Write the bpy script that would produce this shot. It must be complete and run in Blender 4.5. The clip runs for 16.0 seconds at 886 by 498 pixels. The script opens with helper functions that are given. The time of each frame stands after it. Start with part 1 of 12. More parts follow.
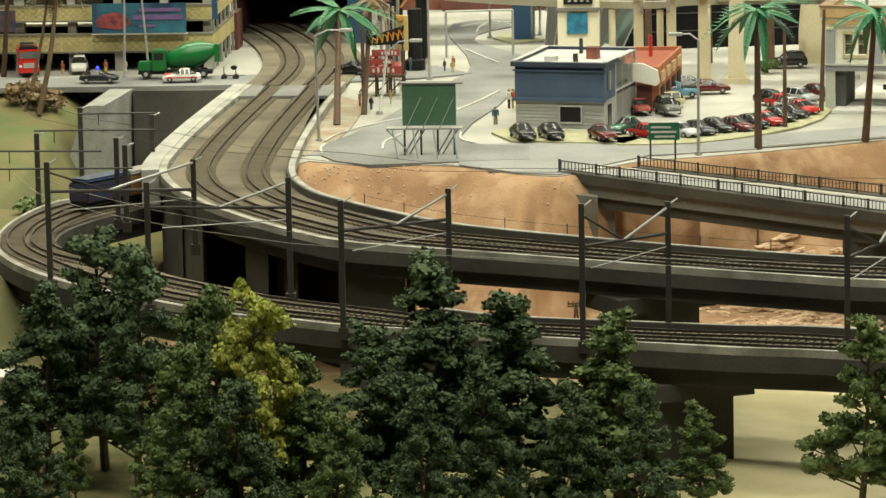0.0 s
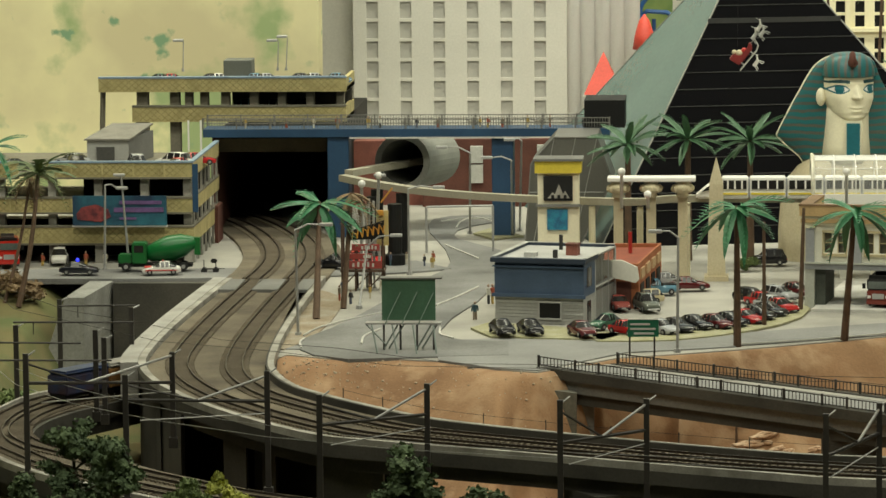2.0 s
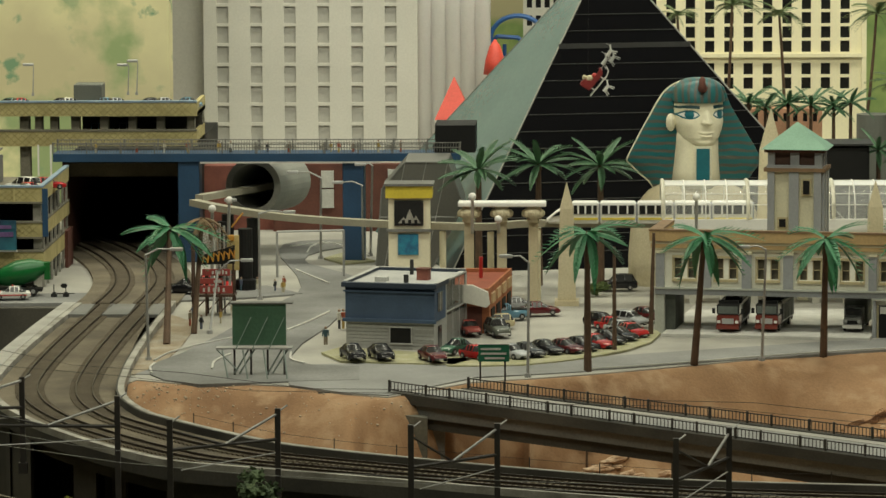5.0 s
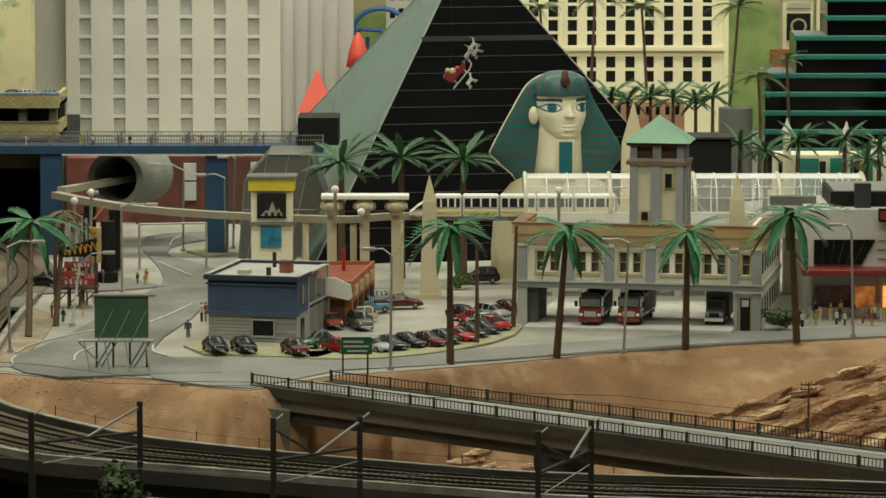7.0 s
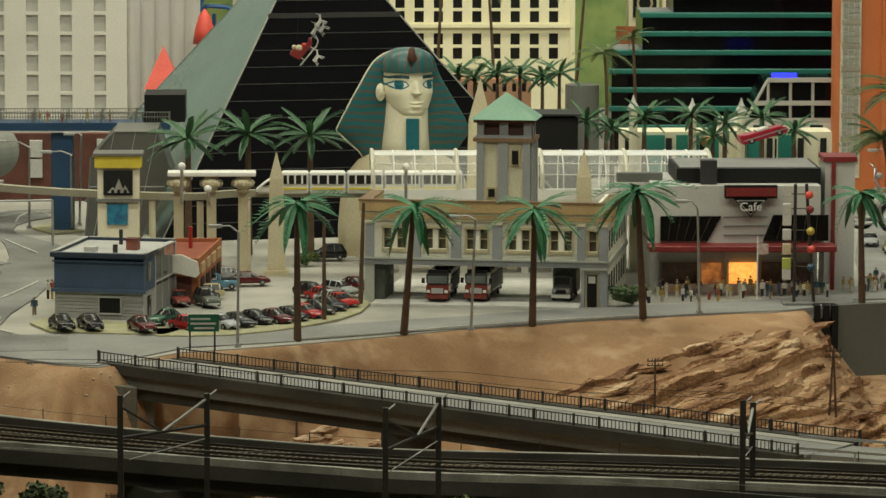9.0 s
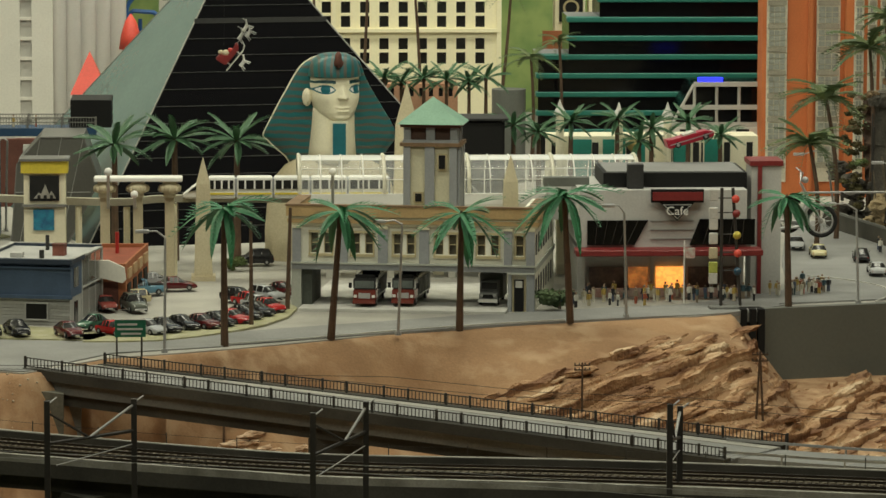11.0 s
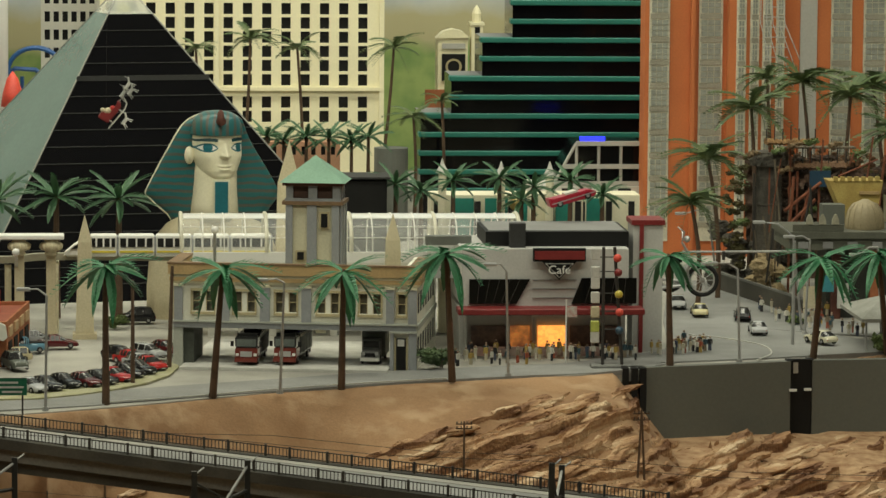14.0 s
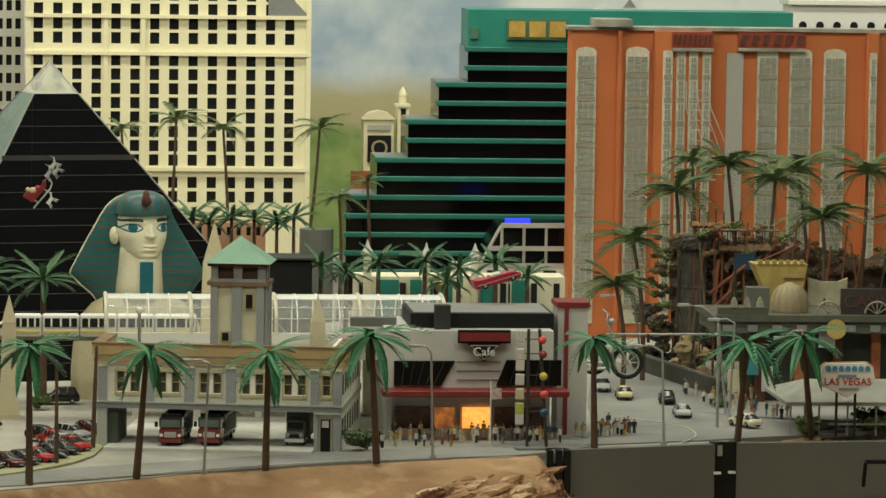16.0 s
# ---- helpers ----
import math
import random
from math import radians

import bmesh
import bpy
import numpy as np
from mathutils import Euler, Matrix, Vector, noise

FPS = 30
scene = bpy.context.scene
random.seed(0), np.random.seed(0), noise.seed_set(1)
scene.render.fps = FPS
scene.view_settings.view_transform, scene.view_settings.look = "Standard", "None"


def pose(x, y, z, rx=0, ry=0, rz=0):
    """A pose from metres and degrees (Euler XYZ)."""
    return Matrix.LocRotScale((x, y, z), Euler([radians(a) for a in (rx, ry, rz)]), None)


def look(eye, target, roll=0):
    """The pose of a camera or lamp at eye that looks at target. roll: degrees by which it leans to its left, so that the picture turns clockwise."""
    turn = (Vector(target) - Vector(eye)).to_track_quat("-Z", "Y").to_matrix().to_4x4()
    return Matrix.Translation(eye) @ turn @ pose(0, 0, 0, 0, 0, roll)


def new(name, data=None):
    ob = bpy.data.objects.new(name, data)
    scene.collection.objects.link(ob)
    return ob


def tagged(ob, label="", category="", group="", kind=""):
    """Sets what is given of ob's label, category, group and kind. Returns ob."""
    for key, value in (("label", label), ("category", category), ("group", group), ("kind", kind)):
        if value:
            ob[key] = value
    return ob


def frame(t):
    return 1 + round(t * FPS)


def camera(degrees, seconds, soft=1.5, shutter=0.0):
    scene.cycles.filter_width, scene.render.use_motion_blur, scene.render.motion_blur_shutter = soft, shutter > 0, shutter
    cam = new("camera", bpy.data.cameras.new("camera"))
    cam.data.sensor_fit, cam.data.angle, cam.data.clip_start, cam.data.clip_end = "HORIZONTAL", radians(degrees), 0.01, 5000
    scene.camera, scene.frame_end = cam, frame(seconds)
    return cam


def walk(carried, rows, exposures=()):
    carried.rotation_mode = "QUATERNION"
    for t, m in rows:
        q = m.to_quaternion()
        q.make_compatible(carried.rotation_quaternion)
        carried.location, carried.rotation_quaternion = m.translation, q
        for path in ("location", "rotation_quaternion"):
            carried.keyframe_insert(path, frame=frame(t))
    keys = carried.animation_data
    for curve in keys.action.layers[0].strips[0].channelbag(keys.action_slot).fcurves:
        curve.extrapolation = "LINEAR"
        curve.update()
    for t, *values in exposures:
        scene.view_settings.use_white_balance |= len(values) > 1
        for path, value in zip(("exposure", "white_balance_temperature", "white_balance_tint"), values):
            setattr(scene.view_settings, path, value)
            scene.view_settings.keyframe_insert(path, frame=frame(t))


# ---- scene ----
# A miniature city on a model railway, built at its true small size.
EYE = (0.0, 0.0, 0.63)
TURNS = [
    (0.0, 4.247, -9.626, -1.081),
    (0.5, 4.348, -9.065, -0.864),
    (1.0, 4.364, -8.294, -0.624),
    (1.5, 4.179, -7.564, -0.403),
    (2.0, 3.923, -6.979, -0.544),
    (2.5, 3.528, -6.990, -0.489),
    (3.0, 3.084, -7.041, -0.464),
    (3.5, 2.840, -6.828, -0.493),
    (4.0, 2.553, -6.657, -0.444),
    (6.5, 0.536, -6.674, -0.059),
    (7.0, -0.000, -6.759, -0.002),
    (7.5, -0.446, -6.865, 0.084),
    (8.0, -1.023, -6.948, 0.228),
    (8.5, -1.585, -7.046, 0.252),
    (9.0, -2.094, -7.070, 0.175),
    (11.5, -3.329, -6.941, 0.208),
    (12.0, -3.636, -6.841, 0.265),
    (12.5, -3.942, -6.697, 0.368),
    (13.0, -4.282, -6.526, 0.476),
    (13.5, -4.558, -6.413, 0.296),
    (14.0, -4.702, -6.198, 0.456),
    (14.5, -4.877, -5.848, 0.544),
    (15.0, -5.009, -5.516, 0.637),
    (15.5, -5.313, -5.302, 0.655),
    (16.0, -5.712, -5.079, 0.823),
]
cam = camera(12.0, 16.0, soft=1.5)
walk(cam, [(t, pose(*EYE, 90 + pitch, 0, yaw) @ pose(0, 0, 0, 0, 0, roll)) for t, yaw, pitch, roll in TURNS],
     [(0.0, 0.92), (0.5, 0.8), (1.0, 0.54), (1.5, 0.28), (2.0, 0.16), (3.0, 0.0), (7.0, -0.14), (13.0, -0.19), (16.0, -0.14)])

# ---- world and lamps ----
world = bpy.data.worlds.new("hall")
world.use_nodes = True
scene.world = world
world.node_tree.nodes["Background"].inputs[0].default_value = (0.9, 0.95, 1.0, 1)
world.node_tree.nodes["Background"].inputs[1].default_value = 0.025


def lamp(name, at, target, sx, sy, watts, colour):
    data = bpy.data.lights.new(name, "AREA")
    data.shape, data.size, data.size_y, data.energy, data.color = "RECTANGLE", sx, sy, watts, colour
    ob = new(name, data)
    ob.matrix_world = look(at, target)
    return ob


WARM = (0.96, 0.95, 0.75)
lamp("ceiling_tube_lamp", (0.0, 2.7, 1.8), (0.0, 3.6, 0.0), 3.4, 0.2, 24, WARM)
lamp("ceiling_tube_lamp", (0.0, 4.1, 1.8), (0.0, 5.2, 0.0), 3.4, 0.25, 34, WARM)
lamp("ceiling_tube_lamp", (0.0, 5.6, 1.8), (0.0, 6.4, 0.2), 3.4, 0.25, 50, WARM)


# ---- materials ----
def mat(name, c, rough=0.6, c2=None, scale=40.0, grain=400.0, var=0.25, bump=0.15, metal=0.0, emit=0.0, alpha=1.0, trans=0.0):
    m = bpy.data.materials.new(name)
    m.use_nodes = True
    nt = m.node_tree
    b = nt.nodes["Principled BSDF"]
    b.inputs["Roughness"].default_value, b.inputs["Metallic"].default_value = rough, metal
    tc = nt.nodes.new("ShaderNodeTexCoord")
    n1, n2 = nt.nodes.new("ShaderNodeTexNoise"), nt.nodes.new("ShaderNodeTexNoise")
    for n, s in ((n1, scale), (n2, grain)):
        n.inputs["Scale"].default_value, n.inputs["Detail"].default_value = s, 5.0
        nt.links.new(tc.outputs["Object"], n.inputs["Vector"])
    if c2 is None:
        c2 = tuple(v * (1 - var) for v in c)
    mix = nt.nodes.new("ShaderNodeMix")
    mix.data_type = "RGBA"
    mix.inputs[6].default_value, mix.inputs[7].default_value = (*c, 1), (*c2, 1)
    ramp = nt.nodes.new("ShaderNodeMapRange")
    ramp.inputs[1].default_value, ramp.inputs[2].default_value = 0.35, 0.68
    nt.links.new(n1.outputs[0], ramp.inputs[0])
    nt.links.new(ramp.outputs[0], mix.inputs[0])
    mul = nt.nodes.new("ShaderNodeMix")
    mul.data_type, mul.blend_type = "RGBA", "MULTIPLY"
    mul.inputs[0].default_value = min(1.0, var * 1.6)
    g = nt.nodes.new("ShaderNodeMapRange")
    g.inputs[1].default_value, g.inputs[2].default_value, g.inputs[3].default_value = 0.3, 0.7, 0.55
    g.inputs[4].default_value = 1.15
    nt.links.new(n2.outputs[0], g.inputs[0])
    nt.links.new(mix.outputs[2], mul.inputs[6])
    nt.links.new(g.outputs[0], mul.inputs[7])
    nt.links.new(mul.outputs[2], b.inputs["Base Color"])
    bp = nt.nodes.new("ShaderNodeBump")
    bp.inputs["Strength"].default_value, bp.inputs["Distance"].default_value = bump, 0.0015
    nt.links.new(n2.outputs[0], bp.inputs["Height"])
    nt.links.new(bp.outputs[0], b.inputs["Normal"])
    if emit:
        nt.links.new(mul.outputs[2], b.inputs["Emission Color"])
        b.inputs["Emission Strength"].default_value = emit
    if trans:
        b.inputs["Transmission Weight"].default_value, b.inputs["IOR"].default_value = trans, 1.05
    b.inputs["Alpha"].default_value = alpha
    return m


ASPHALT = mat("asphalt", (0.29, 0.29, 0.282), 0.85, (0.215, 0.215, 0.208), 14, 500, 0.2)
PAVING = mat("paving", (0.42, 0.405, 0.362), 0.85, (0.31, 0.3, 0.27), 14, 500, 0.2)
PALE = mat("pale_line", (0.6, 0.59, 0.55), 0.8, None, 60, 600, 0.2)
BALLAST = mat("ballast", (0.2, 0.168, 0.118), 0.95, (0.085, 0.07, 0.05), 13, 700, 0.4, 0.8)
SLEEPER = mat("sleeper", (0.17, 0.14, 0.1), 0.9)
RAIL = mat("rail_steel", (0.07, 0.055, 0.042), 0.5, None, 80, 900, 0.3, 0.1, 0.6)
CONCRETE = mat("concrete", (0.2, 0.2, 0.19), 0.85, (0.14, 0.14, 0.13), 16, 400, 0.25)
DARKCONC = mat("sooty_concrete", (0.084, 0.078, 0.064), 0.85, (0.036, 0.034, 0.028), 12, 400, 0.25)
LIP = mat("pale_coping", (0.42, 0.405, 0.36), 0.8, (0.2, 0.19, 0.16), 30, 500, 0.25)
GREYPANEL = mat("grey_panel", (0.128, 0.136, 0.12), 0.55, None, 6, 300, 0.1, 0.05)
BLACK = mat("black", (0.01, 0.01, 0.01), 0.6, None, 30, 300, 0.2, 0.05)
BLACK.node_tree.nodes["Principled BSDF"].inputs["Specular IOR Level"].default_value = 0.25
IRON = mat("dark_iron", (0.045, 0.04, 0.036), 0.55, None, 60, 700, 0.3, 0.1)
STEEL = mat("grey_steel", (0.42, 0.42, 0.41), 0.4, None, 60, 700, 0.2, 0.05, 0.3)
WHITE = mat("white_paint", (0.78, 0.77, 0.73), 0.55, None, 10, 400, 0.08, 0.03)
OFFWHITE = mat("offwhite_wall", (0.66, 0.645, 0.58), 0.65, None, 8, 350, 0.1, 0.05)
RECESS = mat("grey_recess", (0.47, 0.46, 0.42), 0.6, None, 10, 300, 0.1, 0.04)
CREAM = mat("cream_wall", (0.86, 0.8, 0.55), 0.6, None, 10, 300, 0.08, 0.04)
BLUE = mat("navy_paint", (0.02, 0.065, 0.14), 0.5, (0.015, 0.05, 0.11), 20, 400, 0.15)
SLATE = mat("slate_blue_wall", (0.065, 0.105, 0.18), 0.7, (0.045, 0.075, 0.13), 30, 500, 0.15)
GREYWALL = mat("grey_wall", (0.4, 0.4, 0.38), 0.7, None, 25, 400, 0.15)
YELBRICK = mat("yellow_brick", (0.55, 0.47, 0.22), 0.75, (0.4, 0.34, 0.15), 60, 800, 0.3, 0.3)
ORANGEBRICK = mat("orange_brick", (0.42, 0.15, 0.06), 0.75, (0.32, 0.1, 0.04), 50, 700, 0.3, 0.3)
REDBRICK = mat("red_brick", (0.3, 0.105, 0.075), 0.8, (0.2, 0.065, 0.05), 40, 700, 0.3, 0.3)
BROWNRED = mat("brown_red_wall", (0.14, 0.05, 0.035), 0.8)
RED = mat("red_paint", (0.5, 0.035, 0.03), 0.4, None, 40, 400, 0.15, 0.03)
REDROOF = mat("red_roof", (0.75, 0.09, 0.06), 0.5, None, 30, 300, 0.15)
DARKRED = mat("dark_red", (0.24, 0.028, 0.028), 0.45, None, 40, 400, 0.2)
TEALREFLECT = mat("glass_teal_reflection", (0.11, 0.2, 0.19), 0.12, None, 8, 200, 0.15, 0.02)
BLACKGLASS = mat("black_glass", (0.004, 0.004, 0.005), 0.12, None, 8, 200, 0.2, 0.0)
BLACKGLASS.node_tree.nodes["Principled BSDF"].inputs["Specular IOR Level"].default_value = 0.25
DARKGLASS = mat("dark_window", (0.02, 0.02, 0.02), 0.2, None, 40, 300, 0.2, 0.0)
GREYLINE = mat("grey_seam", (0.05, 0.05, 0.05), 0.5)
TEAL = mat("teal_band", (0.02, 0.24, 0.19), 0.45, None, 20, 300, 0.15, 0.03)
ORANGE = mat("orange_stucco", (0.62, 0.19, 0.06), 0.7, (0.54, 0.155, 0.05), 12, 400, 0.12, 0.1)
STATIONGREY = mat("blue_grey_pilaster", (0.33, 0.345, 0.36), 0.65, None, 30, 400, 0.15)
STATIONCREAM = mat("station_cream", (0.684, 0.649, 0.472), 0.7, None, 30, 400, 0.15)
STATIONGREEN = mat("station_grey_green", (0.46, 0.475, 0.42), 0.7, None, 30, 400, 0.15)
TAN = mat("tan_cornice", (0.52, 0.36, 0.17), 0.65, None, 40, 500, 0.2)
MINT = mat("mint_roof", (0.24, 0.42, 0.31), 0.6, None, 40, 500, 0.15)
SANDSTONE = mat("sandstone", (0.58, 0.52, 0.36), 0.8, (0.5, 0.43, 0.28), 25, 500, 0.2)
STATUE = mat("statue_cream", (0.82, 0.77, 0.58), 0.6, None, 14, 400, 0.1, 0.04)
STATUETEAL = mat("statue_teal", (0.0, 0.13, 0.17), 0.55, None, 30, 400, 0.2)
YELLOW = mat("yellow_paint", (0.72, 0.58, 0.06), 0.5, None, 40, 400, 0.15)
LEAF = mat("palm_green", (0.055, 0.24, 0.11), 0.45, (0.03, 0.15, 0.065), 40, 500, 0.25)
DRYLEAF = mat("dull_palm", (0.17, 0.2, 0.075), 0.55, (0.05, 0.115, 0.05), 40, 500, 0.3)
FANLEAF = mat("olive_palm", (0.09, 0.205, 0.1), 0.45, (0.045, 0.115, 0.055), 40, 500, 0.25)
BROWNLEAF = mat("dry_palm", (0.24, 0.16, 0.08), 0.7, (0.15, 0.1, 0.05), 40, 500, 0.3)
TRUNK = mat("palm_trunk", (0.12, 0.07, 0.04), 0.8, (0.075, 0.045, 0.026), 80, 700, 0.3, 0.5)
BARK = mat("bark", (0.17, 0.14, 0.1), 0.9, (0.1, 0.08, 0.055), 60, 500, 0.3, 0.5)
DARKROOF = mat("dark_roof", (0.03, 0.03, 0.03), 0.7)
GREYROOF = mat("grey_roof", (0.25, 0.25, 0.245), 0.8, None, 20, 400, 0.15)
GREYROCK = mat("grey_tube", (0.3, 0.3, 0.27), 0.7, None, 20, 400, 0.2)
SIGNGREEN = mat("sign_green", (0.075, 0.17, 0.105), 0.5, None, 30, 300, 0.15)
ROADSIGN = mat("road_sign_green", (0.02, 0.15, 0.085), 0.4, None, 30, 300, 0.1)
CLEAR = mat("clear_plastic", (0.8, 0.82, 0.82), 0.1, None, 20, 200, 0.05, 0.0, 0.0, 0.0, 0.17)
DIMGLOW = mat("dim_lit_interior", (0.8, 0.28, 0.06), 0.6, (0.25, 0.08, 0.03), 90, 300, 0.3, 0.0, 0.0, 0.5)
GLOW = mat("warm_lit_interior", (1.0, 0.42, 0.08), 0.6, (0.9, 0.3, 0.05), 60, 300, 0.3, 0.0, 0.0, 1.6)
BLUEGLOW = mat("blue_lamp", (0.02, 0.03, 1.0), 0.5, None, 40, 300, 0.05, 0.0, 0.0, 2.5)
SILVER = mat("silver_paint", (0.5, 0.5, 0.5), 0.3, None, 40, 300, 0.08, 0.02, 0.4)
TYRE = mat("tyre", (0.015, 0.015, 0.015), 0.8)


# ---- mesh tools ----
def part(name, bm, material, parent=None, label="", smooth_faces=False):
    me = bpy.data.meshes.new(name)
    bmesh.ops.recalc_face_normals(bm, faces=bm.faces)
    bm.to_mesh(me)
    bm.free()
    for m in material if isinstance(material, (list, tuple)) else (material,):
        me.materials.append(m)
    if smooth_faces:
        me.polygons.foreach_set("use_smooth", [True] * len(me.polygons))
    ob = new(name, me)
    ob.parent = parent
    if label:
        ob["label"] = label
    return ob


def thing(name, label, category, at=(0, 0, 0), turn=0.0, group="", kind=""):
    ob = new(name)
    ob.empty_display_size = 0.01
    ob.matrix_world = pose(*at, 0, 0, turn)
    return tagged(ob, label, category, group, kind)


def face(bm, pts, k=0):
    f = bm.faces.new([bm.verts.new(p) for p in pts])
    f.material_index = k
    return f


def box(bm, x0, y0, z0, x1, y1, z1, k=0):
    v = [bm.verts.new(p) for p in ((x0, y0, z0), (x1, y0, z0), (x1, y1, z0), (x0, y1, z0), (x0, y0, z1), (x1, y0, z1), (x1, y1, z1), (x0, y1, z1))]
    for q in ((3, 2, 1, 0), (4, 5, 6, 7), (0, 1, 5, 4), (1, 2, 6, 5), (2, 3, 7, 6), (3, 0, 4, 7)):
        bm.faces.new([v[i] for i in q]).material_index = k
    return bm


def boxed(*a):
    return box(bmesh.new(), *a)


def rounded(x0, y0, z0, x1, y1, z1, r, seg=2):
    bm = boxed(x0, y0, z0, x1, y1, z1)
    bmesh.ops.bevel(bm, geom=list(bm.edges), offset=r, segments=seg, affect="EDGES", profile=0.6)
    return bm


def bevelled(bm, r, seg=2):
    bmesh.ops.bevel(bm, geom=list(bm.edges), offset=r, segments=seg, affect="EDGES")
    return bm


def tube(bm, p, q, r0, r1=None, n=8, k=0):
    p, q = Vector(p), Vector(q)
    r1 = r0 if r1 is None else r1
    w = (q - p).normalized()
    u = w.orthogonal().normalized()
    v = w.cross(u)
    a, b = [], []
    for i in range(n):
        d = u * math.cos(2 * math.pi * i / n) + v * math.sin(2 * math.pi * i / n)
        a.append(bm.verts.new(p + d * r0))
        b.append(bm.verts.new(q + d * max(r1, 1e-5)))
    for i in range(n):
        bm.faces.new((a[i], a[(i + 1) % n], b[(i + 1) % n], b[i])).material_index = k
    bm.faces.new(a[::-1]).material_index = k
    bm.faces.new(b).material_index = k
    return bm


def tubed(*a, **kw):
    return tube(bmesh.new(), *a, **kw)


def chain(bm, pts, radii, n=8, k=0):
    """One bent tube along pts."""
    pts = [Vector(p) for p in pts]
    u, rings = None, []
    for i, p in enumerate(pts):
        w = (pts[min(i + 1, len(pts) - 1)] - pts[max(i - 1, 0)]).normalized()
        u = w.orthogonal().normalized() if u is None else (u - w * u.dot(w)).normalized()
        v = w.cross(u)
        rings.append([bm.verts.new(p + (u * math.cos(2 * math.pi * q / n) + v * math.sin(2 * math.pi * q / n)) * radii[i]) for q in range(n)])
    for a, b in zip(rings, rings[1:]):
        for q in range(n):
            bm.faces.new((a[q], a[(q + 1) % n], b[(q + 1) % n], b[q])).material_index = k
    bm.faces.new(rings[0][::-1]).material_index = k
    bm.faces.new(rings[-1]).material_index = k
    return bm


def prism(bm, pts, z0, z1, k=0):
    a = [bm.verts.new((p[0], p[1], z0)) for p in pts]
    b = [bm.verts.new((p[0], p[1], z1)) for p in pts]
    n = len(pts)
    for i in range(n):
        bm.faces.new((a[i], a[(i + 1) % n], b[(i + 1) % n], b[i])).material_index = k
    bm.faces.new(a[::-1]).material_index = k
    bm.faces.new(b).material_index = k
    return bm


def slab(bm, pts, y0, y1, k=0):
    """A plate with the outline pts (x, z), from depth y0 to y1."""
    a = [bm.verts.new((p[0], y0, p[1])) for p in pts]
    b = [bm.verts.new((p[0], y1, p[1])) for p in pts]
    n = len(pts)
    for i in range(n):
        bm.faces.new((a[i], a[(i + 1) % n], b[(i + 1) % n], b[i])).material_index = k
    bm.faces.new(a[::-1]).material_index = k
    bm.faces.new(b).material_index = k
    return bm


def lathe(bm, profile, at=(0, 0, 0), n=16, k=0):
    rings = [[bm.verts.new((at[0] + r * math.cos(2 * math.pi * i / n), at[1] + r * math.sin(2 * math.pi * i / n), at[2] + z)) for i in range(n)] for r, z in profile]
    for a, b in zip(rings, rings[1:]):
        for i in range(n):
            bm.faces.new((a[i], a[(i + 1) % n], b[(i + 1) % n], b[i])).material_index = k
    bm.faces.new(rings[0][::-1]).material_index = k
    bm.faces.new(rings[-1]).material_index = k
    return bm


def ball(bm, at, r, sub=2, k=0, squash=(1, 1, 1)):
    m = Matrix.Translation(at) @ Matrix.Diagonal((*squash, 1))
    res = bmesh.ops.create_icosphere(bm, subdivisions=sub, radius=r, matrix=m)
    for v in res["verts"]:
        for f in v.link_faces:
            f.material_index = k
    return bm


def smooth(pts, n=8):
    p = [Vector(q) for q in pts]
    p = [2 * p[0] - p[1]] + p + [2 * p[-1] - p[-2]]
    out = []
    for i in range(1, len(p) - 2):
        for j in range(n):
            t = j / n
            a, b, c, d = p[i - 1:i + 3]
            out.append(0.5 * (2 * b + (c - a) * t + (2 * a - 5 * b + 4 * c - d) * t * t + (3 * b - a - 3 * c + d) * t ** 3))
    return out + [p[-2]]


def beside(pts, d):
    """The line at d metres to the right of pts, in plan."""
    out = []
    for i, p in enumerate(pts):
        w = pts[min(i + 1, len(pts) - 1)] - pts[max(i - 1, 0)]
        n = Vector((w.y, -w.x, 0)).normalized()
        out.append(p + n * d)
    return out


def ribbon(bm, a, b, k=0):
    va, vb = [bm.verts.new(p) for p in a], [bm.verts.new(p) for p in b]
    for i in range(len(a) - 1):
        bm.faces.new((va[i], va[i + 1], vb[i + 1], vb[i])).material_index = k
    return bm


def sweep(bm, a, b, low, high, k=0):
    """A closed beam between the plan lines a and b, from low to high metres over them."""
    lo, hi = Vector((0, 0, low)), Vector((0, 0, high))
    rows = [[bm.verts.new(q) for q in (p + lo, s + lo, s + hi, p + hi)] for p, s in zip(a, b)]
    for r, s in zip(rows, rows[1:]):
        for i in range(4):
            bm.faces.new((r[i], r[(i + 1) % 4], s[(i + 1) % 4], s[i])).material_index = k
    bm.faces.new(rows[0]).material_index = k
    bm.faces.new(rows[-1][::-1]).material_index = k
    return bm


def between(a, b, f):
    return [p.lerp(q, f) for p, q in zip(a, b)]


def resample(pts, n):
    d = [0.0]
    for p, q in zip(pts, pts[1:]):
        d.append(d[-1] + (q - p).length)
    out, j = [], 0
    for i in range(n):
        s = d[-1] * i / (n - 1)
        while j < len(d) - 2 and d[j + 1] < s:
            j += 1
        out.append(pts[j].lerp(pts[j + 1], (s - d[j]) / max(d[j + 1] - d[j], 1e-9)))
    return out


# ---- the hall round the layout ----
def setting(name, bm, material, label, category):
    return tagged(part(name, bm, material), label, category, "", "structure")


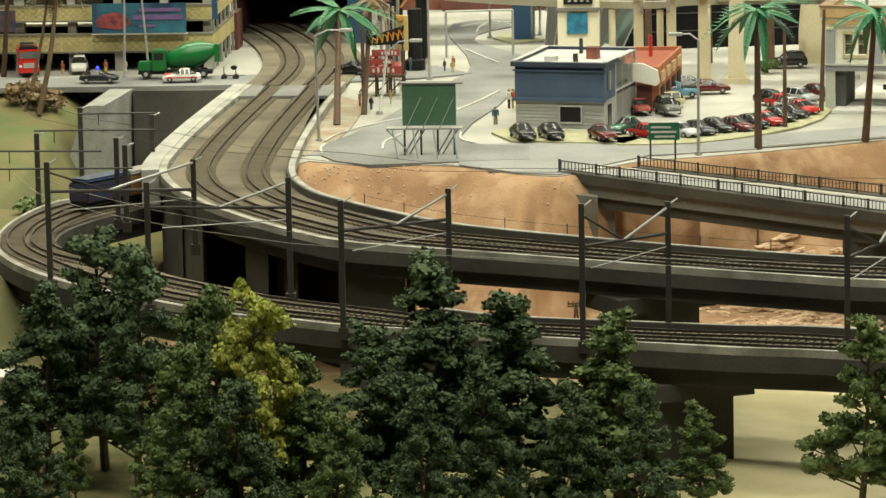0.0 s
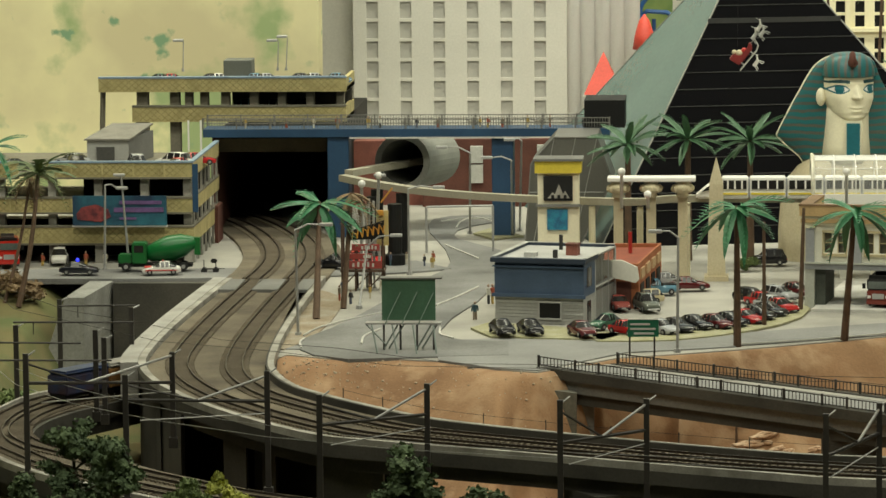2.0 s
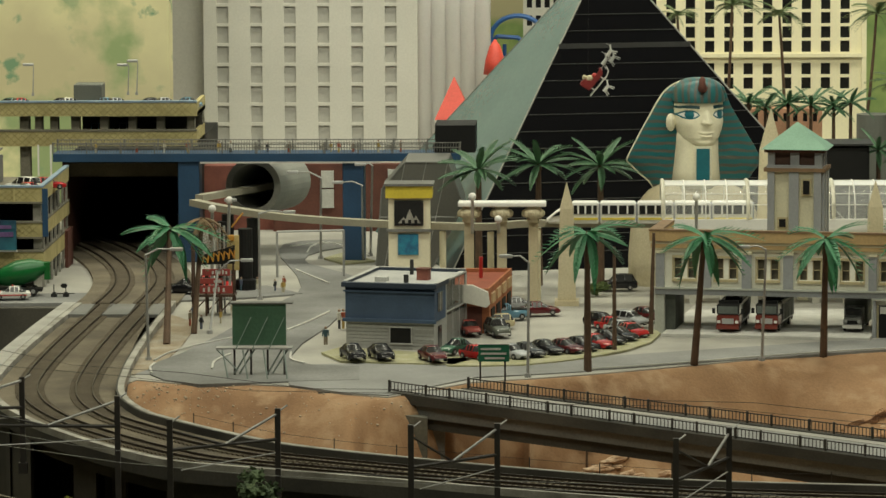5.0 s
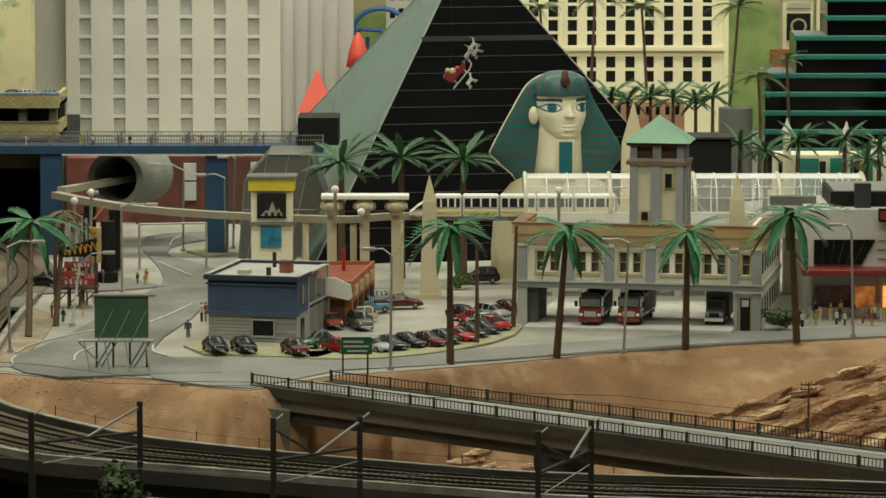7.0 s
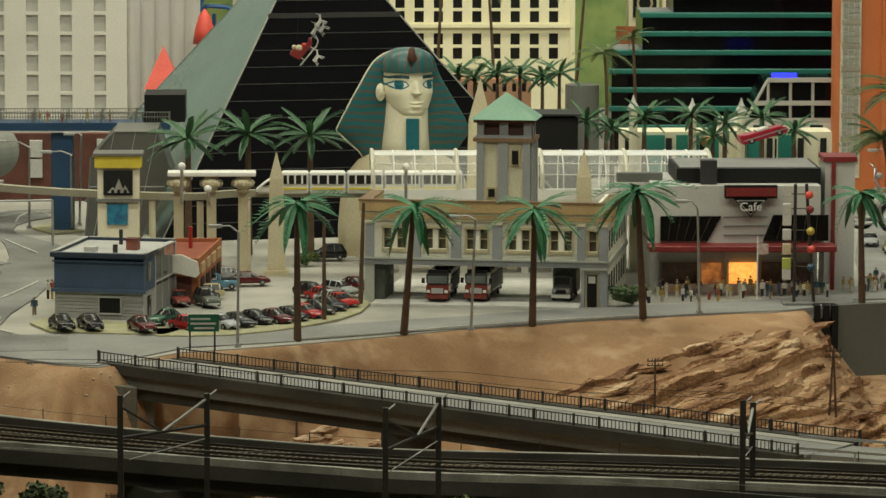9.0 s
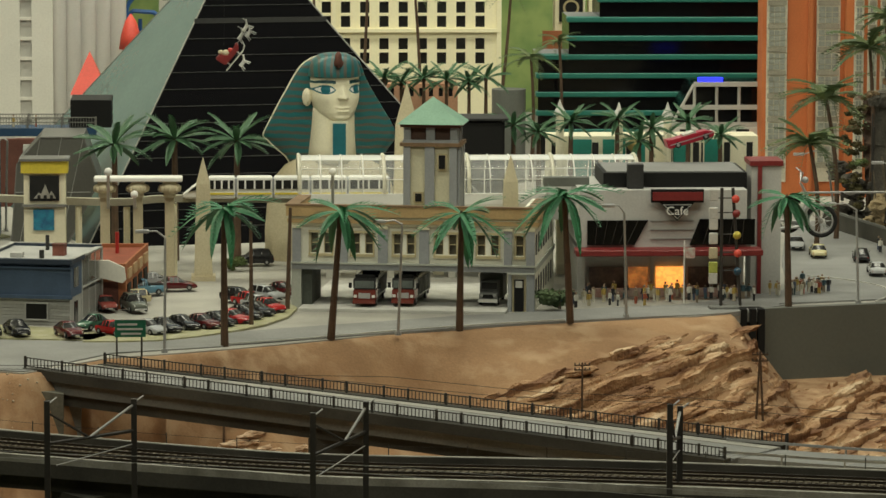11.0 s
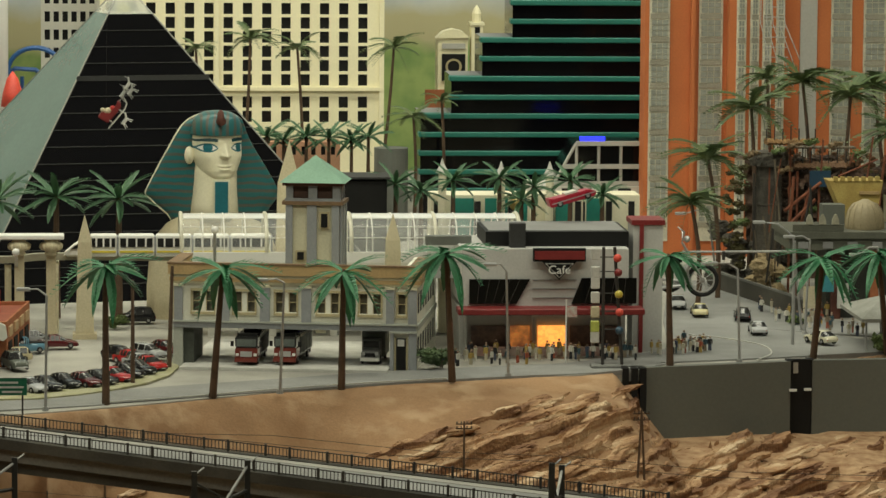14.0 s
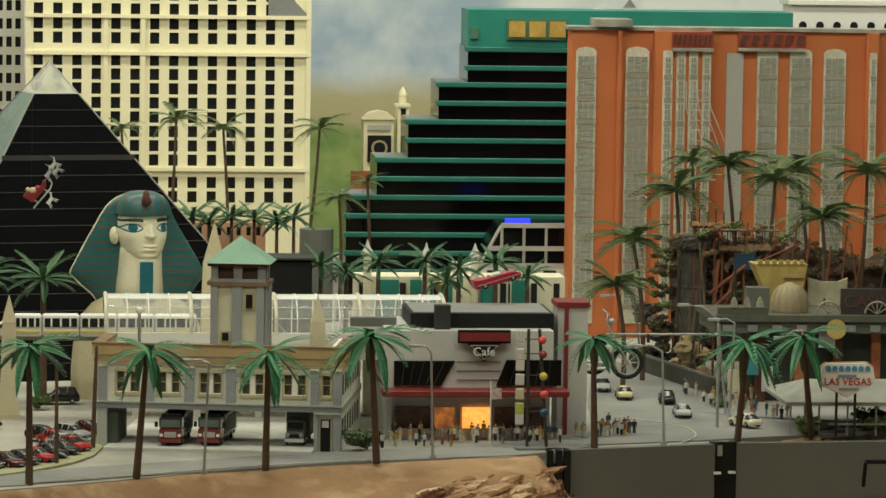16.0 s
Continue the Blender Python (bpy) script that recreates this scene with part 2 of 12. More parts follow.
HALLWALL = mat("hall_wall", (0.35, 0.34, 0.32), 0.8)
setting("floor", boxed(-4, -2, -0.95, 4, 7.3, -0.9), mat("hall_floor", (0.16, 0.15, 0.14), 0.6), "dark plain floor of the exhibition hall", "floor")
setting("ceiling", boxed(-4, -2, 1.9, 4, 7.3, 1.95), mat("hall_ceiling", (0.3, 0.3, 0.29), 0.8), "plain grey ceiling of the exhibition hall", "ceiling")
setting("wall_south", boxed(-4, -2.1, -0.9, 4, -2, 1.9), HALLWALL, "plain grey wall of the hall", "wall")
setting("wall_west", boxed(-4.1, -2, -0.9, -4, 7.3, 1.9), HALLWALL, "plain grey wall of the hall", "wall")
setting("wall_east", boxed(4, -2, -0.9, 4.1, 7.3, 1.9), HALLWALL, "plain grey wall of the hall", "wall")


def painted_backdrop():
    m = mat("painted_landscape", (0.6, 0.6, 0.55), 0.7, None, 3, 60, 0.1, 0.02)
    nt = m.node_tree
    b = nt.nodes["Principled BSDF"]
    geo = nt.nodes.new("ShaderNodeNewGeometry")
    sep = nt.nodes.new("ShaderNodeSeparateXYZ")
    nt.links.new(geo.outputs["Position"], sep.inputs[0])

    def noisy(scale, size):
        n = nt.nodes.new("ShaderNodeTexNoise")
        n.inputs["Scale"].default_value, n.inputs["Detail"].default_value = scale, 6
        nt.links.new(geo.outputs["Position"], n.inputs["Vector"])
        return n.outputs[0]

    def math_node(op, a, bb):
        n = nt.nodes.new("ShaderNodeMath")
        n.operation = op
        for i, v in enumerate((a, bb)):
            if isinstance(v, (int, float)):
                n.inputs[i].default_value = v
            else:
                nt.links.new(v, n.inputs[i])
        return n.outputs[0]

    def blend(fac, a, bb):
        n = nt.nodes.new("ShaderNodeMix")
        n.data_type = "RGBA"
        nt.links.new(fac, n.inputs[0])
        for i, v in ((6, a), (7, bb)):
            if isinstance(v, tuple):
                n.inputs[i].default_value = (*v, 1)
            else:
                nt.links.new(v, n.inputs[i])
        return n.outputs[2]

    def ramp(v, lo, hi):
        n = nt.nodes.new("ShaderNodeMapRange")
        n.inputs[1].default_value, n.inputs[2].default_value = lo, hi
        nt.links.new(v, n.inputs[0])
        return n.outputs[0]

    wob = math_node("MULTIPLY", noisy(6, 1), 0.12)
    z = math_node("ADD", sep.outputs[2], wob)
    sky = blend(ramp(noisy(4.5, 1), 0.42, 0.6), (0.33, 0.42, 0.54), (0.72, 0.75, 0.76))
    tan = (0.42, 0.38, 0.22)
    green = blend(ramp(noisy(18, 1), 0.4, 0.62), (0.28, 0.36, 0.12), (0.16, 0.26, 0.08))
    east = blend(ramp(z, 0.31, 0.36), blend(ramp(z, 0.255, 0.275), green, tan), sky)
    blots = blend(ramp(noisy(9, 1), 0.53, 0.64), blend(ramp(noisy(3.7, 1), 0.4, 0.6), (0.82, 0.77, 0.45), (0.6, 0.54, 0.33)), (0.33, 0.42, 0.2))
    shrubs = math_node("MULTIPLY", ramp(noisy(26, 1), 0.6, 0.66), ramp(noisy(5.3, 1), 0.45, 0.58))
    blots = blend(shrubs, blots, (0.2, 0.34, 0.2))
    bands = math_node("ADD", sep.outputs[2], math_node("MULTIPLY", noisy(2.2, 1), 0.5))
    west = blend(ramp(bands, 0.78, 0.84), blots, (0.62, 0.58, 0.4))
    col = blend(ramp(sep.outputs[0], -0.5, -0.2), west, east)
    nt.links.new(col, b.inputs["Base Color"])
    return m


setting("backdrop", boxed(-0.6, 7.0, -0.3, 4, 7.1, 1.9), painted_backdrop(), "painted landscape with green hills and cloudy sky", "backdrop")
setting("backdrop", boxed(-4, 5.85, -0.3, -0.572, 5.9, 1.9), bpy.data.materials["painted_landscape"], "painted landscape of pale yellow meadows and trees", "backdrop")

# ---- town ground and roads ----
FRONT = [Vector(p) for p in [(-0.4524, 4.2480, 0.0000), (-0.4064, 4.2222, 0.0000), (-0.3546, 4.2233, 0.0000), (-0.2950, 4.2050, 0.0000), (-0.2675, 4.1860, 0.0000), (-0.2270, 4.1481, 0.0000), (-0.1908, 4.1313, 0.0000)]]
FRONT += [Vector(p) for p in [(-0.1112, 4.2298, 0.0000), (-0.0484, 4.2571, 0.0000), (0.0064, 4.2849, 0.0000), (0.0679, 4.3210, 0.0000), (0.1275, 4.3578, 0.0000), (0.1882, 4.3994, 0.0000), (0.2589, 4.4375, 0.0000), (0.3299, 4.4633, 0.0000), (0.3929, 4.4937, 0.0000), (0.4555, 4.5113, 0.0000)]]
FRONT += [Vector(p) for p in [(0.5185, 4.5143, 0.0000), (0.5754, 4.5490, 0.0000), (0.7029, 4.5873, 0.0000), (0.8151, 4.6221, 0.0000)]] + [Vector(p) for p in [(0.7997, 4.6598, 0.0000), (0.9893, 4.7386, 0.0000), (1.1239, 4.7998, 0.0000)]]
INNER = [Vector(p) for p in [(-0.4784, 5.1473, 0.0000), (-0.4779, 4.9553, 0.0000), (-0.4718, 4.7518, 0.0000), (-0.4725, 4.5644, 0.0000), (-0.4670, 4.3905, 0.0000), (-0.4603, 4.2289, 0.0000), (-0.4478, 4.0782, 0.0000)]]
outline = [Vector((-2.4, 4.92, 0)), Vector((-0.5930, 4.8881, 0.0000)), Vector((-0.5772, 4.8114, 0.0000)), Vector((-0.4723, 4.8134, 0.0000))] + [p for p in INNER[3:6]] + FRONT + [Vector((2.4, 4.66, 0)), Vector((2.4, 6.99, 0)), Vector((-2.4, 6.99, 0))]
setting("pavement", prism(bmesh.new(), outline, -0.012, 0.0), PAVING, "pale grey town ground and pavements of the model", "pavement")


def road(name, pts, half, label, material=ASPHALT, lift=0.001, n=8):
    c = smooth(pts, n)
    a, b = beside(c, -half), beside(c, half)
    up = Vector((0, 0, lift))
    return setting(name, sweep(bmesh.new(), [p + up * 0 for p in a], [p + up * 0 for p in b], -0.004, lift), material, label, "road")


WORNROAD = mat("worn_asphalt", (0.25, 0.25, 0.243), 0.85, (0.125, 0.125, 0.12), 9, 400, 0.3)
front_road = [(-0.5764, 4.3252, 0.0000), (-0.4592, 4.3252, 0.0000), (-0.3405, 4.3050, 0.0000), (-0.2245, 4.3171, 0.0000), (-0.1076, 4.3170, 0.0000), (-0.0024, 4.3496, 0.0000), (0.0989, 4.3994, 0.0000), (0.1900, 4.4418, 0.0000), (0.2829, 4.4850, 0.0000), (0.3768, 4.5202, 0.0000), (0.4590, 4.5469, 0.0000)]
front_road += [(0.5309, 4.5681, 0.0000), (0.6009, 4.6267, 0.0000), (0.6743, 4.6964, 0.0000), (0.7445, 4.8188, 0.0000)] + [(0.7835, 5.0606, 0.0000), (0.8027, 5.2337, 0.0000)]
road("road", front_road, 0.041, "weathered grey asphalt street along the embankment")
apron = [(-0.3071, 4.3151), (-0.2937, 4.2044), (-0.2336, 4.1508), (-0.1906, 4.1355), (-0.1066, 4.2574), (-0.0318, 4.2845), (0.0059, 4.3002), (0.0060, 4.3736), (-0.1266, 4.3542), (-0.2441, 4.3430)]
setting("road", prism(bmesh.new(), apron, -0.003, 0.0013), ASPHALT, "grey asphalt apron at the head of the bridge", "road")
winding_plan = [(-0.2937, 5.4939), (-0.3383, 5.4907), (-0.3660, 5.4768), (-0.3859, 5.4423), (-0.3875, 5.3797), (-0.3796, 5.2953), (-0.3627, 5.2039), (-0.3463, 5.1089), (-0.3337, 4.9966), (-0.3343, 4.9294), (-0.3502, 4.8527), (-0.3632, 4.7843), (-0.3821, 4.6647), (-0.4001, 4.5507), (-0.4233, 4.4351), (-0.4429, 4.3658), (-0.4473, 4.3250), (-0.4417, 4.2766), (-0.4238, 4.2375), (-0.3862, 4.2077), (-0.3459, 4.2144), (-0.2840, 4.2294), (-0.2248, 4.2382), (-0.2298, 4.3346), (-0.2785, 4.3435), (-0.3007, 4.3753), (-0.3065, 4.4122), (-0.3005, 4.5069), (-0.2802, 4.6465), (-0.2688, 4.7839), (-0.2622, 4.8950), (-0.2723, 5.0869), (-0.2899, 5.1333), (-0.3157, 5.1807), (-0.3400, 5.2290), (-0.3478, 5.2720), (-0.3459, 5.3217), (-0.3309, 5.3690), (-0.3089, 5.4025), (-0.2894, 5.4130)]
setting("road", prism(bmesh.new(), winding_plan, -0.003, 0.0016), WORNROAD, "weathered grey asphalt street winding through the town", "road")
road("road", [(-1.0794, 4.8637, 0.0000), (-0.9461, 4.8713, 0.0000), (-0.8129, 4.8789, 0.0000), (-0.6791, 4.8813, 0.0000), (-0.5997, 4.8880, 0.0000), (-0.5074, 4.9000, 0.0000), (-0.4162, 4.9279, 0.0000), (-0.3519, 4.9662, 0.0000)], 0.045, "grey asphalt street crossing the railway tracks", WORNROAD, 0.0022)
road("road", [(1.0067, 4.8495, 0.0000), (0.9373, 4.8746, 0.0000), (0.8623, 4.9102, 0.0000), (0.8199, 4.9414, 0.0000)], 0.06, "grey asphalt side street by the shops", lift=0.0022)


av = [(0.6218, 4.6024, 0.0000), (0.6545, 4.7849, 0.0000), (0.6749, 4.9768, 0.0000), (0.7116, 5.2200, 0.0000), (0.7441, 5.3853, 0.0000), (0.8333, 5.3874, 0.0000), (0.8417, 5.1179, 0.0000), (0.8357, 4.8733, 0.0000), (0.8875, 4.7873, 0.0000), (1.0015, 4.8239, 0.0000), (1.0424, 4.7639, 0.0000), (0.9236, 4.6991, 0.0000), (0.7579, 4.6406, 0.0000)]
setting("road", prism(bmesh.new(), av, -0.003, 0.0018), ASPHALT, "wide grey asphalt avenue between the shops", "road")


def road_line(pts, w=0.0008, lift=0.003):
    c = smooth(pts, 8)
    ob = part("road_marking", sweep(bmesh.new(), beside(c, -w), beside(c, w), lift - 0.0015, lift), PALE)
    tagged(ob, "worn pale line painted along the street", "road marking", "", "structure")


for line in (
             [(0.0093, 4.3089, 0.0000), (0.0978, 4.3496, 0.0000), (0.1882, 4.3994, 0.0000), (0.2802, 4.4418, 0.0000), (0.3732, 4.4763, 0.0000)], [(-0.4476, 4.3729, 0.0000), (-0.4358, 4.4368, 0.0000), (-0.4053, 4.5029, 0.0000), (-0.3729, 4.5573, 0.0000)],
             [(0.6859, 4.8356, 0.0000), (0.7240, 4.8007, 0.0000), (0.7571, 4.7414, 0.0000), (0.7567, 4.6689, 0.0000), (0.7311, 4.6123, 0.0000)], [(-0.2681, 5.3101, 0.0000), (-0.3269, 5.4533, 0.0000), (-0.3466, 5.4148, 0.0000), (-0.3491, 5.3397, 0.0000)]):
    road_line(line)

for line in (((-0.3241, 4.6057), (-0.3061, 4.6720), (-0.2864, 4.7622)),
             ((-0.3814, 4.3118), (-0.3828, 4.3660), (-0.3707, 4.4211)),
             ((-0.3508, 5.1591), (-0.3288, 5.0963), (-0.3025, 5.0235)),
             ((-0.3077, 4.4305), (-0.3036, 4.3798), (-0.2887, 4.3504)),
             ((-0.4446, 4.3501), (-0.4462, 4.3206), (-0.4409, 4.2810)),
             ((-0.3054, 5.4482), (-0.3472, 5.4379), (-0.3736, 5.4104))):
    road_line([(*p, 0.0) for p in line], 0.0011, 0.0032)
dirt = [(-0.4889, 4.7860), (-0.4559, 4.7265), (-0.4352, 4.6830), (-0.4288, 4.5850), (-0.4296, 4.4867), (-0.4347, 4.4008), (-0.4441, 4.3263), (-0.4591, 4.2781), (-0.4699, 4.2862), (-0.4780, 4.4013), (-0.4842, 4.5766)]
setting("dirt_strip", prism(bmesh.new(), [(*p, 0) for p in dirt], -0.002, 0.0012), mat("trodden_dirt", (0.27, 0.205, 0.13), 0.95, (0.4, 0.36, 0.29), 26, 500, 0.35, 0.6), "trodden brown dirt beside the railway", "ground")
GRASS = mat("short_grass", (0.36, 0.35, 0.19), 0.95, (0.45, 0.43, 0.3), 60, 700, 0.4, 0.8)
for pts in ([(-0.2751, 4.4276, 0.0000), (-0.2565, 4.4711, 0.0000), (-0.1884, 4.4381, 0.0000), (-0.1336, 4.4138, 0.0000), (-0.1146, 4.3724, 0.0000), (-0.1313, 4.3390, 0.0000), (-0.1906, 4.3499, 0.0000), (-0.2505, 4.3650, 0.0000)],
            [(-0.1387, 4.3308, 0.0000), (-0.1014, 4.3296, 0.0000), (-0.0607, 4.3365, -0.0000), (-0.0200, 4.3639, 0.0000), (0.0155, 4.4002, 0.0000), (0.0517, 4.4500, 0.0000), (0.0768, 4.5102, 0.0000), (0.0878, 4.5770, 0.0000), (0.0823, 4.6137, 0.0000), (0.0685, 4.5685, 0.0000), (0.0434, 4.5156, 0.0000), (0.0097, 4.4599, 0.0000), (-0.0262, 4.4226, 0.0000), (-0.0675, 4.3986, 0.0000), (-0.1087, 4.3915, -0.0000), (-0.1404, 4.3842, 0.0000)],
            [(-0.3237, 5.2791, 0.0000), (-0.3021, 5.3403, 0.0000), (-0.2580, 5.2500, 0.0000), (-0.2954, 5.2198, 0.0000)]):
    ob = part("grass_strip", prism(bmesh.new(), pts, 0.0005, 0.0027), GRASS)
    tagged(ob, "short dry grass verge beside the parked cars", "grass", "", "structure")

# ---- terrain ----
fx = np.array([-2.4, -0.64, -0.56, -0.472] + [p.x for p in FRONT[1:]] + [2.4])
fy = np.array([4.92, 4.92, 4.55, 4.25] + [p.y for p in FRONT[1:]] + [4.66])
order = np.argsort(fx)
fx, fy = fx[order], fy[order]


def land(x, y):
    """Height of the open land in front of the town."""
    d = float(np.interp(x, fx, fy)) - y - 0.006
    run = 0.13 + 0.1 * min(1, max(0, (-0.04 - x) / 0.14)) + 0.36 * min(1, max(0, (x - 0.22) / 0.25))
    run -= (0.13 if x < -0.05 else 0.065) * min(1, max(0, (x + 0.226) / 0.016)) * min(1, max(0, (0.08 - x) / 0.08))
    if x < -0.83:
        run = 0.75
    t = min(1, max(0, d / run))
    k = 0.4 - 0.27 * min(1, max(0, (-0.17 - x) / 0.04))
    s = t * t * (3 - 2 * t) * (1 - k) + t * k
    low = -0.13 if x > -0.6 else (-0.1 if x > -0.83 else -0.07)
    z = -0.0012 + low * s
    n1 = noise.noise((x * 9, y * 9, 3.1)) * 0.008 + noise.noise((x * 30, y * 30, 7.7)) * 0.0022
    z += n1 * min(1, d / 0.05) if d > 0 else (0.0 if d > -0.02 else -0.012)
    cliff = min(1, max(0, (x - 0.562) / 0.06))
    if d > -0.012 and cliff > 0:
        z = z * (1 - cliff) + cliff * min(z, -0.09 - 0.012 * min(1, d / 0.5) + (z + 0.05) * 0.25)
    west = min(1, max(0, ((-0.745 if y > 4.25 else -0.66) - x) / 0.04)) * min(1, max(0, (y - 3.62) / 0.12))
    if west > 0 and d > 0:
        z = z * (1 - west) + west * (-0.047 + 0.041 * max(0, 1 - d / 0.5) * min(1, max(0, (-0.76 - x) / 0.04)) + n1 * 0.7)
    if -0.74 < x < -0.53 and y > 4.3:
        z = min(z, -0.11)
    if y < 3.5:
        z -= 0.01 * min(1, (3.5 - y) / 0.15)
    return z


def terrain():
    xs, ys = np.linspace(-1.7, 1.7, 720), np.linspace(2.7, 4.98, 420)
    verts = [(x, y, land(x, y)) for y in ys for x in xs]
    w = len(xs)
    faces = [(j * w + i, j * w + i + 1, (j + 1) * w + i + 1, (j + 1) * w + i) for j in range(len(ys) - 1) for i in range(w - 1)]
    me = bpy.data.meshes.new("ground")
    me.from_pydata(verts, [], faces)
    me.polygons.foreach_set("use_smooth", [True] * len(me.polygons))
    m = mat("desert_ground", (0.41, 0.245, 0.13), 0.95, (0.22, 0.12, 0.06), 9, 380, 0.16, 0.3)
    nt = m.node_tree
    geo = nt.nodes.new("ShaderNodeNewGeometry")
    sep = nt.nodes.new("ShaderNodeSeparateXYZ")
    nt.links.new(geo.outputs["Position"], sep.inputs[0])
    src = nt.nodes["Principled BSDF"].inputs["Base Color"].links[0].from_socket

    def noisy(scale):
        n = nt.nodes.new("ShaderNodeTexNoise")
        n.inputs["Scale"].default_value, n.inputs["Detail"].default_value = scale, 7
        nt.links.new(geo.outputs["Position"], n.inputs["Vector"])
        return n.outputs[0]

    def lin(v, k, add, wob=None, amount=0.0):
        n = nt.nodes.new("ShaderNodeMath")
        n.operation = "MULTIPLY_ADD"
        nt.links.new(v, n.inputs[0])
        n.inputs[1].default_value, n.inputs[2].default_value = k, add
        if wob is None:
            return n.outputs[0]
        q = nt.nodes.new("ShaderNodeMath")
        q.operation, q.use_clamp = "MULTIPLY_ADD", True
        nt.links.new(wob, q.inputs[0])
        q.inputs[1].default_value = amount
        nt.links.new(n.outputs[0], q.inputs[2])
        return q.outputs[0]

    def blend(fac, a, bb):
        n = nt.nodes.new("ShaderNodeMix")
        n.data_type = "RGBA"
        nt.links.new(fac, n.inputs[0])
        for i, v in ((6, a), (7, bb)):
            if isinstance(v, tuple):
                n.inputs[i].default_value = (*v, 1)
            else:
                nt.links.new(v, n.inputs[i])
        return n.outputs[2]

    w1, w2 = noisy(11), noisy(70)
    src = blend(lin(noisy(34), 3.6, -1.75), src, (0.5, 0.345, 0.21))
    src = blend(lin(noisy(17), 3.2, -1.75), src, (0.25, 0.125, 0.055))
    stone = blend(lin(w2, 3.0, -1.0), (0.27, 0.14, 0.07), (0.5, 0.33, 0.19))
    col = blend(lin(sep.outputs[0], 6.0, -4.0, w1, 1.6), src, stone)
    meadow = blend(lin(w2, 3.0, -1.0), (0.13, 0.15, 0.05), (0.27, 0.23, 0.11))
    dry = blend(lin(w1, 3.0, -1.0), (0.66, 0.59, 0.38), (0.46, 0.4, 0.23))
    near = blend(lin(sep.outputs[0], 9.0, 0.25, w1, 1.0), meadow, dry)
    col = blend(lin(sep.outputs[1], -8.0, 30.2, w1, 0.8), col, near)
    left = blend(lin(w1, 4.0, -1.75), (0.145, 0.125, 0.05), (0.085, 0.11, 0.035))
    col = blend(lin(sep.outputs[0], -9.0, -4.9, w1, 0.5), col, left)
    nt.links.new(col, nt.nodes["Principled BSDF"].inputs["Base Color"])
    me.materials.append(m)
    ob = new("ground", me)
    tagged(ob, "red-brown sandy slopes, layered rock and dull grass", "ground", "", "structure")


terrain()
setting("wall_embankment", boxed(-2.4, 4.90, -0.2, -0.66, 4.93, -0.001), CONCRETE, "grey concrete retaining wall below the street", "wall")


def panel_wall():
    holder = thing("wall_panel_fence", "tall dark grey smooth panels closing the cliff edge", "wall", kind="structure")
    a, b = Vector((0.5989, 4.5621, 0.0000)), Vector((0.7665, 4.6091, 0.0000))
    c, d = Vector((0.7934, 4.6179, 0.0000)), Vector((2.2, 4.75, 0))
    for p, q in ((a, b), (c, d)):
        n = Vector((q.y - p.y, p.x - q.x, 0)).normalized() * 0.006
        part("panel", sweep(bmesh.new(), [p - n, q - n], [p + n, q + n], -0.2, 0.002), GREYPANEL, holder)
    for p in (b.lerp(c, 0.05), b.lerp(c, 0.95), Vector((0.5760, 4.5490, 0.0000)), Vector((0.5860, 4.5487, 0.0000)), Vector((0.5953, 4.5485, 0.0000))):
        part("post", boxed(p.x - 0.0035, p.y - 0.004, -0.2, p.x + 0.0035, p.y + 0.012, 0.003), BLACK, holder)
    e = Vector((0.5747, 4.5581, 0.0000))
    part("panel", boxed(e.x, e.y + 0.014, -0.2, a.x, e.y + 0.024, 0.001), GREYPANEL, holder)
    m = b.lerp(c, 0.5)
    part("gap_backing", boxed(b.x + 0.001, m.y - 0.003, -0.2, c.x - 0.001, m.y + 0.004, 0.0035), BLACK, holder)
    for px in (0.15, 0.8):
        q = b.lerp(c, px)
        part("white_clip", boxed(q.x - 0.004, q.y - 0.012, -0.031, q.x + 0.004, q.y - 0.008, -0.0285), WHITE, holder)


panel_wall()
bm = bmesh.new()
lo = [Vector(p) for p in ((-0.7913, 4.7000, -0.1135), (-0.7341, 4.7000, -0.1137), (-0.7200, 4.8400, -0.1158), (-0.7654, 4.8400, -0.1157))]
hi = [Vector(p) for p in ((-0.7530, 4.7000, -0.0019), (-0.7310, 4.7000, -0.0020), (-0.7170, 4.8400, -0.0004), (-0.7443, 4.8400, -0.0003))]
for i in range(4):
    face(bm, (lo[i], lo[(i + 1) % 4], hi[(i + 1) % 4], hi[i]))
face(bm, hi)
face(bm, lo[::-1])
bmesh.ops.recalc_face_normals(bm, faces=bm.faces)
setting("wall_trough", boxed(-0.716, 4.822, -0.2, -0.58, 4.842, -0.0015), DARKCONC, "dark grey concrete wall below the street", "wall")
setting("wall_wing", bm, mat("pale_concrete", (0.34, 0.34, 0.32), 0.85, (0.22, 0.22, 0.2), 18, 300, 0.3), "pale grey concrete wing wall beside the tracks", "wall")


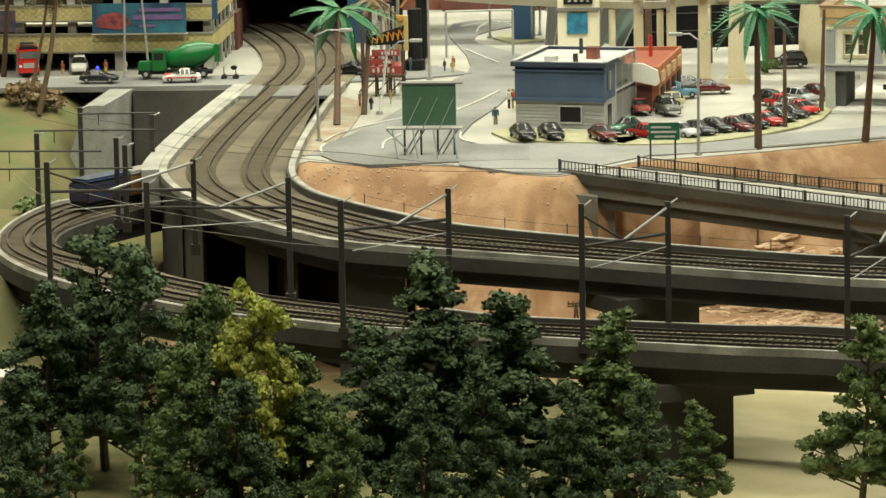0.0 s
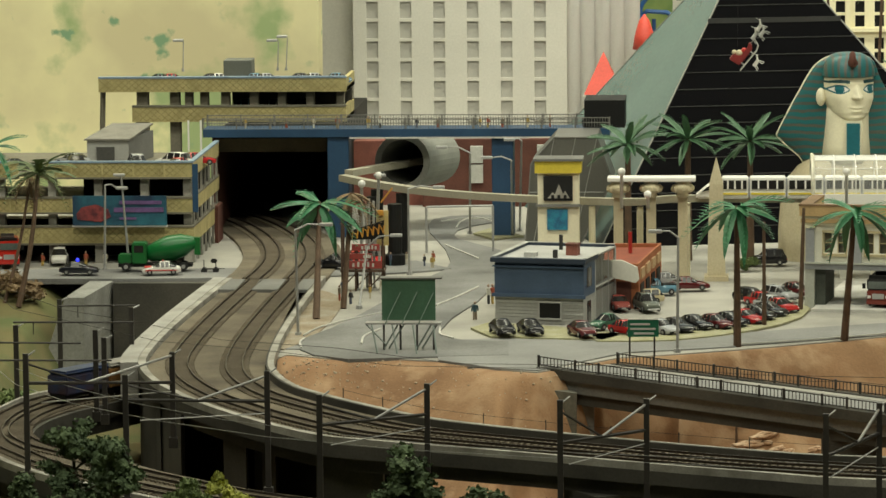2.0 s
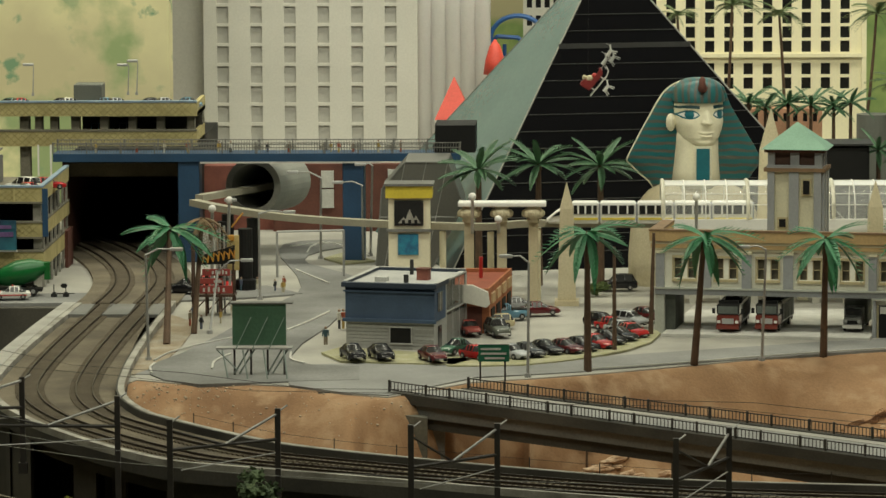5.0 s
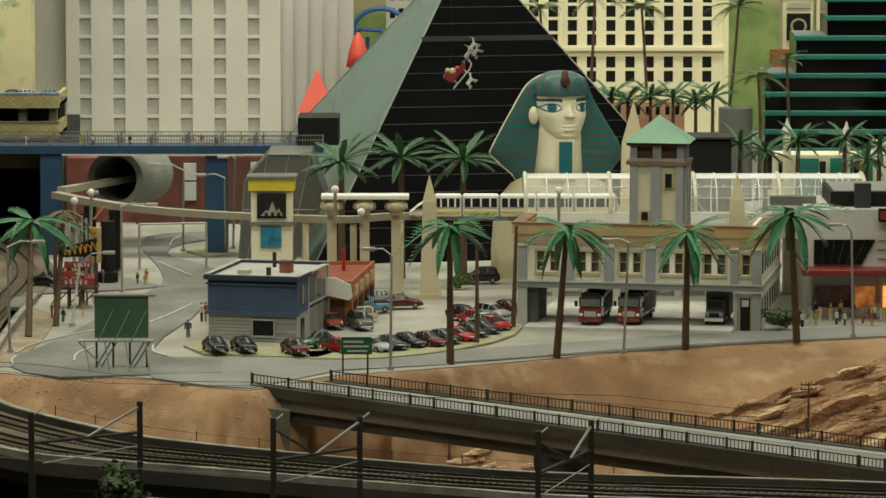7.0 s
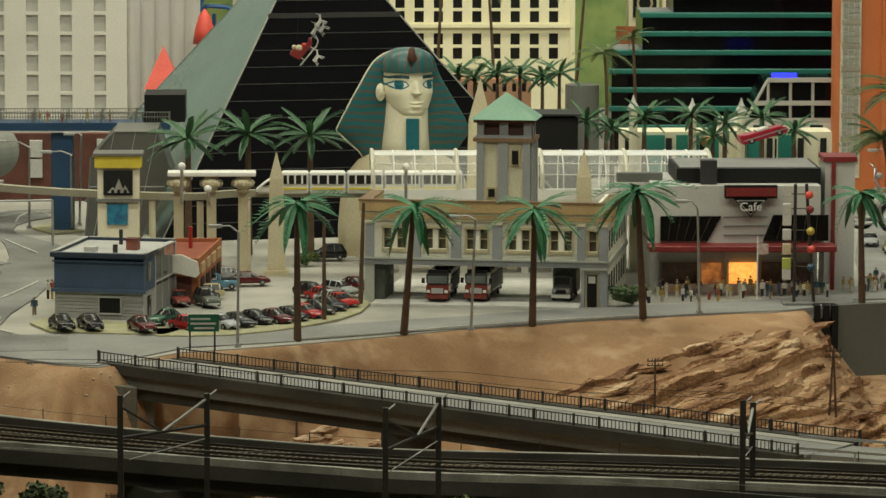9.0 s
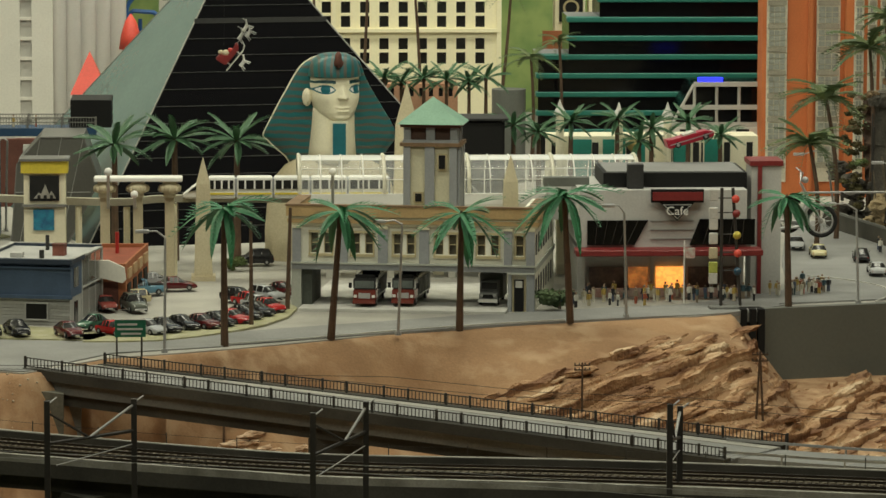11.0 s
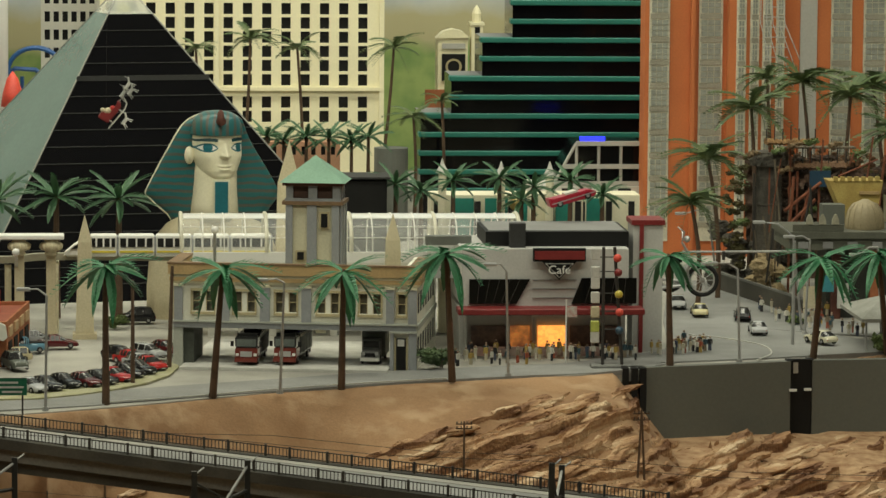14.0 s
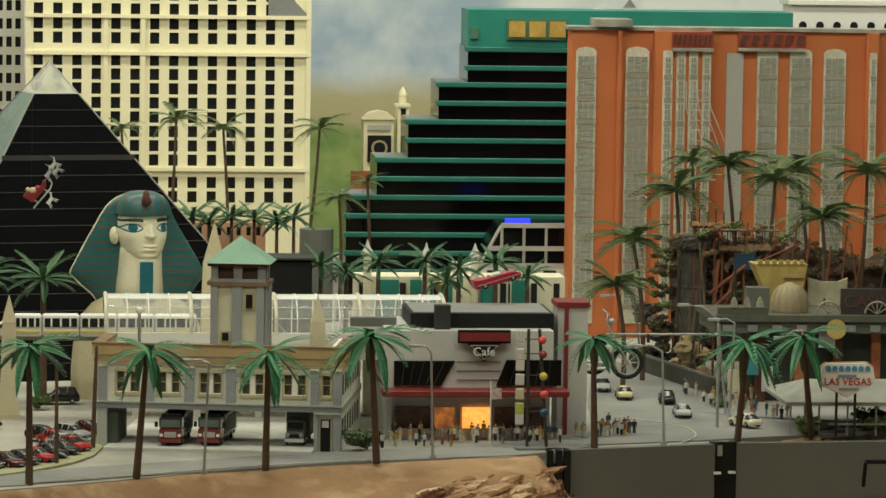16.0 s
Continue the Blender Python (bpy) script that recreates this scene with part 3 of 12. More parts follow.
# ---- railway viaducts ----
def track(holder, c, gauge=0.0165, bed=0.001):
    up = Vector((0, 0, bed))
    for s in (-1, 1):
        e = [p + up for p in beside(c, s * gauge / 2)]
        part("rail", sweep(bmesh.new(), beside(e, -0.0006), beside(e, 0.0006), 0.0016, 0.0038), RAIL, holder)
    length = sum((q - p).length for p, q in zip(c, c[1:]))
    r = resample(c, int(length / 0.0068))
    bm = bmesh.new()
    for i in range(1, len(r) - 1):
        w = (r[i + 1] - r[i - 1]).normalized()
        n = Vector((w.y, -w.x, 0))
        a, b = r[i] - w * 0.0014 + up, r[i] + w * 0.0014 + up
        sweep(bm, [a - n * 0.0148, b - n * 0.0148], [a + n * 0.0148, b + n * 0.0148], 0.0, 0.0016)
    tagged(part("sleepers", bm, SLEEPER, holder), kind="stuff")


def viaduct(name, near, far, label, lanes, depth, first=0):
    a, b = resample(smooth(near, 8), 120), resample(smooth(far, 8), 120)
    v = thing(name, label, "viaduct", kind="structure")
    part("deck", sweep(bmesh.new(), a, b, -depth * 0.5, -0.001), DARKCONC, v)
    part("girder", sweep(bmesh.new(), between(a, b, 0.08), between(a, b, 0.92), -depth, -depth * 0.5), DARKCONC, v)
    part("ballast_bed", sweep(bmesh.new(), between(a, b, 0.07), between(a, b, 0.93), -0.0015, 0.0012), BALLAST, v)
    part("coping", sweep(bmesh.new(), [p for p in a], between(a, b, 0.055), -0.001, 0.0055), LIP, v, "pale worn coping stones")
    part("coping", sweep(bmesh.new(), between(a, b, 0.95)[first:], b[first:], -0.001, 0.0085), LIP, v, "pale worn coping stones")
    part("parapet", sweep(bmesh.new(), between(a, b, 0.935)[first:], between(a, b, 0.948)[first:], -0.001, 0.008), DARKCONC, v)
    for f in lanes:
        track(v, between(a, b, f), bed=0.0014)
    return v, a, b


UPPER_NEAR = [(-0.5822, 4.8188, 0.0000), (-0.5915, 4.6176, 0.0000), (-0.5983, 4.4277, 0.0000), (-0.5997, 4.2639, 0.0000), (-0.5934, 4.1594, 0.0000), (-0.5679, 4.0552, 0.0000), (-0.5250, 3.9518, 0.0000), (-0.4764, 3.8629, 0.0000), (-0.4287, 3.7904, 0.0000), (-0.3700, 3.7202, 0.0000), (-0.3166, 3.6911, 0.0000), (-0.2387, 3.6556, 0.0000), (-0.1624, 3.6210, 0.0000), (-0.0631, 3.5721, 0.0000), (0.0332, 3.5302, 0.0000), (0.1124, 3.5005, 0.0000)]
UPPER_FAR = [(-0.4663, 4.8106, 0.0000), (-0.4676, 4.6096, 0.0000), (-0.4662, 4.4115, 0.0000), (-0.4611, 4.2485, 0.0000), (-0.4497, 4.1075, 0.0000), (-0.4185, 3.9986, 0.0000), (-0.3797, 3.9350, 0.0000), (-0.3313, 3.8697, 0.0000), (-0.2738, 3.8030, 0.0000), (-0.2197, 3.7633, 0.0000), (-0.1670, 3.7305, 0.0000), (-0.1001, 3.6918, 0.0000), (-0.0397, 3.6600, 0.0000), (0.0342, 3.6253, 0.0000), (0.1155, 3.5996, 0.0000)]
UPPER_NEAR += [(0.45, 3.43, 0.0), (1.3, 3.18, 0.0)]
UPPER_FAR += [(0.46, 3.535, 0.0), (1.3, 3.29, 0.0)]
upper, ua, ub = viaduct("railway_viaduct", UPPER_NEAR, UPPER_FAR, "double-track concrete railway viaduct with weathered ballast", (0.3, 0.7), 0.026)
LOWER_NEAR = [(-0.6210, 4.2664, -0.0350), (-0.6522, 4.2306, -0.0350), (-0.7032, 4.1853, -0.0350), (-0.7257, 4.0801, -0.0350), (-0.7276, 3.9790, -0.0350), (-0.7138, 3.8915, -0.0350), (-0.6782, 3.8038, -0.0350), (-0.6284, 3.7252, -0.0350), (-0.5791, 3.6722, -0.0350), (-0.5257, 3.6178, -0.0350), (-0.4529, 3.5538, -0.0350), (-0.4011, 3.5288, -0.0350), (-0.3496, 3.4989, -0.0350), (-0.3001, 3.4823, -0.0350), (-0.2269, 3.4578, -0.0350), (-0.1787, 3.4391, -0.0350), (-0.1076, 3.4177, -0.0350), (-0.0144, 3.3888, -0.0350), (0.1076, 3.3551, -0.0350)]
LOWER_FAR = [(-0.5963, 4.2059, -0.0350), (-0.6210, 4.1564, -0.0350), (-0.6534, 4.0874, -0.0350), (-0.6697, 4.0199, -0.0350), (-0.6667, 3.9537, -0.0350), (-0.6463, 3.9016, -0.0350), (-0.6133, 3.8627, -0.0350), (-0.5651, 3.8241, -0.0350), (-0.5147, 3.7624, -0.0350), (-0.4732, 3.7201, -0.0350), (-0.4158, 3.6643, -0.0350), (-0.3616, 3.6238, -0.0350), (-0.3094, 3.5950, -0.0350), (-0.2319, 3.5371, -0.0350), (-0.1824, 3.5150, -0.0350), (-0.1099, 3.4976, -0.0350), (-0.0147, 3.4748, -0.0350), (0.1107, 3.4491, -0.0350)]
LOWER_NEAR += [(0.5, 3.2, -0.04), (1.3, 2.95, -0.05)]
LOWER_FAR += [(0.5, 3.29, -0.04), (1.3, 3.04, -0.05)]
lower, la, lb = viaduct("railway_viaduct", LOWER_NEAR, LOWER_FAR, "curving lower railway viaduct of dark concrete", (0.3, 0.7), 0.03, 40)

# track bed from the tunnel to the street crossing
v = thing("railway_track", "weathered double railway track leading into a tunnel", "railway track", kind="structure")
ta, tb = [(-0.7768, 5.5939, 0.0000), (-0.6746, 5.3855, 0.0000), (-0.6285, 5.2449, 0.0000), (-0.6021, 5.1282, 0.0000), (-0.5864, 5.0165, 0.0000), (-0.5821, 4.9092, 0.0000), (-0.5858, 4.8112, 0.0000)], [(-0.6394, 5.5952, 0.0000), (-0.5597, 5.4122, 0.0000), (-0.5135, 5.2765, 0.0000), (-0.4821, 5.1472, 0.0000), (-0.4661, 5.0184, 0.0000), (-0.4650, 4.9113, 0.0000), (-0.4670, 4.8135, 0.0000)]
ta, tb = resample(smooth(ta), 40), resample(smooth(tb), 40)
part("ballast_bed", sweep(bmesh.new(), ta, tb, -0.003, 0.0035), BALLAST, v)
for f in (0.3, 0.7):
    track(v, between(ta, tb, f), bed=0.0036)
for k, f0, f1 in ((0, 0.0, 0.22), (1, 0.37, 0.62), (2, 0.78, 1.0)):
    q = [p.lerp(s, f) + Vector((0, 0, 0.0)) for p, s in ((ta[-1], tb[-1]), (ua[4], ub[4])) for f in (f0, f1)]
    bm = bmesh.new()
    prism(bm, [q[0], q[1], q[3], q[2]], -0.002, 0.0048)
    part("crossing_plate", bm, CONCRETE, v)

# broad pale coping along the straight approach
part("approach_coping", sweep(bmesh.new(), [p for p in between(ua, ub, -0.13) if p.y > 4.15], [q for p, q in zip(between(ua, ub, -0.13), between(ua, ub, -0.002)) if p.y > 4.15], -0.03, 0.006), mat("approach_stone", (0.41, 0.4, 0.37), 0.8, (0.3, 0.29, 0.26), 30, 500, 0.25), upper, "broad pale coping wall")

# abutment and piers of the upper viaduct
bend = thing("viaduct_abutment", "dull grey concrete abutment wall under the viaduct's bend", "abutment", kind="structure")
g0, g1 = Vector((-0.5827, 4.1141, 0.0000)), Vector((-0.5226, 3.9415, 0.0000))
part("abutment_wall_and_shade", sweep(bmesh.new(), [g0, g1], [g0 + Vector((0.02, 0.02, 0)), g1 + Vector((0, 0.03, 0))], -0.2, -0.014), DARKCONC, bend)
part("abutment_wall_and_shade", sweep(bmesh.new(), [g0 + Vector((0.03, 0.2, 0)), g0], [g0 + Vector((0.05, 0.2, 0)), g0 + Vector((0.02, 0.01, 0))], -0.2, -0.0145), DARKCONC, bend)
ab = thing("viaduct_abutment", "dark stained concrete abutment with black shade sheets below the viaduct", "abutment", kind="structure")
# BLACK rows are sheets that stand in for shade in the recesses
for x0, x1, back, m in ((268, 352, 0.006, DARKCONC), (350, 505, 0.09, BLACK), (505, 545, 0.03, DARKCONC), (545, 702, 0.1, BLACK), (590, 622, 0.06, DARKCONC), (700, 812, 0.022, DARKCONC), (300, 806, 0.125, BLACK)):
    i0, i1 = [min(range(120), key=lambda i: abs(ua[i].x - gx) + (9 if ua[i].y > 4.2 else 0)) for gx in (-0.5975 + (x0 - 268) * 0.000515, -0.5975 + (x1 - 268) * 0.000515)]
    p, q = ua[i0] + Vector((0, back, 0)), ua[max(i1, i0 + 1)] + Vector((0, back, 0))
    part("abutment_wall_and_shade", sweep(bmesh.new(), [p, q], [p + Vector((0, 0.02, 0)), q + Vector((0, 0.02, 0))], -0.2, -0.014), m, ab)


def pier(v, line_a, line_b, i, top, w):
    c = line_a[i].lerp(line_b[i], 0.5)
    d = (line_b[i] - line_a[i])
    e = Vector((d.y, -d.x, 0)).normalized()
    d = d.normalized()
    half = (line_b[i] - line_a[i]).length / 2
    quad = lambda s, ww: [c + d * a * half * s + e * b * ww for a, b in ((-1, -1), (1, -1), (1, 1), (-1, 1))]
    part("pier_cap", prism(bmesh.new(), quad(0.95, w * 1.3), top - 0.014, top), DARKCONC, v)
    part("pier", prism(bmesh.new(), quad(0.7, w), -0.22, top - 0.014), DARKCONC, v)


def nearest(line, x):
    return min(range(30, 120), key=lambda i: abs(line[i].x - x))


pier(upper, ua, ub, nearest(ua, -0.13), -0.026, 0.022)
pier(upper, ua, ub, nearest(ua, 0.14), -0.026, 0.022)
pier(lower, la, lb, nearest(la, -0.118), -0.065, 0.028)
pier(lower, la, lb, nearest(la, -0.33), -0.065, 0.02)
pier(lower, la, lb, nearest(la, 0.42), -0.065, 0.03)


# ---- road bridge ----
def road_bridge():
    v = thing("road_bridge", "concrete road bridge with dark iron railings descending to the valley", "bridge", kind="structure")
    near = [Vector((-0.1905, 4.1532, 0.0000)), Vector((0.476, 3.885, -0.05))]
    far = [Vector((-0.1123, 4.1779, 0.0000)), Vector((0.545, 3.965, -0.05))]
    near, far = [near[0] + (near[1] - near[0]) * t for t in (0, 0.35, 0.7, 1.0)], [far[0] + (far[1] - far[0]) * t for t in (0, 0.35, 0.7, 1.0)]
    ext = Vector((-0.03, 0.006, 0))
    part("deck", sweep(bmesh.new(), [near[0] + ext * 2.4] + near, [far[0] + ext * 2.4] + far, -0.006, -0.0005), CONCRETE, v)
    part("roadway", sweep(bmesh.new(), between(near, far, 0.14), between(near, far, 0.86), -0.002, 0.0006), ASPHALT, v)
    part("kerb_beam", sweep(bmesh.new(), between(near, far, -0.03), between(near, far, 0.09), -0.008, 0.002), DARKCONC, v)
    part("kerb_beam", sweep(bmesh.new(), between(near, far, 0.91), between(near, far, 1.03), -0.008, 0.002), DARKCONC, v)
    part("pavement_strip", sweep(bmesh.new(), between(near, far, 0.75), between(near, far, 0.9), -0.002, 0.0012), PAVING, v)
    part("girder", sweep(bmesh.new(), between(near, far, 0.06), between(near, far, 0.94), -0.021, -0.006), CONCRETE, v)
    part("girder", sweep(bmesh.new(), between(near, far, 0.14), between(near, far, 0.86), -0.033, -0.021), DARKCONC, v)
    part("brick_end", sweep(bmesh.new(), [near[0] + Vector((-0.04, 0.006, 0.0)), near[0]], [near[0] + Vector((-0.04, 0.03, 0)), near[0] + Vector((0, 0.03, 0))], -0.011, 0.0012), YELBRICK, v)
    part("abutment", slab(bmesh.new(), [(-0.216, -0.0122), (-0.152, -0.021), (-0.152, -0.16), (-0.2, -0.16)], 4.128, 4.2), mat("green_grey_concrete", (0.2, 0.195, 0.16), 0.85, (0.12, 0.115, 0.09), 16, 300, 0.3), v)
    part("abutment", boxed(near[0].x + 0.005, near[0].y - 0.0, -0.16, near[0].x + 0.055, near[0].y + 0.06, -0.02), CONCRETE, v)
    for t in (0.42, 0.86):
        p = near[0].lerp(near[-1], t)
        part("pier", boxed(p.x, p.y + 0.008, -0.2, p.x + 0.055, p.y + 0.07, p.z - 0.03), DARKCONC, v)
    for line, f in ((near, 0.02), (far, -0.02)):
        a, b = line[0] + Vector((0, 0.003 if line is near else -0.002, 0)), line[-1] + Vector((0, 0.003 if line is near else -0.002, 0))
        h = Vector((0, 0, 0.0118))
        for z in (0.0118, 0.0035):
            part("rail_bar", sweep(bmesh.new(), [a + Vector((0, -0.0005, 0)), b + Vector((0, -0.0005, 0))], [a + Vector((0, 0.0005, 0)), b + Vector((0, 0.0005, 0))], z - 0.0004, z + 0.0006), IRON, v)
        n = 22
        for i in range(n + 1):
            t = (i + (0.22 if i % 2 else 0)) / n
            p = a.lerp(b, min(t, 1))
            part("railing_post", boxed(p.x - 0.0012, p.y - 0.0012, p.z, p.x + 0.0012, p.y + 0.0012, p.z + 0.0135), IRON, v)
        bm = bmesh.new()
        m = 190
        for i in range(m):
            p = a.lerp(b, (i + 0.5) / m)
            box(bm, p.x - 0.0004, p.y - 0.0004, p.z + 0.003, p.x + 0.0004, p.y + 0.0004, p.z + 0.0118)
        tagged(part("balusters", bm, IRON, v), kind="stuff")
    return near, far


bridge_near, bridge_far = road_bridge()
valley = [bridge_near[-1].lerp(bridge_far[-1], 0.5) - Vector((0.03, -0.012, 0)), Vector((0.65, 3.9, -0.056)), Vector((0.8, 3.93, -0.058)), Vector((1.0, 4.05, -0.06)), Vector((1.4, 4.2, -0.06))]
c = smooth(valley)
setting("road", sweep(bmesh.new(), beside(c, -0.032), beside(c, 0.032), -0.02, 0.0008), ASPHALT, "grey valley road at the foot of the bridge", "road")
gr = thing("guard_rail", "thin grey guard rail along the valley road", "guard rail")
for s in (-0.034, 0.034):
    e = beside(c, s)
    part("rail_strip", sweep(bmesh.new(), beside(e, -0.0005), beside(e, 0.0005), 0.005, 0.0075), STEEL, gr)
    for p in resample(e, 18):
        part("post", boxed(p.x - 0.0008, p.y + 0.0006, p.z - 0.004, p.x + 0.0008, p.y + 0.002, p.z + 0.0075), STEEL, gr)


# ---- tools for facades ----
def facade(parent, x0, z0, x1, z1, y, xs, zs, w, h, wall, pane, deep=0.006, back=0.05, frame_mat=None, name="window"):
    """A wall in the plane y with real openings, w by h, about the centres xs and zs, and a pane set back in each."""
    bm = bmesh.new()
    edges = [x0] + [v for c in xs for v in (c - w / 2, c + w / 2)] + [x1]
    for i in range(0, len(edges), 2):
        box(bm, edges[i], y, z0, edges[i + 1], y + deep + 0.002, z1)
    rows = [z0] + [v for c in zs for v in (c - h / 2, c + h / 2)] + [z1]
    for c in xs:
        for i in range(0, len(rows), 2):
            if rows[i + 1] - rows[i] > 1e-5:
                box(bm, c - w / 2, y, rows[i], c + w / 2, y + deep + 0.002, rows[i + 1])
    bmesh.ops.remove_doubles(bm, verts=bm.verts, dist=1e-6)
    part("wall", bm, wall, parent)
    if back:
        part("block", boxed(x0, y + deep + 0.002, z0, x1, y + back, z1), wall, parent)
    pm = boxed(-w / 2, 0, -h / 2, w / 2, 0.001, h / 2)
    first = part(name, pm, pane, parent)
    first.location = (xs[0], y + deep, zs[0])
    for i, c in enumerate(xs):
        for j, r in enumerate(zs):
            if i or j:
                o = new(name, first.data)
                o.parent, o.location = parent, (c, y + deep, r)
    return first


def steps(a, b, n):
    return [a + (b - a) * i / (n - 1) for i in range(n)]


# ---- white hotel tower ----
def white_hotel():
    v = thing("hotel", "tall white hotel tower with columns of square recessed windows", "building")
    x0, z0, x1, z1 = -0.5463, -0.0085, -0.2356, 0.2620
    c0, r0, c1, r1 = -0.5186, 0.0866, -0.2744, 0.2311
    dz = (r1 - r0) / 5
    zs = [r0 + dz * k for k in range(-1, 13)]
    facade(v, x0, 0.0, x1, 0.8, 6.1, steps(c0, c1, 6), zs, 0.0172, 0.0245, OFFWHITE, RECESS, 0.004, 0.3)
    a, _, b, _ = -0.5943, -0.0083, -0.5426, 0.2637
    part("corner_pier", boxed(a, 6.13, 0, b - 0.0005, 6.39, 0.8), OFFWHITE, v)
    # bays get a brighter white to show them facing a lamp
    for k in range(5):
        px0, _, px1, _ = -0.2376, -0.0095, -0.1309, 0.2614
        s = (px1 - px0) / 5
        part("rounded_bay", tubed((px0 + s * (k + 0.5), 6.125, 0), (px0 + s * (k + 0.5), 6.125, 0.8), s * 0.56, n=20), mat("lamp_lit_white", (0.93, 0.92, 0.9), 0.5, None, 10, 400, 0.05, 0.03), v, smooth_faces=True)
    part("ledge", boxed(x0 + 0.002, 6.096, z1 - 0.3, x1 - 0.002, 6.0995, z1 - 0.297), OFFWHITE, v)


white_hotel()


# ---- cream hotel ----
def cream_hotel():
    v = thing("hotel", "cream hotel with a dense grid of dark windows and cornices", "building")
    y = 6.2
    x0, z0, x1, z1 = 0.0041, 0.1195, 0.4143, 0.5262
    c0, r0, c1, r1 = 0.0204, 0.1512, 0.3890, 0.4056
    pitch = (r1 - r0) / 12
    lows = [r0, r0 + pitch]
    mids = [r0 + pitch * (2.55 + k * 0.99) for k in range(8)]
    highs = [r0 + pitch * (11.0 + k) for k in range(6)]
    facade(v, x0, 0.0, x1, z1, y, steps(c0, c1, 14), lows + mids + highs, 0.0138, 0.0168, CREAM, DARKGLASS, 0.005, 0.25)
    for zc in (0.1926, 0.3623, 0.4169):
        bm = boxed(x0 - 0.003, y - 0.006, zc - 0.003, x1 + 0.003, y - 0.0005, zc + 0.0025)
        part("cornice", bm, CREAM, v)
    for a, b, d in ((48, 186, 0.004), (252, 548, 0.0052)):
        for px in (a, b):
            X = x0 + (px - 46) / 499 * (x1 - x0)
            part("pilaster", boxed(X - 0.0035, y - d, 0.02, X + 0.0035, y - 0.0003, z1), CREAM, v)
    part("roof", slab(bmesh.new(), [(0.3572, 0.4194), (0.4171, 0.4184), (0.3944, 0.4430), (0.3570, 0.4468)], y - 0.004, y - 0.0008), GREYROOF, v)
    w = thing("apartment_block", "grey-white block of flats with rows of small windows", "building")
    x0, z0, x1, z1 = -0.0849, 0.1571, 0.0002, 0.5192
    c0, r0, c1, r1 = -0.0755, 0.2920, -0.0093, 0.4270
    facade(w, x0, 0, x1, z1, 6.3, steps(c0, c1, 6), [r0 + (r1 - r0) / 5 * k for k in range(-4, 8)], 0.008, 0.0155, OFFWHITE, DARKGLASS, 0.004, 0.15)
    b = thing("apartment_block", "slim orange-brown brick tower with windows", "building")
    x0, z0, x1, z1 = -0.0652, 0.1825, -0.0365, 0.4369
    c0, r0, c1, r1 = -0.0567, 0.2251, -0.0449, 0.3354
    facade(b, x0, 0, x1, z1, 6.34, [c0, c1], steps(r0, r1 + 0.1, 10), 0.008, 0.009, ORANGEBRICK, DARKGLASS, 0.004, 0.03)


cream_hotel()


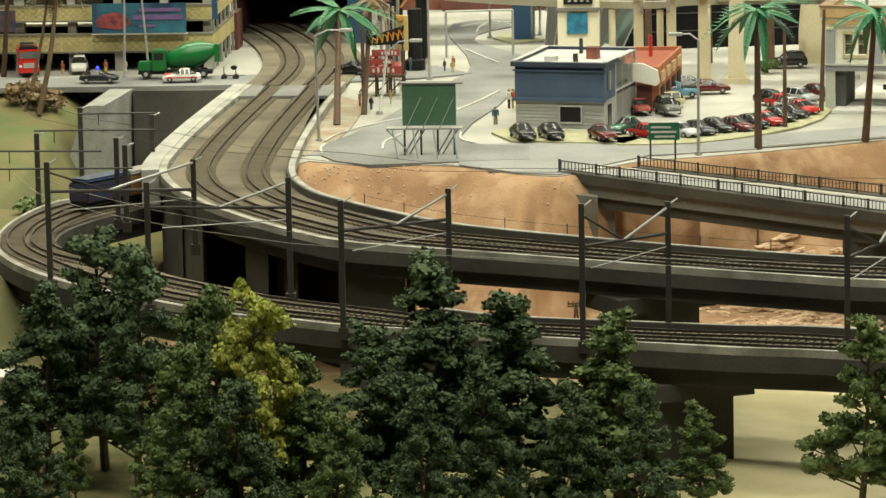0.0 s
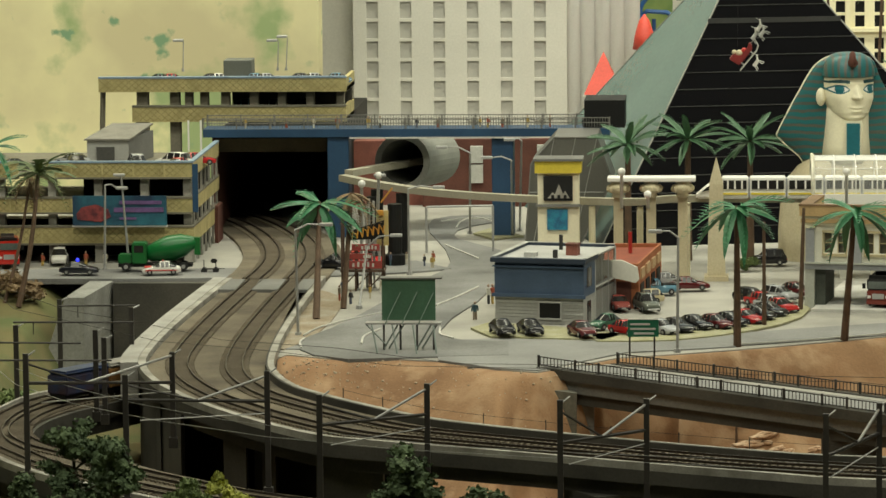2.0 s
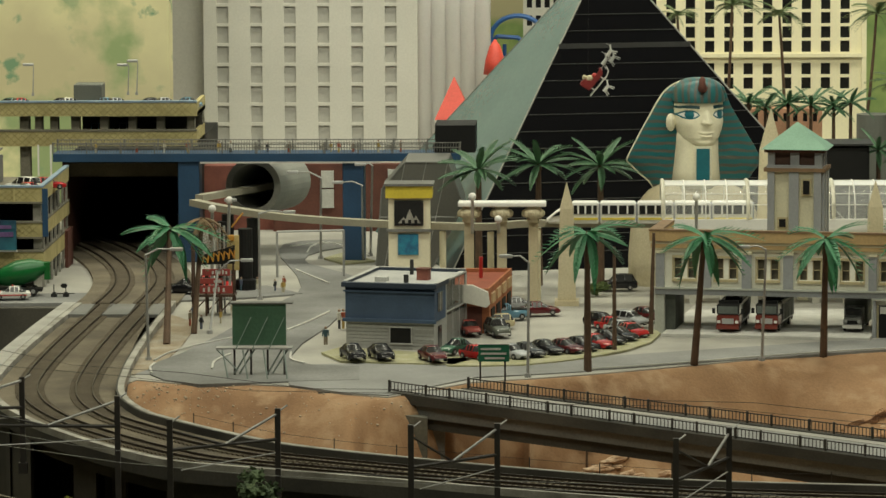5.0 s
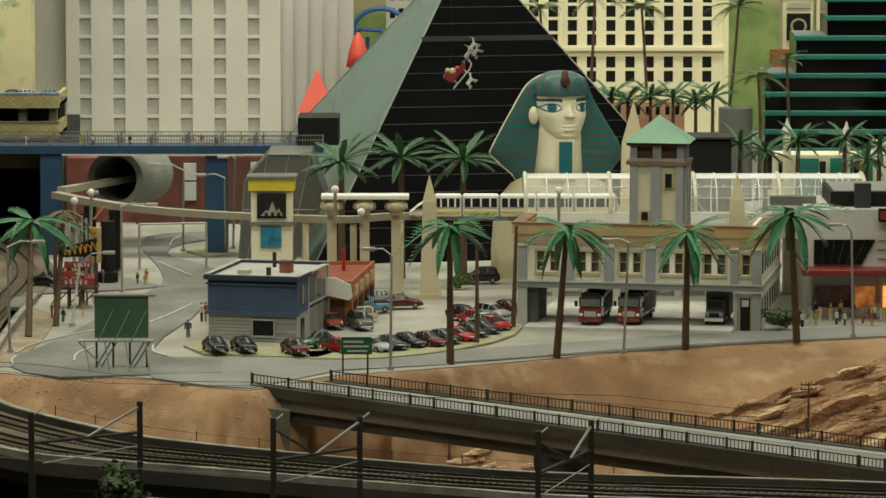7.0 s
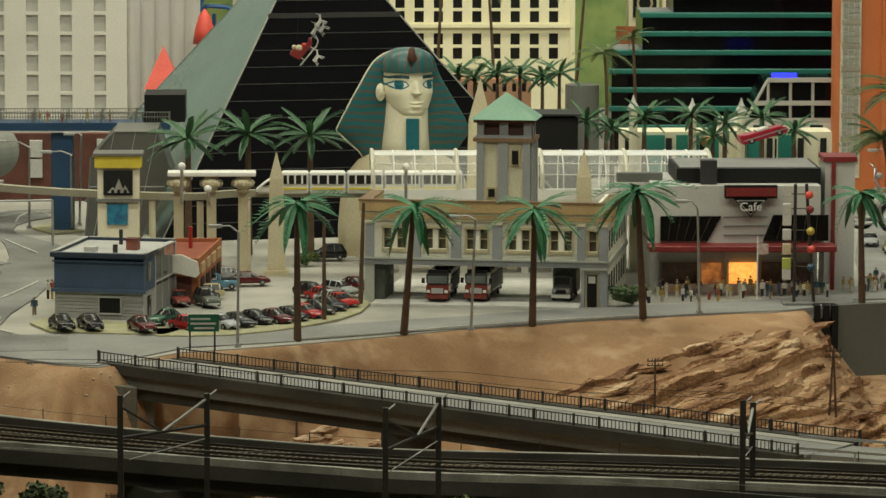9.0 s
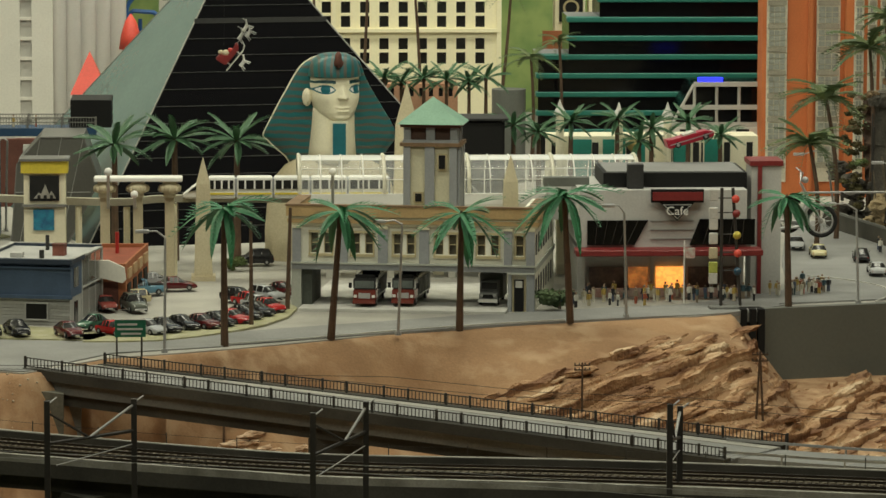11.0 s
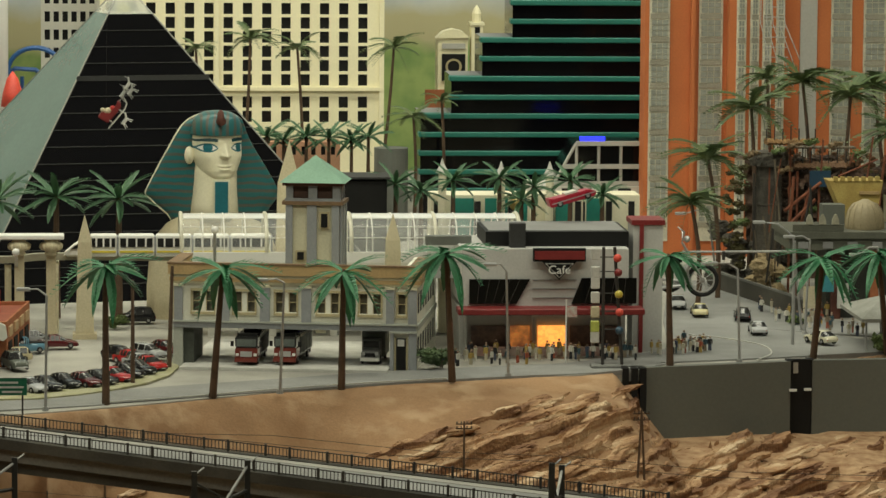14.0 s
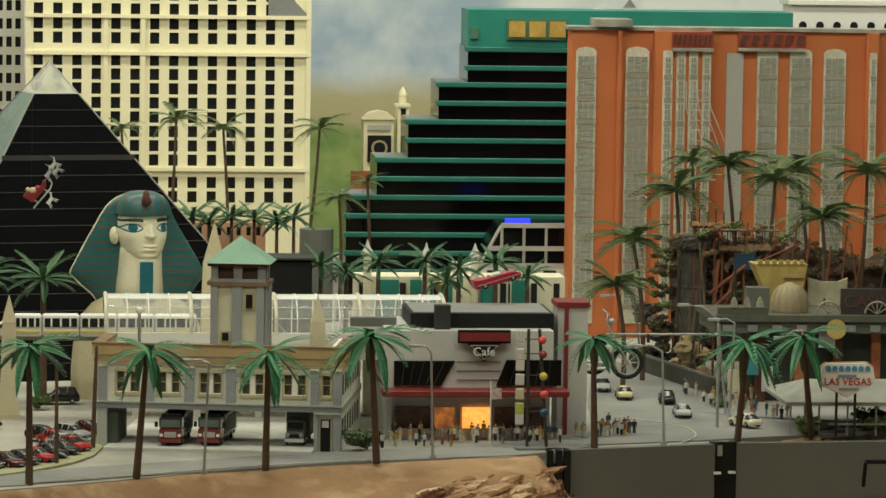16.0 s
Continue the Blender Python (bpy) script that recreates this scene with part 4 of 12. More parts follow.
# ---- green-banded dark glass hotel ----
def stepped_hotel():
    v = thing("hotel", "stepped dark glass hotel with teal floor bands", "building")
    y = 6.05
    right = 1.1116
    # darker teal copy puts shade into the bands; the lit sign storey stays brighter
    BAND = mat("unlit_teal_band", (0.012, 0.15, 0.115), 0.5, None, 20, 300, 0.15, 0.03)
    rows = [(0.4364, 0.3826, 0.6372, 0), (0.3826, 0.3312, 0.6372, 2),
            (0.3312, 0.2772, 0.5956, 2), (0.2772, 0.2215, 0.5520, 2),
            (0.2215, 0.1674, 0.5077, 2), (0.1674, 0.0, 0.4637, 5)]
    for k, (top, low, x0, bands) in enumerate(rows):
        if k == 0:
            part("sign_storey", boxed(x0, y, low, right, y + 0.1, top), TEAL, v)
            continue
        part("glass_storey", boxed(x0, y, low, right, y + 0.12, top - 0.0005), BLACKGLASS, v)
        pitch = 0.2215 - 0.1945
        for j in range(bands):
            z = top - pitch * j
            part("floor_band", rounded(x0 - 0.003, y - 0.004, z - 0.0072, right, y + 0.02, z + 0.0004, 0.0012, 1), BAND, v)
        part("terrace", boxed(x0, y + 0.0205, top - 0.0004, x0 + 0.045, y + 0.11, top + 0.0004), GREYROOF, v)
    x0, z0, x1, z1 = 0.6927, 0.3940, 0.7810, 0.4243
    part("sign_board", boxed(x0, y - 0.006, z0, x1, y - 0.0005, z1), SIGNGREEN, v)
    w = (x1 - x0) / 3
    GOLD = mat("gold_letter", (0.55, 0.36, 0.08), 0.4)
    for k in range(3):
        a = x0 + w * k + 0.003
        part("sign_shape", boxed(a, y - 0.009, z0 + 0.004, a + w - 0.006, y - 0.0062, z1 - 0.004), GOLD, v)
    for px0, px1 in ((832, 845), (1000, 1035), (1195, 1230), (1260, 1345)):
        part("sign_shape", boxed(x0 + (px0 - 896) * w / 36, y - 0.006, z0 + 0.001, x0 + (px1 - 896) * w / 36, y - 0.0005, z0 + 0.016), SIGNGREEN, v)
    b = thing("hotel_entrance", "white-framed glass entrance pavilion with blue lamp", "pavilion")
    yy = 5.75
    x0, z0, x1, z1 = 0.6256, 0.0940, 0.7487, 0.1495
    part("glass_body", slab(bmesh.new(), [(x0, z0), (x1, z0), (x1, z1), (x0 + 0.03, z1)], yy + 0.004, yy + 0.1), BLACKGLASS, b)
    for z, a in ((z1, 0.03), ((z0 + z1) / 2 - 0.004, 0.012), (z0, 0.0)):
        part("beam", boxed(x0 + a, yy - 0.004, z - 0.003, x1, yy + 0.0035, z + 0.003), RECESS, b)
    for k in range(5):
        xa = x0 + (x1 - x0) * k / 4.0
        part("strut", tubed((xa, yy, z0), (max(x0 + 0.03, xa), yy, z1), 0.0022, n=6), RECESS, b)
    part("base", boxed(x0 - 0.03, yy - 0.006, 0.0, x1, yy + 0.1, z0 - 0.0035), OFFWHITE, b)
    for k in range(4):
        part("bay_window", boxed(x0 + 0.01 + k * 0.026, yy - 0.008, z0 - 0.02, x0 + 0.028 + k * 0.026, yy - 0.0065, z0 - 0.006), DARKGLASS, b)
    part("blue_light", boxed(x0 + 0.036, yy, z1 + 0.0035, x0 + 0.07, yy + 0.01, z1 + 0.009), BLUEGLOW, b)


stepped_hotel()


# ---- orange hotel ----
def orange_hotel():
    v = thing("hotel", "orange stucco hotel with pale window columns and sign bars", "building")
    y = 5.7
    x0, z0, x1, z1 = 0.7430, 0.0604, 1.2810, 0.4220
    part("wall", boxed(x0, y, 0, x1, y + 0.05, z1), ORANGE, v)
    part("roof_edge", boxed(x0 - 0.006, y - 0.006, z1, x1, y + 0.05, z1 + 0.0045), LIP, v)
    px = (x1 - x0) / 695
    for a, b, d in ((1085, 1092, 0.012), (1150, 1250, 0.02), (1530, 1550, 0.015)):
        part("projecting_bay", boxed(x0 + (a - 1005) * px, y - d, 0, x0 + (b - 1005) * px, y - 0.0004, z1 - 0.0005), ORANGE, v)
    part("corner_block", boxed(x0 + 40 * px, y - 0.016, z1 + 0.005, x0 + 104 * px, y + 0.05, z1 + 0.015), LIP, v)
    cols = [(1012, 1048, 97, 0), (1100, 1142, 97, 0), (1163, 1180, 97, 0.02), (1187, 1203, 97, 0.02), (1209, 1225, 97, 0.02), (1233, 1248, 97, 0.02), (1335, 1372, 97, 0), (1393, 1433, 97, 0), (1454, 1494, 97, 0), (1533, 1546, 97, 0.015), (1590, 1630, 97, 0)]
    PANE = mat("pale_pane", (0.4, 0.41, 0.36), 0.3, (0.28, 0.29, 0.25), 120, 900, 0.2)
    SPANDREL = mat("dull_spandrel", (0.4, 0.37, 0.29), 0.6)
    FRAME = mat("pale_window_frame", (0.74, 0.7, 0.56), 0.6)
    unit = px * 41
    for a, b, t, d in cols:
        xa, xb = x0 + (a - 1005) * px, x0 + (b - 1005) * px
        top = z1 - (t - 60) * px
        colm = part("window_column", boxed(xa, y - d - 0.004, 0.02, xb, y - d - 0.0008, top), FRAME, v)
        w = xb - xa
        part("column_arch", slab(bmesh.new(), [(xa, top), (xb, top), (xb - w * 0.14, top + w * 0.13), (xa + w * 0.5, top + w * 0.2), (xa + w * 0.14, top + w * 0.13)], y - d - 0.004, y - d - 0.0008), FRAME, colm)
        first = None
        z = top - 0.006
        while z > 0.05:
            nx = 3 if w > 0.02 else 2
            for i in range(nx):
                cw = (w - 0.005) / nx
                for j in range(3):
                    s = boxed(xa + 0.0025 + cw * i + 0.0006, y - d - 0.0052, z - unit * 0.24 * (j + 1), xa + 0.0025 + cw * (i + 1) - 0.0006, y - d - 0.0042, z - unit * 0.24 * j - 0.0012) if first is None else None
                    if s is not None:
                        box_bm = s if not (i or j) else box_bm
                        if i or j:
                            box(box_bm, xa + 0.0025 + cw * i + 0.0006, y - d - 0.0052, z - unit * 0.24 * (j + 1), xa + 0.0025 + cw * (i + 1) - 0.0006, y - d - 0.0042, z - unit * 0.24 * j - 0.0012)
                            s.free()
            if first is None:
                first = part("window", box_bm, PANE, colm)
                base = z
            else:
                o = new("window", first.data)
                o.parent, o.location = colm, (0, 0, z - base)
            o = part("spandrel", boxed(xa + 0.0015, y - d - 0.0056, z - unit * 0.97, xb - 0.0015, y - d - 0.0041, z - unit * 0.76), SPANDREL, colm)
            z -= unit
    for a, b, t, u, d in ((1178, 1250, 92, 60, 0.02), (1300, 1420, 92, 63, 0)):
        part("sign_ledge", boxed(x0 + (a - 1005) * px, y - d - 0.012, z1 - (t - 60) * px - 0.002, x0 + (b - 1005) * px, y - d - 0.0005, z1 - (t - 60) * px + 0.002), LIP, v)
        part("sign_panel", boxed(x0 + (a - 1005) * px, y - d - 0.0044, z1 - (90 - 60) * px, x0 + (b - 1005) * px, y - d - 0.0042 + 0.003, z1 - 0.001), mat("sign_red", (0.42, 0.07, 0.03), 0.6), v)
        n = 8 if a < 1200 else 6
        for k in range(n):
            w = (b - a) / n
            part("sign_shape", slab(bmesh.new(), [(x0 + (a + w * (k + 0.12) - 1005) * px, z1 - 0.018), (x0 + (a + w * (k + 0.62) - 1005) * px, z1 - 0.018), (x0 + (a + w * (k + 0.86) - 1005) * px, z1 - 0.004), (x0 + (a + w * (k + 0.36) - 1005) * px, z1 - 0.004)], y - d - 0.008, y - d - 0.0045), BROWNRED, v)
    part("grey_column", boxed(x0 + 275 * px, y - 0.004, 0.02, x0 + 305 * px, y - 0.0008, z1 - 0.03), RECESS, v)


orange_hotel()


# ---- black pyramid ----
def pyramid():
    v = thing("pyramid_hotel", "black glass pyramid with pale seams and a lit glass tip", "building")
    ax, ay, az = (0.0332, 5.5000, 0.3814)
    fl = Vector((-0.1580, 5.1473, 0.0000))
    fr = Vector((0.3756, 5.2639, 0.0000))
    c = Vector((ax, ay, 0))
    bl, br = c * 2 - fr, c * 2 - fl
    apex = Vector((ax, ay, az))
    cut = 0.892
    low = [fl, fr, br, bl]
    top = [p.lerp(apex, cut) for p in low]
    # left face is paler teal: its reflections are put into the colour
    for k, (name, m) in enumerate((("glass_face", BLACKGLASS), ("glass_face", BLACKGLASS), ("glass_face", BLACKGLASS), ("glass_face", TEALREFLECT))):
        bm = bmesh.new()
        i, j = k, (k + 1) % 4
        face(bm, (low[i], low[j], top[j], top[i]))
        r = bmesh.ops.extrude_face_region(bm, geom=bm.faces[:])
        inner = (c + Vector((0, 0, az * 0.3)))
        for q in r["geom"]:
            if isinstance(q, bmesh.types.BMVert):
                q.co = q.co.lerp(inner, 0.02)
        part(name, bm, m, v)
    a, b = low[0], low[1]
    out = Vector((b.y - a.y, a.x - b.x, 0)).normalized()
    for k in range(1, 17):
        f = k / 17 * cut
        p, q = a.lerp(apex, f), b.lerp(apex, f)
        h = 0.0048 if k == 13 else 0.0005
        part("seam", sweep(bmesh.new(), [p + out * 0.0012, q + out * 0.0012], [p - out * 0.0005, q - out * 0.0005], -h, h), GREYLINE, v)
    for p, q in zip(low, top):
        part("ridge", tubed(p, q, 0.0011, n=6), GREYROCK, v)
    tip = [p.lerp(apex, 0.004) for p in top]
    bm = bmesh.new()
    for i in range(4):
        face(bm, (tip[i], tip[(i + 1) % 4], apex))
    part("glass_tip", bm, mat("lit_glass", (0.62, 0.64, 0.58), 0.2, None, 20, 200, 0.1, 0, 0, 0, 0.5), v, "clear glass tip")
    part("tip_floor", prism(bmesh.new(), top, top[0].z - 0.001, top[0].z + 0.001), OFFWHITE, v)
    tc = sum(top, Vector()) / 4
    part("tip_lamp", boxed(tc.x - 0.008, tc.y - 0.008, tc.z + 0.001, tc.x + 0.008, tc.y + 0.008, tc.z + 0.01), mat("pale_yellow_lamp", (0.8, 0.78, 0.35), 0.5), v)
    for p in tip:
        part("tip_edge", tubed(p, apex, 0.0009, n=6), STEEL, v)


pyramid()


# ---- fire station ----
def fire_station():
    at, end = Vector((0.0821, 4.6000, 0.0000)), Vector((0.3461, 4.5535, 0.0000))
    v = thing("fire_station", "two-storey fire station with open bays, cream walls and tower", "building", at, math.degrees(math.atan2(end.y - at.y, end.x - at.x)))
    L, h = (end - at).length, 0.000626
    X = lambda a: (a - 446) * L / 429
    Z = lambda a: a * h
    d = 0.09
    TRIM = mat("station_trim", (0.56, 0.48, 0.29), 0.7, None, 60, 500, 0.2)
    BROWN = mat("brown_cornice", (0.24, 0.15, 0.08), 0.7)
    WALL = mat("station_plaster", (0.86, 0.85, 0.74), 0.7, (0.74, 0.73, 0.62), 30, 400, 0.12)
    BLIND = mat("half_drawn_blind", (0.17, 0.15, 0.1), 0.35, (0.03, 0.03, 0.025), 90, 300, 0.2)
    part("upper_floor_slab", boxed(X(446), -0.003, Z(69), X(875), d, Z(79)), STATIONGREY, v)
    part("slab_moulding", boxed(X(444), -0.005, Z(79), X(877), -0.0002, Z(82)), STATIONGREEN, v)
    pairs = [(479, 503), (552.5, 576), (626, 649.5), (700, 723.5), (774, 798)]
    xs = [X(a + 7.5) for p in pairs for a in p] + [X(849)]
    facade(v, X(447), Z(79) + 0.0002, X(874), Z(147), 0.0, xs, [Z(115.5)], 0.0092, 0.0222, WALL, BLIND, 0.0035, 0)
    for x in xs:
        part("window_sash", boxed(x - 0.0046, 0.0018, Z(115), x + 0.0046, 0.0032, Z(116.4)), TRIM, v)
        for q in (-1, 1):
            part("window_frame", boxed(x + q * 0.0042 - 0.0005, 0.0016, Z(98), x + q * 0.0042 + 0.0005, 0.0031, Z(133)), TRIM, v)
    for a, b in [(p[0], p[1] + 15) for p in pairs] + [(841.5, 856.5)]:
        part("window_sill", boxed(X(a - 2.5), -0.0028, Z(92.5), X(b + 2.5), -0.0002, Z(97)), TRIM, v)
        part("window_head", boxed(X(a - 2.5), -0.0022, Z(134), X(b + 2.5), -0.0002, Z(138)), TRIM, v)
        for q in (a - 1.2, b + 1.2):
            part("window_jamb", boxed(X(q - 1.1), -0.0016, Z(97), X(q + 1.1), -0.0003, Z(134)), TRIM, v)
    for a, b in ((448, 463), (532, 546), (600, 617), (673, 690), (748, 764), (822, 836), (861, 876)):
        part("pilaster", boxed(X(a), -0.0045, Z(82), X(b), -0.0003, Z(142)), STATIONGREY, v)
        part("pilaster_cap", boxed(X(a - 1), -0.0055, Z(142), X(b + 1), -0.0002, Z(146)), STATIONCREAM, v)
    side = lambda e, z0, z1, m, name: part(name, boxed(X(446) - e, -e, z0, X(876) + e, d + 0.002, z1), m, v)
    side(0.003, Z(147), Z(151), STATIONCREAM, "cornice")
    side(0.0042, Z(151) + 0.0001, Z(158), TAN, "cornice")
    side(0.0034, Z(158) + 0.0001, Z(163), STATIONCREAM, "cornice")
    for x0, x1, y0, y1 in ((446, 876, -0.0055, 0.002), (446, 449, 0.0021, d), (873, 876, 0.0021, d)):
        part("cornice", boxed(X(x0) - 0.0055, y0, Z(163) + 0.0001, X(x1) + 0.0055, y1, Z(181)), TAN, v)
        part("roof_edge", boxed(X(x0) - 0.0062, y0 - 0.0007, Z(181) + 0.0001, X(x1) + 0.0062, y1, Z(184)), BROWN, v)
    part("roof", boxed(X(450) - 0.005, 0.0022, Z(163) + 0.0001, X(872) + 0.005, d, Z(166)), mat("pale_felt_roof", (0.5, 0.47, 0.38), 0.9), v)
    part("side_wing", boxed(X(836), d + 0.0022, 0, X(875), 0.22, Z(160)), WALL, v)
    part("side_wall", boxed(X(871.5), 0.004, 0, X(875), d, Z(146.5)), WALL, v)
    for j in range(7):
        y0 = 0.012 + j * 0.028
        for za, zb in ((98, 133), (22, 56)):
            part("side_window", boxed(X(875) + 0.0001, y0, Z(za), X(875) + 0.0008, y0 + 0.011, Z(zb)), DARKGLASS, v)
    part("side_band", boxed(X(875) + 0.0001, 0.0, Z(69), X(875) + 0.0015, 0.22, Z(79)), STATIONGREEN, v)
    part("bay_pier", boxed(X(446), -0.002, 0, X(463), 0.07, Z(69) - 0.0001), STATIONGREEN, v)
    # inner pier face coloured dark for the shade inside the bay
    part("bay_pier", boxed(X(463) + 0.0001, 0.004, 0, X(481), 0.07, Z(69) - 0.0001), mat("pier_inner_shade", (0.08, 0.09, 0.075), 0.8), v)
    part("rear_post", boxed(X(655), d - 0.01, 0, X(662), d - 0.003, Z(69) - 0.0001), STATIONGREEN, v)
    part("door_wall", boxed(X(829), 0.0, 0, X(871), 0.04, Z(69) - 0.0001), WALL, v)
    dr = part("door", boxed(X(840), -0.0026, 0.0005, X(857), -0.0003, Z(57)), BLACK, v, "dark door with a pale pane")
    part("door_pane", boxed(X(842.5), -0.0034, Z(43), X(854.5), -0.0027, Z(55)), PALE, dr)
    for a, b in ((829, 835.5), (862, 876)):
        part("pilaster", boxed(X(a), -0.004, 0, X(b), -0.0003, Z(66)), STATIONGREY, v)
    part("door_frame", boxed(X(837), -0.002, 0, X(839.8), -0.0002, Z(58)), TRIM, v)
    part("door_frame", boxed(X(857.2), -0.002, 0, X(860), -0.0002, Z(58)), TRIM, v)
    part("lintel", boxed(X(828), -0.0055, Z(66), X(877), -0.0002, Z(69) - 0.0002), STATIONGREEN, v)
    part("bay_floor", boxed(X(465), -0.03, 0.0002, X(829), d + 0.12, 0.0034), PALE, v)
    # tower
    t0, t1, ty = X(638), X(733), 0.03
    w = t1 - t0
    zr, zc = Z(166.1), Z(283)
    tower = part("tower", boxed(t0, ty, zr, t1, ty + w * 0.8, zc), STATIONCREAM, v)
    for a, b in ((0.0, 0.13), (0.4, 0.58), (0.86, 1.0)):
        part("tower_pilaster", boxed(t0 + w * a, ty - 0.003, zr, t0 + w * b, ty - 0.0003, zc), STATIONGREY, tower)
    for a, b in ((0.0, 0.16), (0.4, 0.56), (0.84, 1.0)):
        part("tower_pilaster", boxed(t1 + 0.0003, ty + w * 0.8 * a, zr, t1 + 0.0028, ty + w * 0.8 * b, zc), STATIONGREY, tower)
    for a, b, z0, z1 in ((0.66, 0.78, 244, 268), (0.22, 0.34, 186, 200)):
        f = part("tower_window_frame", boxed(t0 + w * a - 0.0022, ty - 0.0016, Z(z0 - 3), t0 + w * b + 0.0022, ty - 0.0003, Z(z1 + 3)), TRIM, tower)
        part("tower_window", boxed(t0 + w * a, ty - 0.0026, Z(z0), t0 + w * b, ty - 0.0017, Z(z1)), BLACK, f)
    part("tower_cornice", boxed(t0 - 0.004, ty - 0.004, zc + 0.0001, t1 + 0.004, ty + w * 0.8 + 0.004, zc + 0.004), BROWN, tower)
    zb, zt = zc + 0.0041, zc + 0.021
    part("belfry", boxed(t0 + 0.002, ty + 0.004, zb, t1 - 0.002, ty + w * 0.8 - 0.003, zt), mat("belfry_screen", (0.09, 0.045, 0.03), 0.6), tower)
    for a, b in ((0.0, 0.13), (0.42, 0.58), (0.87, 1.0)):
        part("belfry_post", boxed(t0 + w * a, ty, zb, t0 + w * b, ty + 0.0036, zt), STATIONGREY, tower)
        part("belfry_post", boxed(t1 - 0.0018, ty + 0.0037 + w * 0.7 * a, zb, t1 + 0.0004, ty + 0.0037 + w * 0.7 * b, zt), STATIONGREY, tower)
    part("belfry_sill", boxed(t0 - 0.001, ty - 0.001, zb, t1 + 0.001, ty + 0.0035, zb + 0.003), STATIONGREY, tower)
    part("tower_eaves", boxed(t0 - 0.0035, ty - 0.0035, zt + 0.0001, t1 + 0.0035, ty + w * 0.8 + 0.0035, zt + 0.0035), BROWNRED, tower)
    bm = bmesh.new()
    e = [(t0 - 0.007, ty - 0.007), (t1 + 0.007, ty - 0.007), (t1 + 0.007, ty + w * 0.8 + 0.007), (t0 - 0.007, ty + w * 0.8 + 0.007)]
    ap = ((t0 + t1) / 2, ty + w * 0.4, zt + 0.0036 + 0.0285)
    for i in range(4):
        face(bm, ((*e[i], zt + 0.0036), (*e[(i + 1) % 4], zt + 0.0036), ap))
    face(bm, [(*q, zt + 0.0036) for q in e])
    part("tower_roof", bm, MINT, tower, "pale green pyramid roof")


fire_station()


# ---- blue shop and brick shop ----
def blue_shop():
    v = thing("shop_building", "two-storey shop, slate-blue above and grey below", "building", (-0.2512, 4.4826, 0.0000), -13)
    L, d = 0.0975, 0.135
    X = lambda a: a * L / 157
    Z = lambda a: a * 0.000606
    NAVY = mat("navy_trim", (0.03, 0.045, 0.075), 0.6)
    SILL = mat("pale_grey_trim", (0.5, 0.5, 0.48), 0.7)
    part("ground_floor", boxed(0, 0, 0, L, d, Z(50)), GREYWALL, v)
    for k in range(8):
        part("siding_board", boxed(-0.0003, -0.0012, Z(k * 6.1) + 0.0003, L + 0.0003, -0.0002, Z(k * 6.1 + 5.7)), GREYWALL, v)
    part("upper_floor", boxed(-0.0008, -0.001, Z(50), L + 0.0008, 0.046, Z(110)), SLATE, v)
    part("upper_floor", boxed(-0.0008, 0.0462, Z(50), L * 0.8, d, Z(110)), SLATE, v)
    part("stair_core", boxed(L * 0.8, 0.0462, Z(50), L - 0.012, d, Z(110)), GREYWALL, v)
    part("band", boxed(-0.003, -0.0045, Z(48), L + 0.003, -0.0012, Z(54)), SLATE, v)
    part("band", boxed(-0.0025, -0.0035, Z(101), L + 0.0025, -0.0012, Z(104)), SLATE, v)
    part("parapet", boxed(-0.004, -0.006, Z(110), L + 0.004, 0.002, Z(118)), NAVY, v)
    for x0, x1, y0, y1 in ((-0.004, -0.0005, 0.002, d), (L, L + 0.0035, 0.002, 0.05), (-0.0005, L, d - 0.003, d)):
        part("parapet", boxed(x0, y0, Z(110), x1, y1, Z(118)), NAVY, v)
        part("parapet_cap", boxed(x0 - 0.0006, y0, Z(118) + 0.0001, x1 + 0.0006, y1, Z(119.4)), SILL, v)
    part("roof", boxed(-0.0005, 0.002, Z(111), L, d - 0.003, Z(113)), mat("pale_grey_roof", (0.46, 0.46, 0.45), 0.85, (0.36, 0.36, 0.35), 20, 400, 0.15), v)
    ch = part("roof_chimney", boxed(L * 0.66, 0.052, Z(113), L * 0.79, 0.064, Z(132)), REDBRICK, v)
    part("chimney_cap", boxed(L * 0.65, 0.051, Z(132) + 0.0001, L * 0.8, 0.065, Z(134)), BROWNRED, ch)
    part("roof_vent", tubed((L * 0.47, 0.1, Z(113)), (L * 0.47, 0.1, Z(140)), 0.0022, n=8), DARKROOF, v)
    part("roof_vent", tubed((L * 0.6, 0.03, Z(113)), (L * 0.6, 0.03, Z(127)), 0.0028, n=8), DARKROOF, v)
    part("roof_hatch", boxed(L * 0.24, 0.03, Z(113), L * 0.37, 0.042, Z(121)), SILL, v)
    w = part("shop_window", boxed(X(80), -0.0028, Z(12), X(117), -0.0013, Z(39)), BLACK, v)
    for x0, x1, z0, z1 in ((78, 119, 9.5, 12), (78, 119, 39, 41.5), (78, 80, 12, 39), (117, 119, 12, 39)):
        part("window_frame", boxed(X(x0), -0.0034, Z(z0), X(x1), -0.0012, Z(z1)), SILL, w)
    part("wall_ledge", boxed(X(120), -0.002, Z(36), X(156), -0.0011, Z(38)), SILL, v)
    part("wall_ledge", boxed(X(120), -0.002, Z(18), X(156), -0.0011, Z(20)), SILL, v)
    sw = part("side_window", boxed(L + 0.0009, 0.012, Z(66), L + 0.0016, 0.03, Z(100)), DARKGLASS, v)
    part("window_frame", boxed(L + 0.0017, 0.0205, Z(66), L + 0.002, 0.0215, Z(100)), SILL, sw)
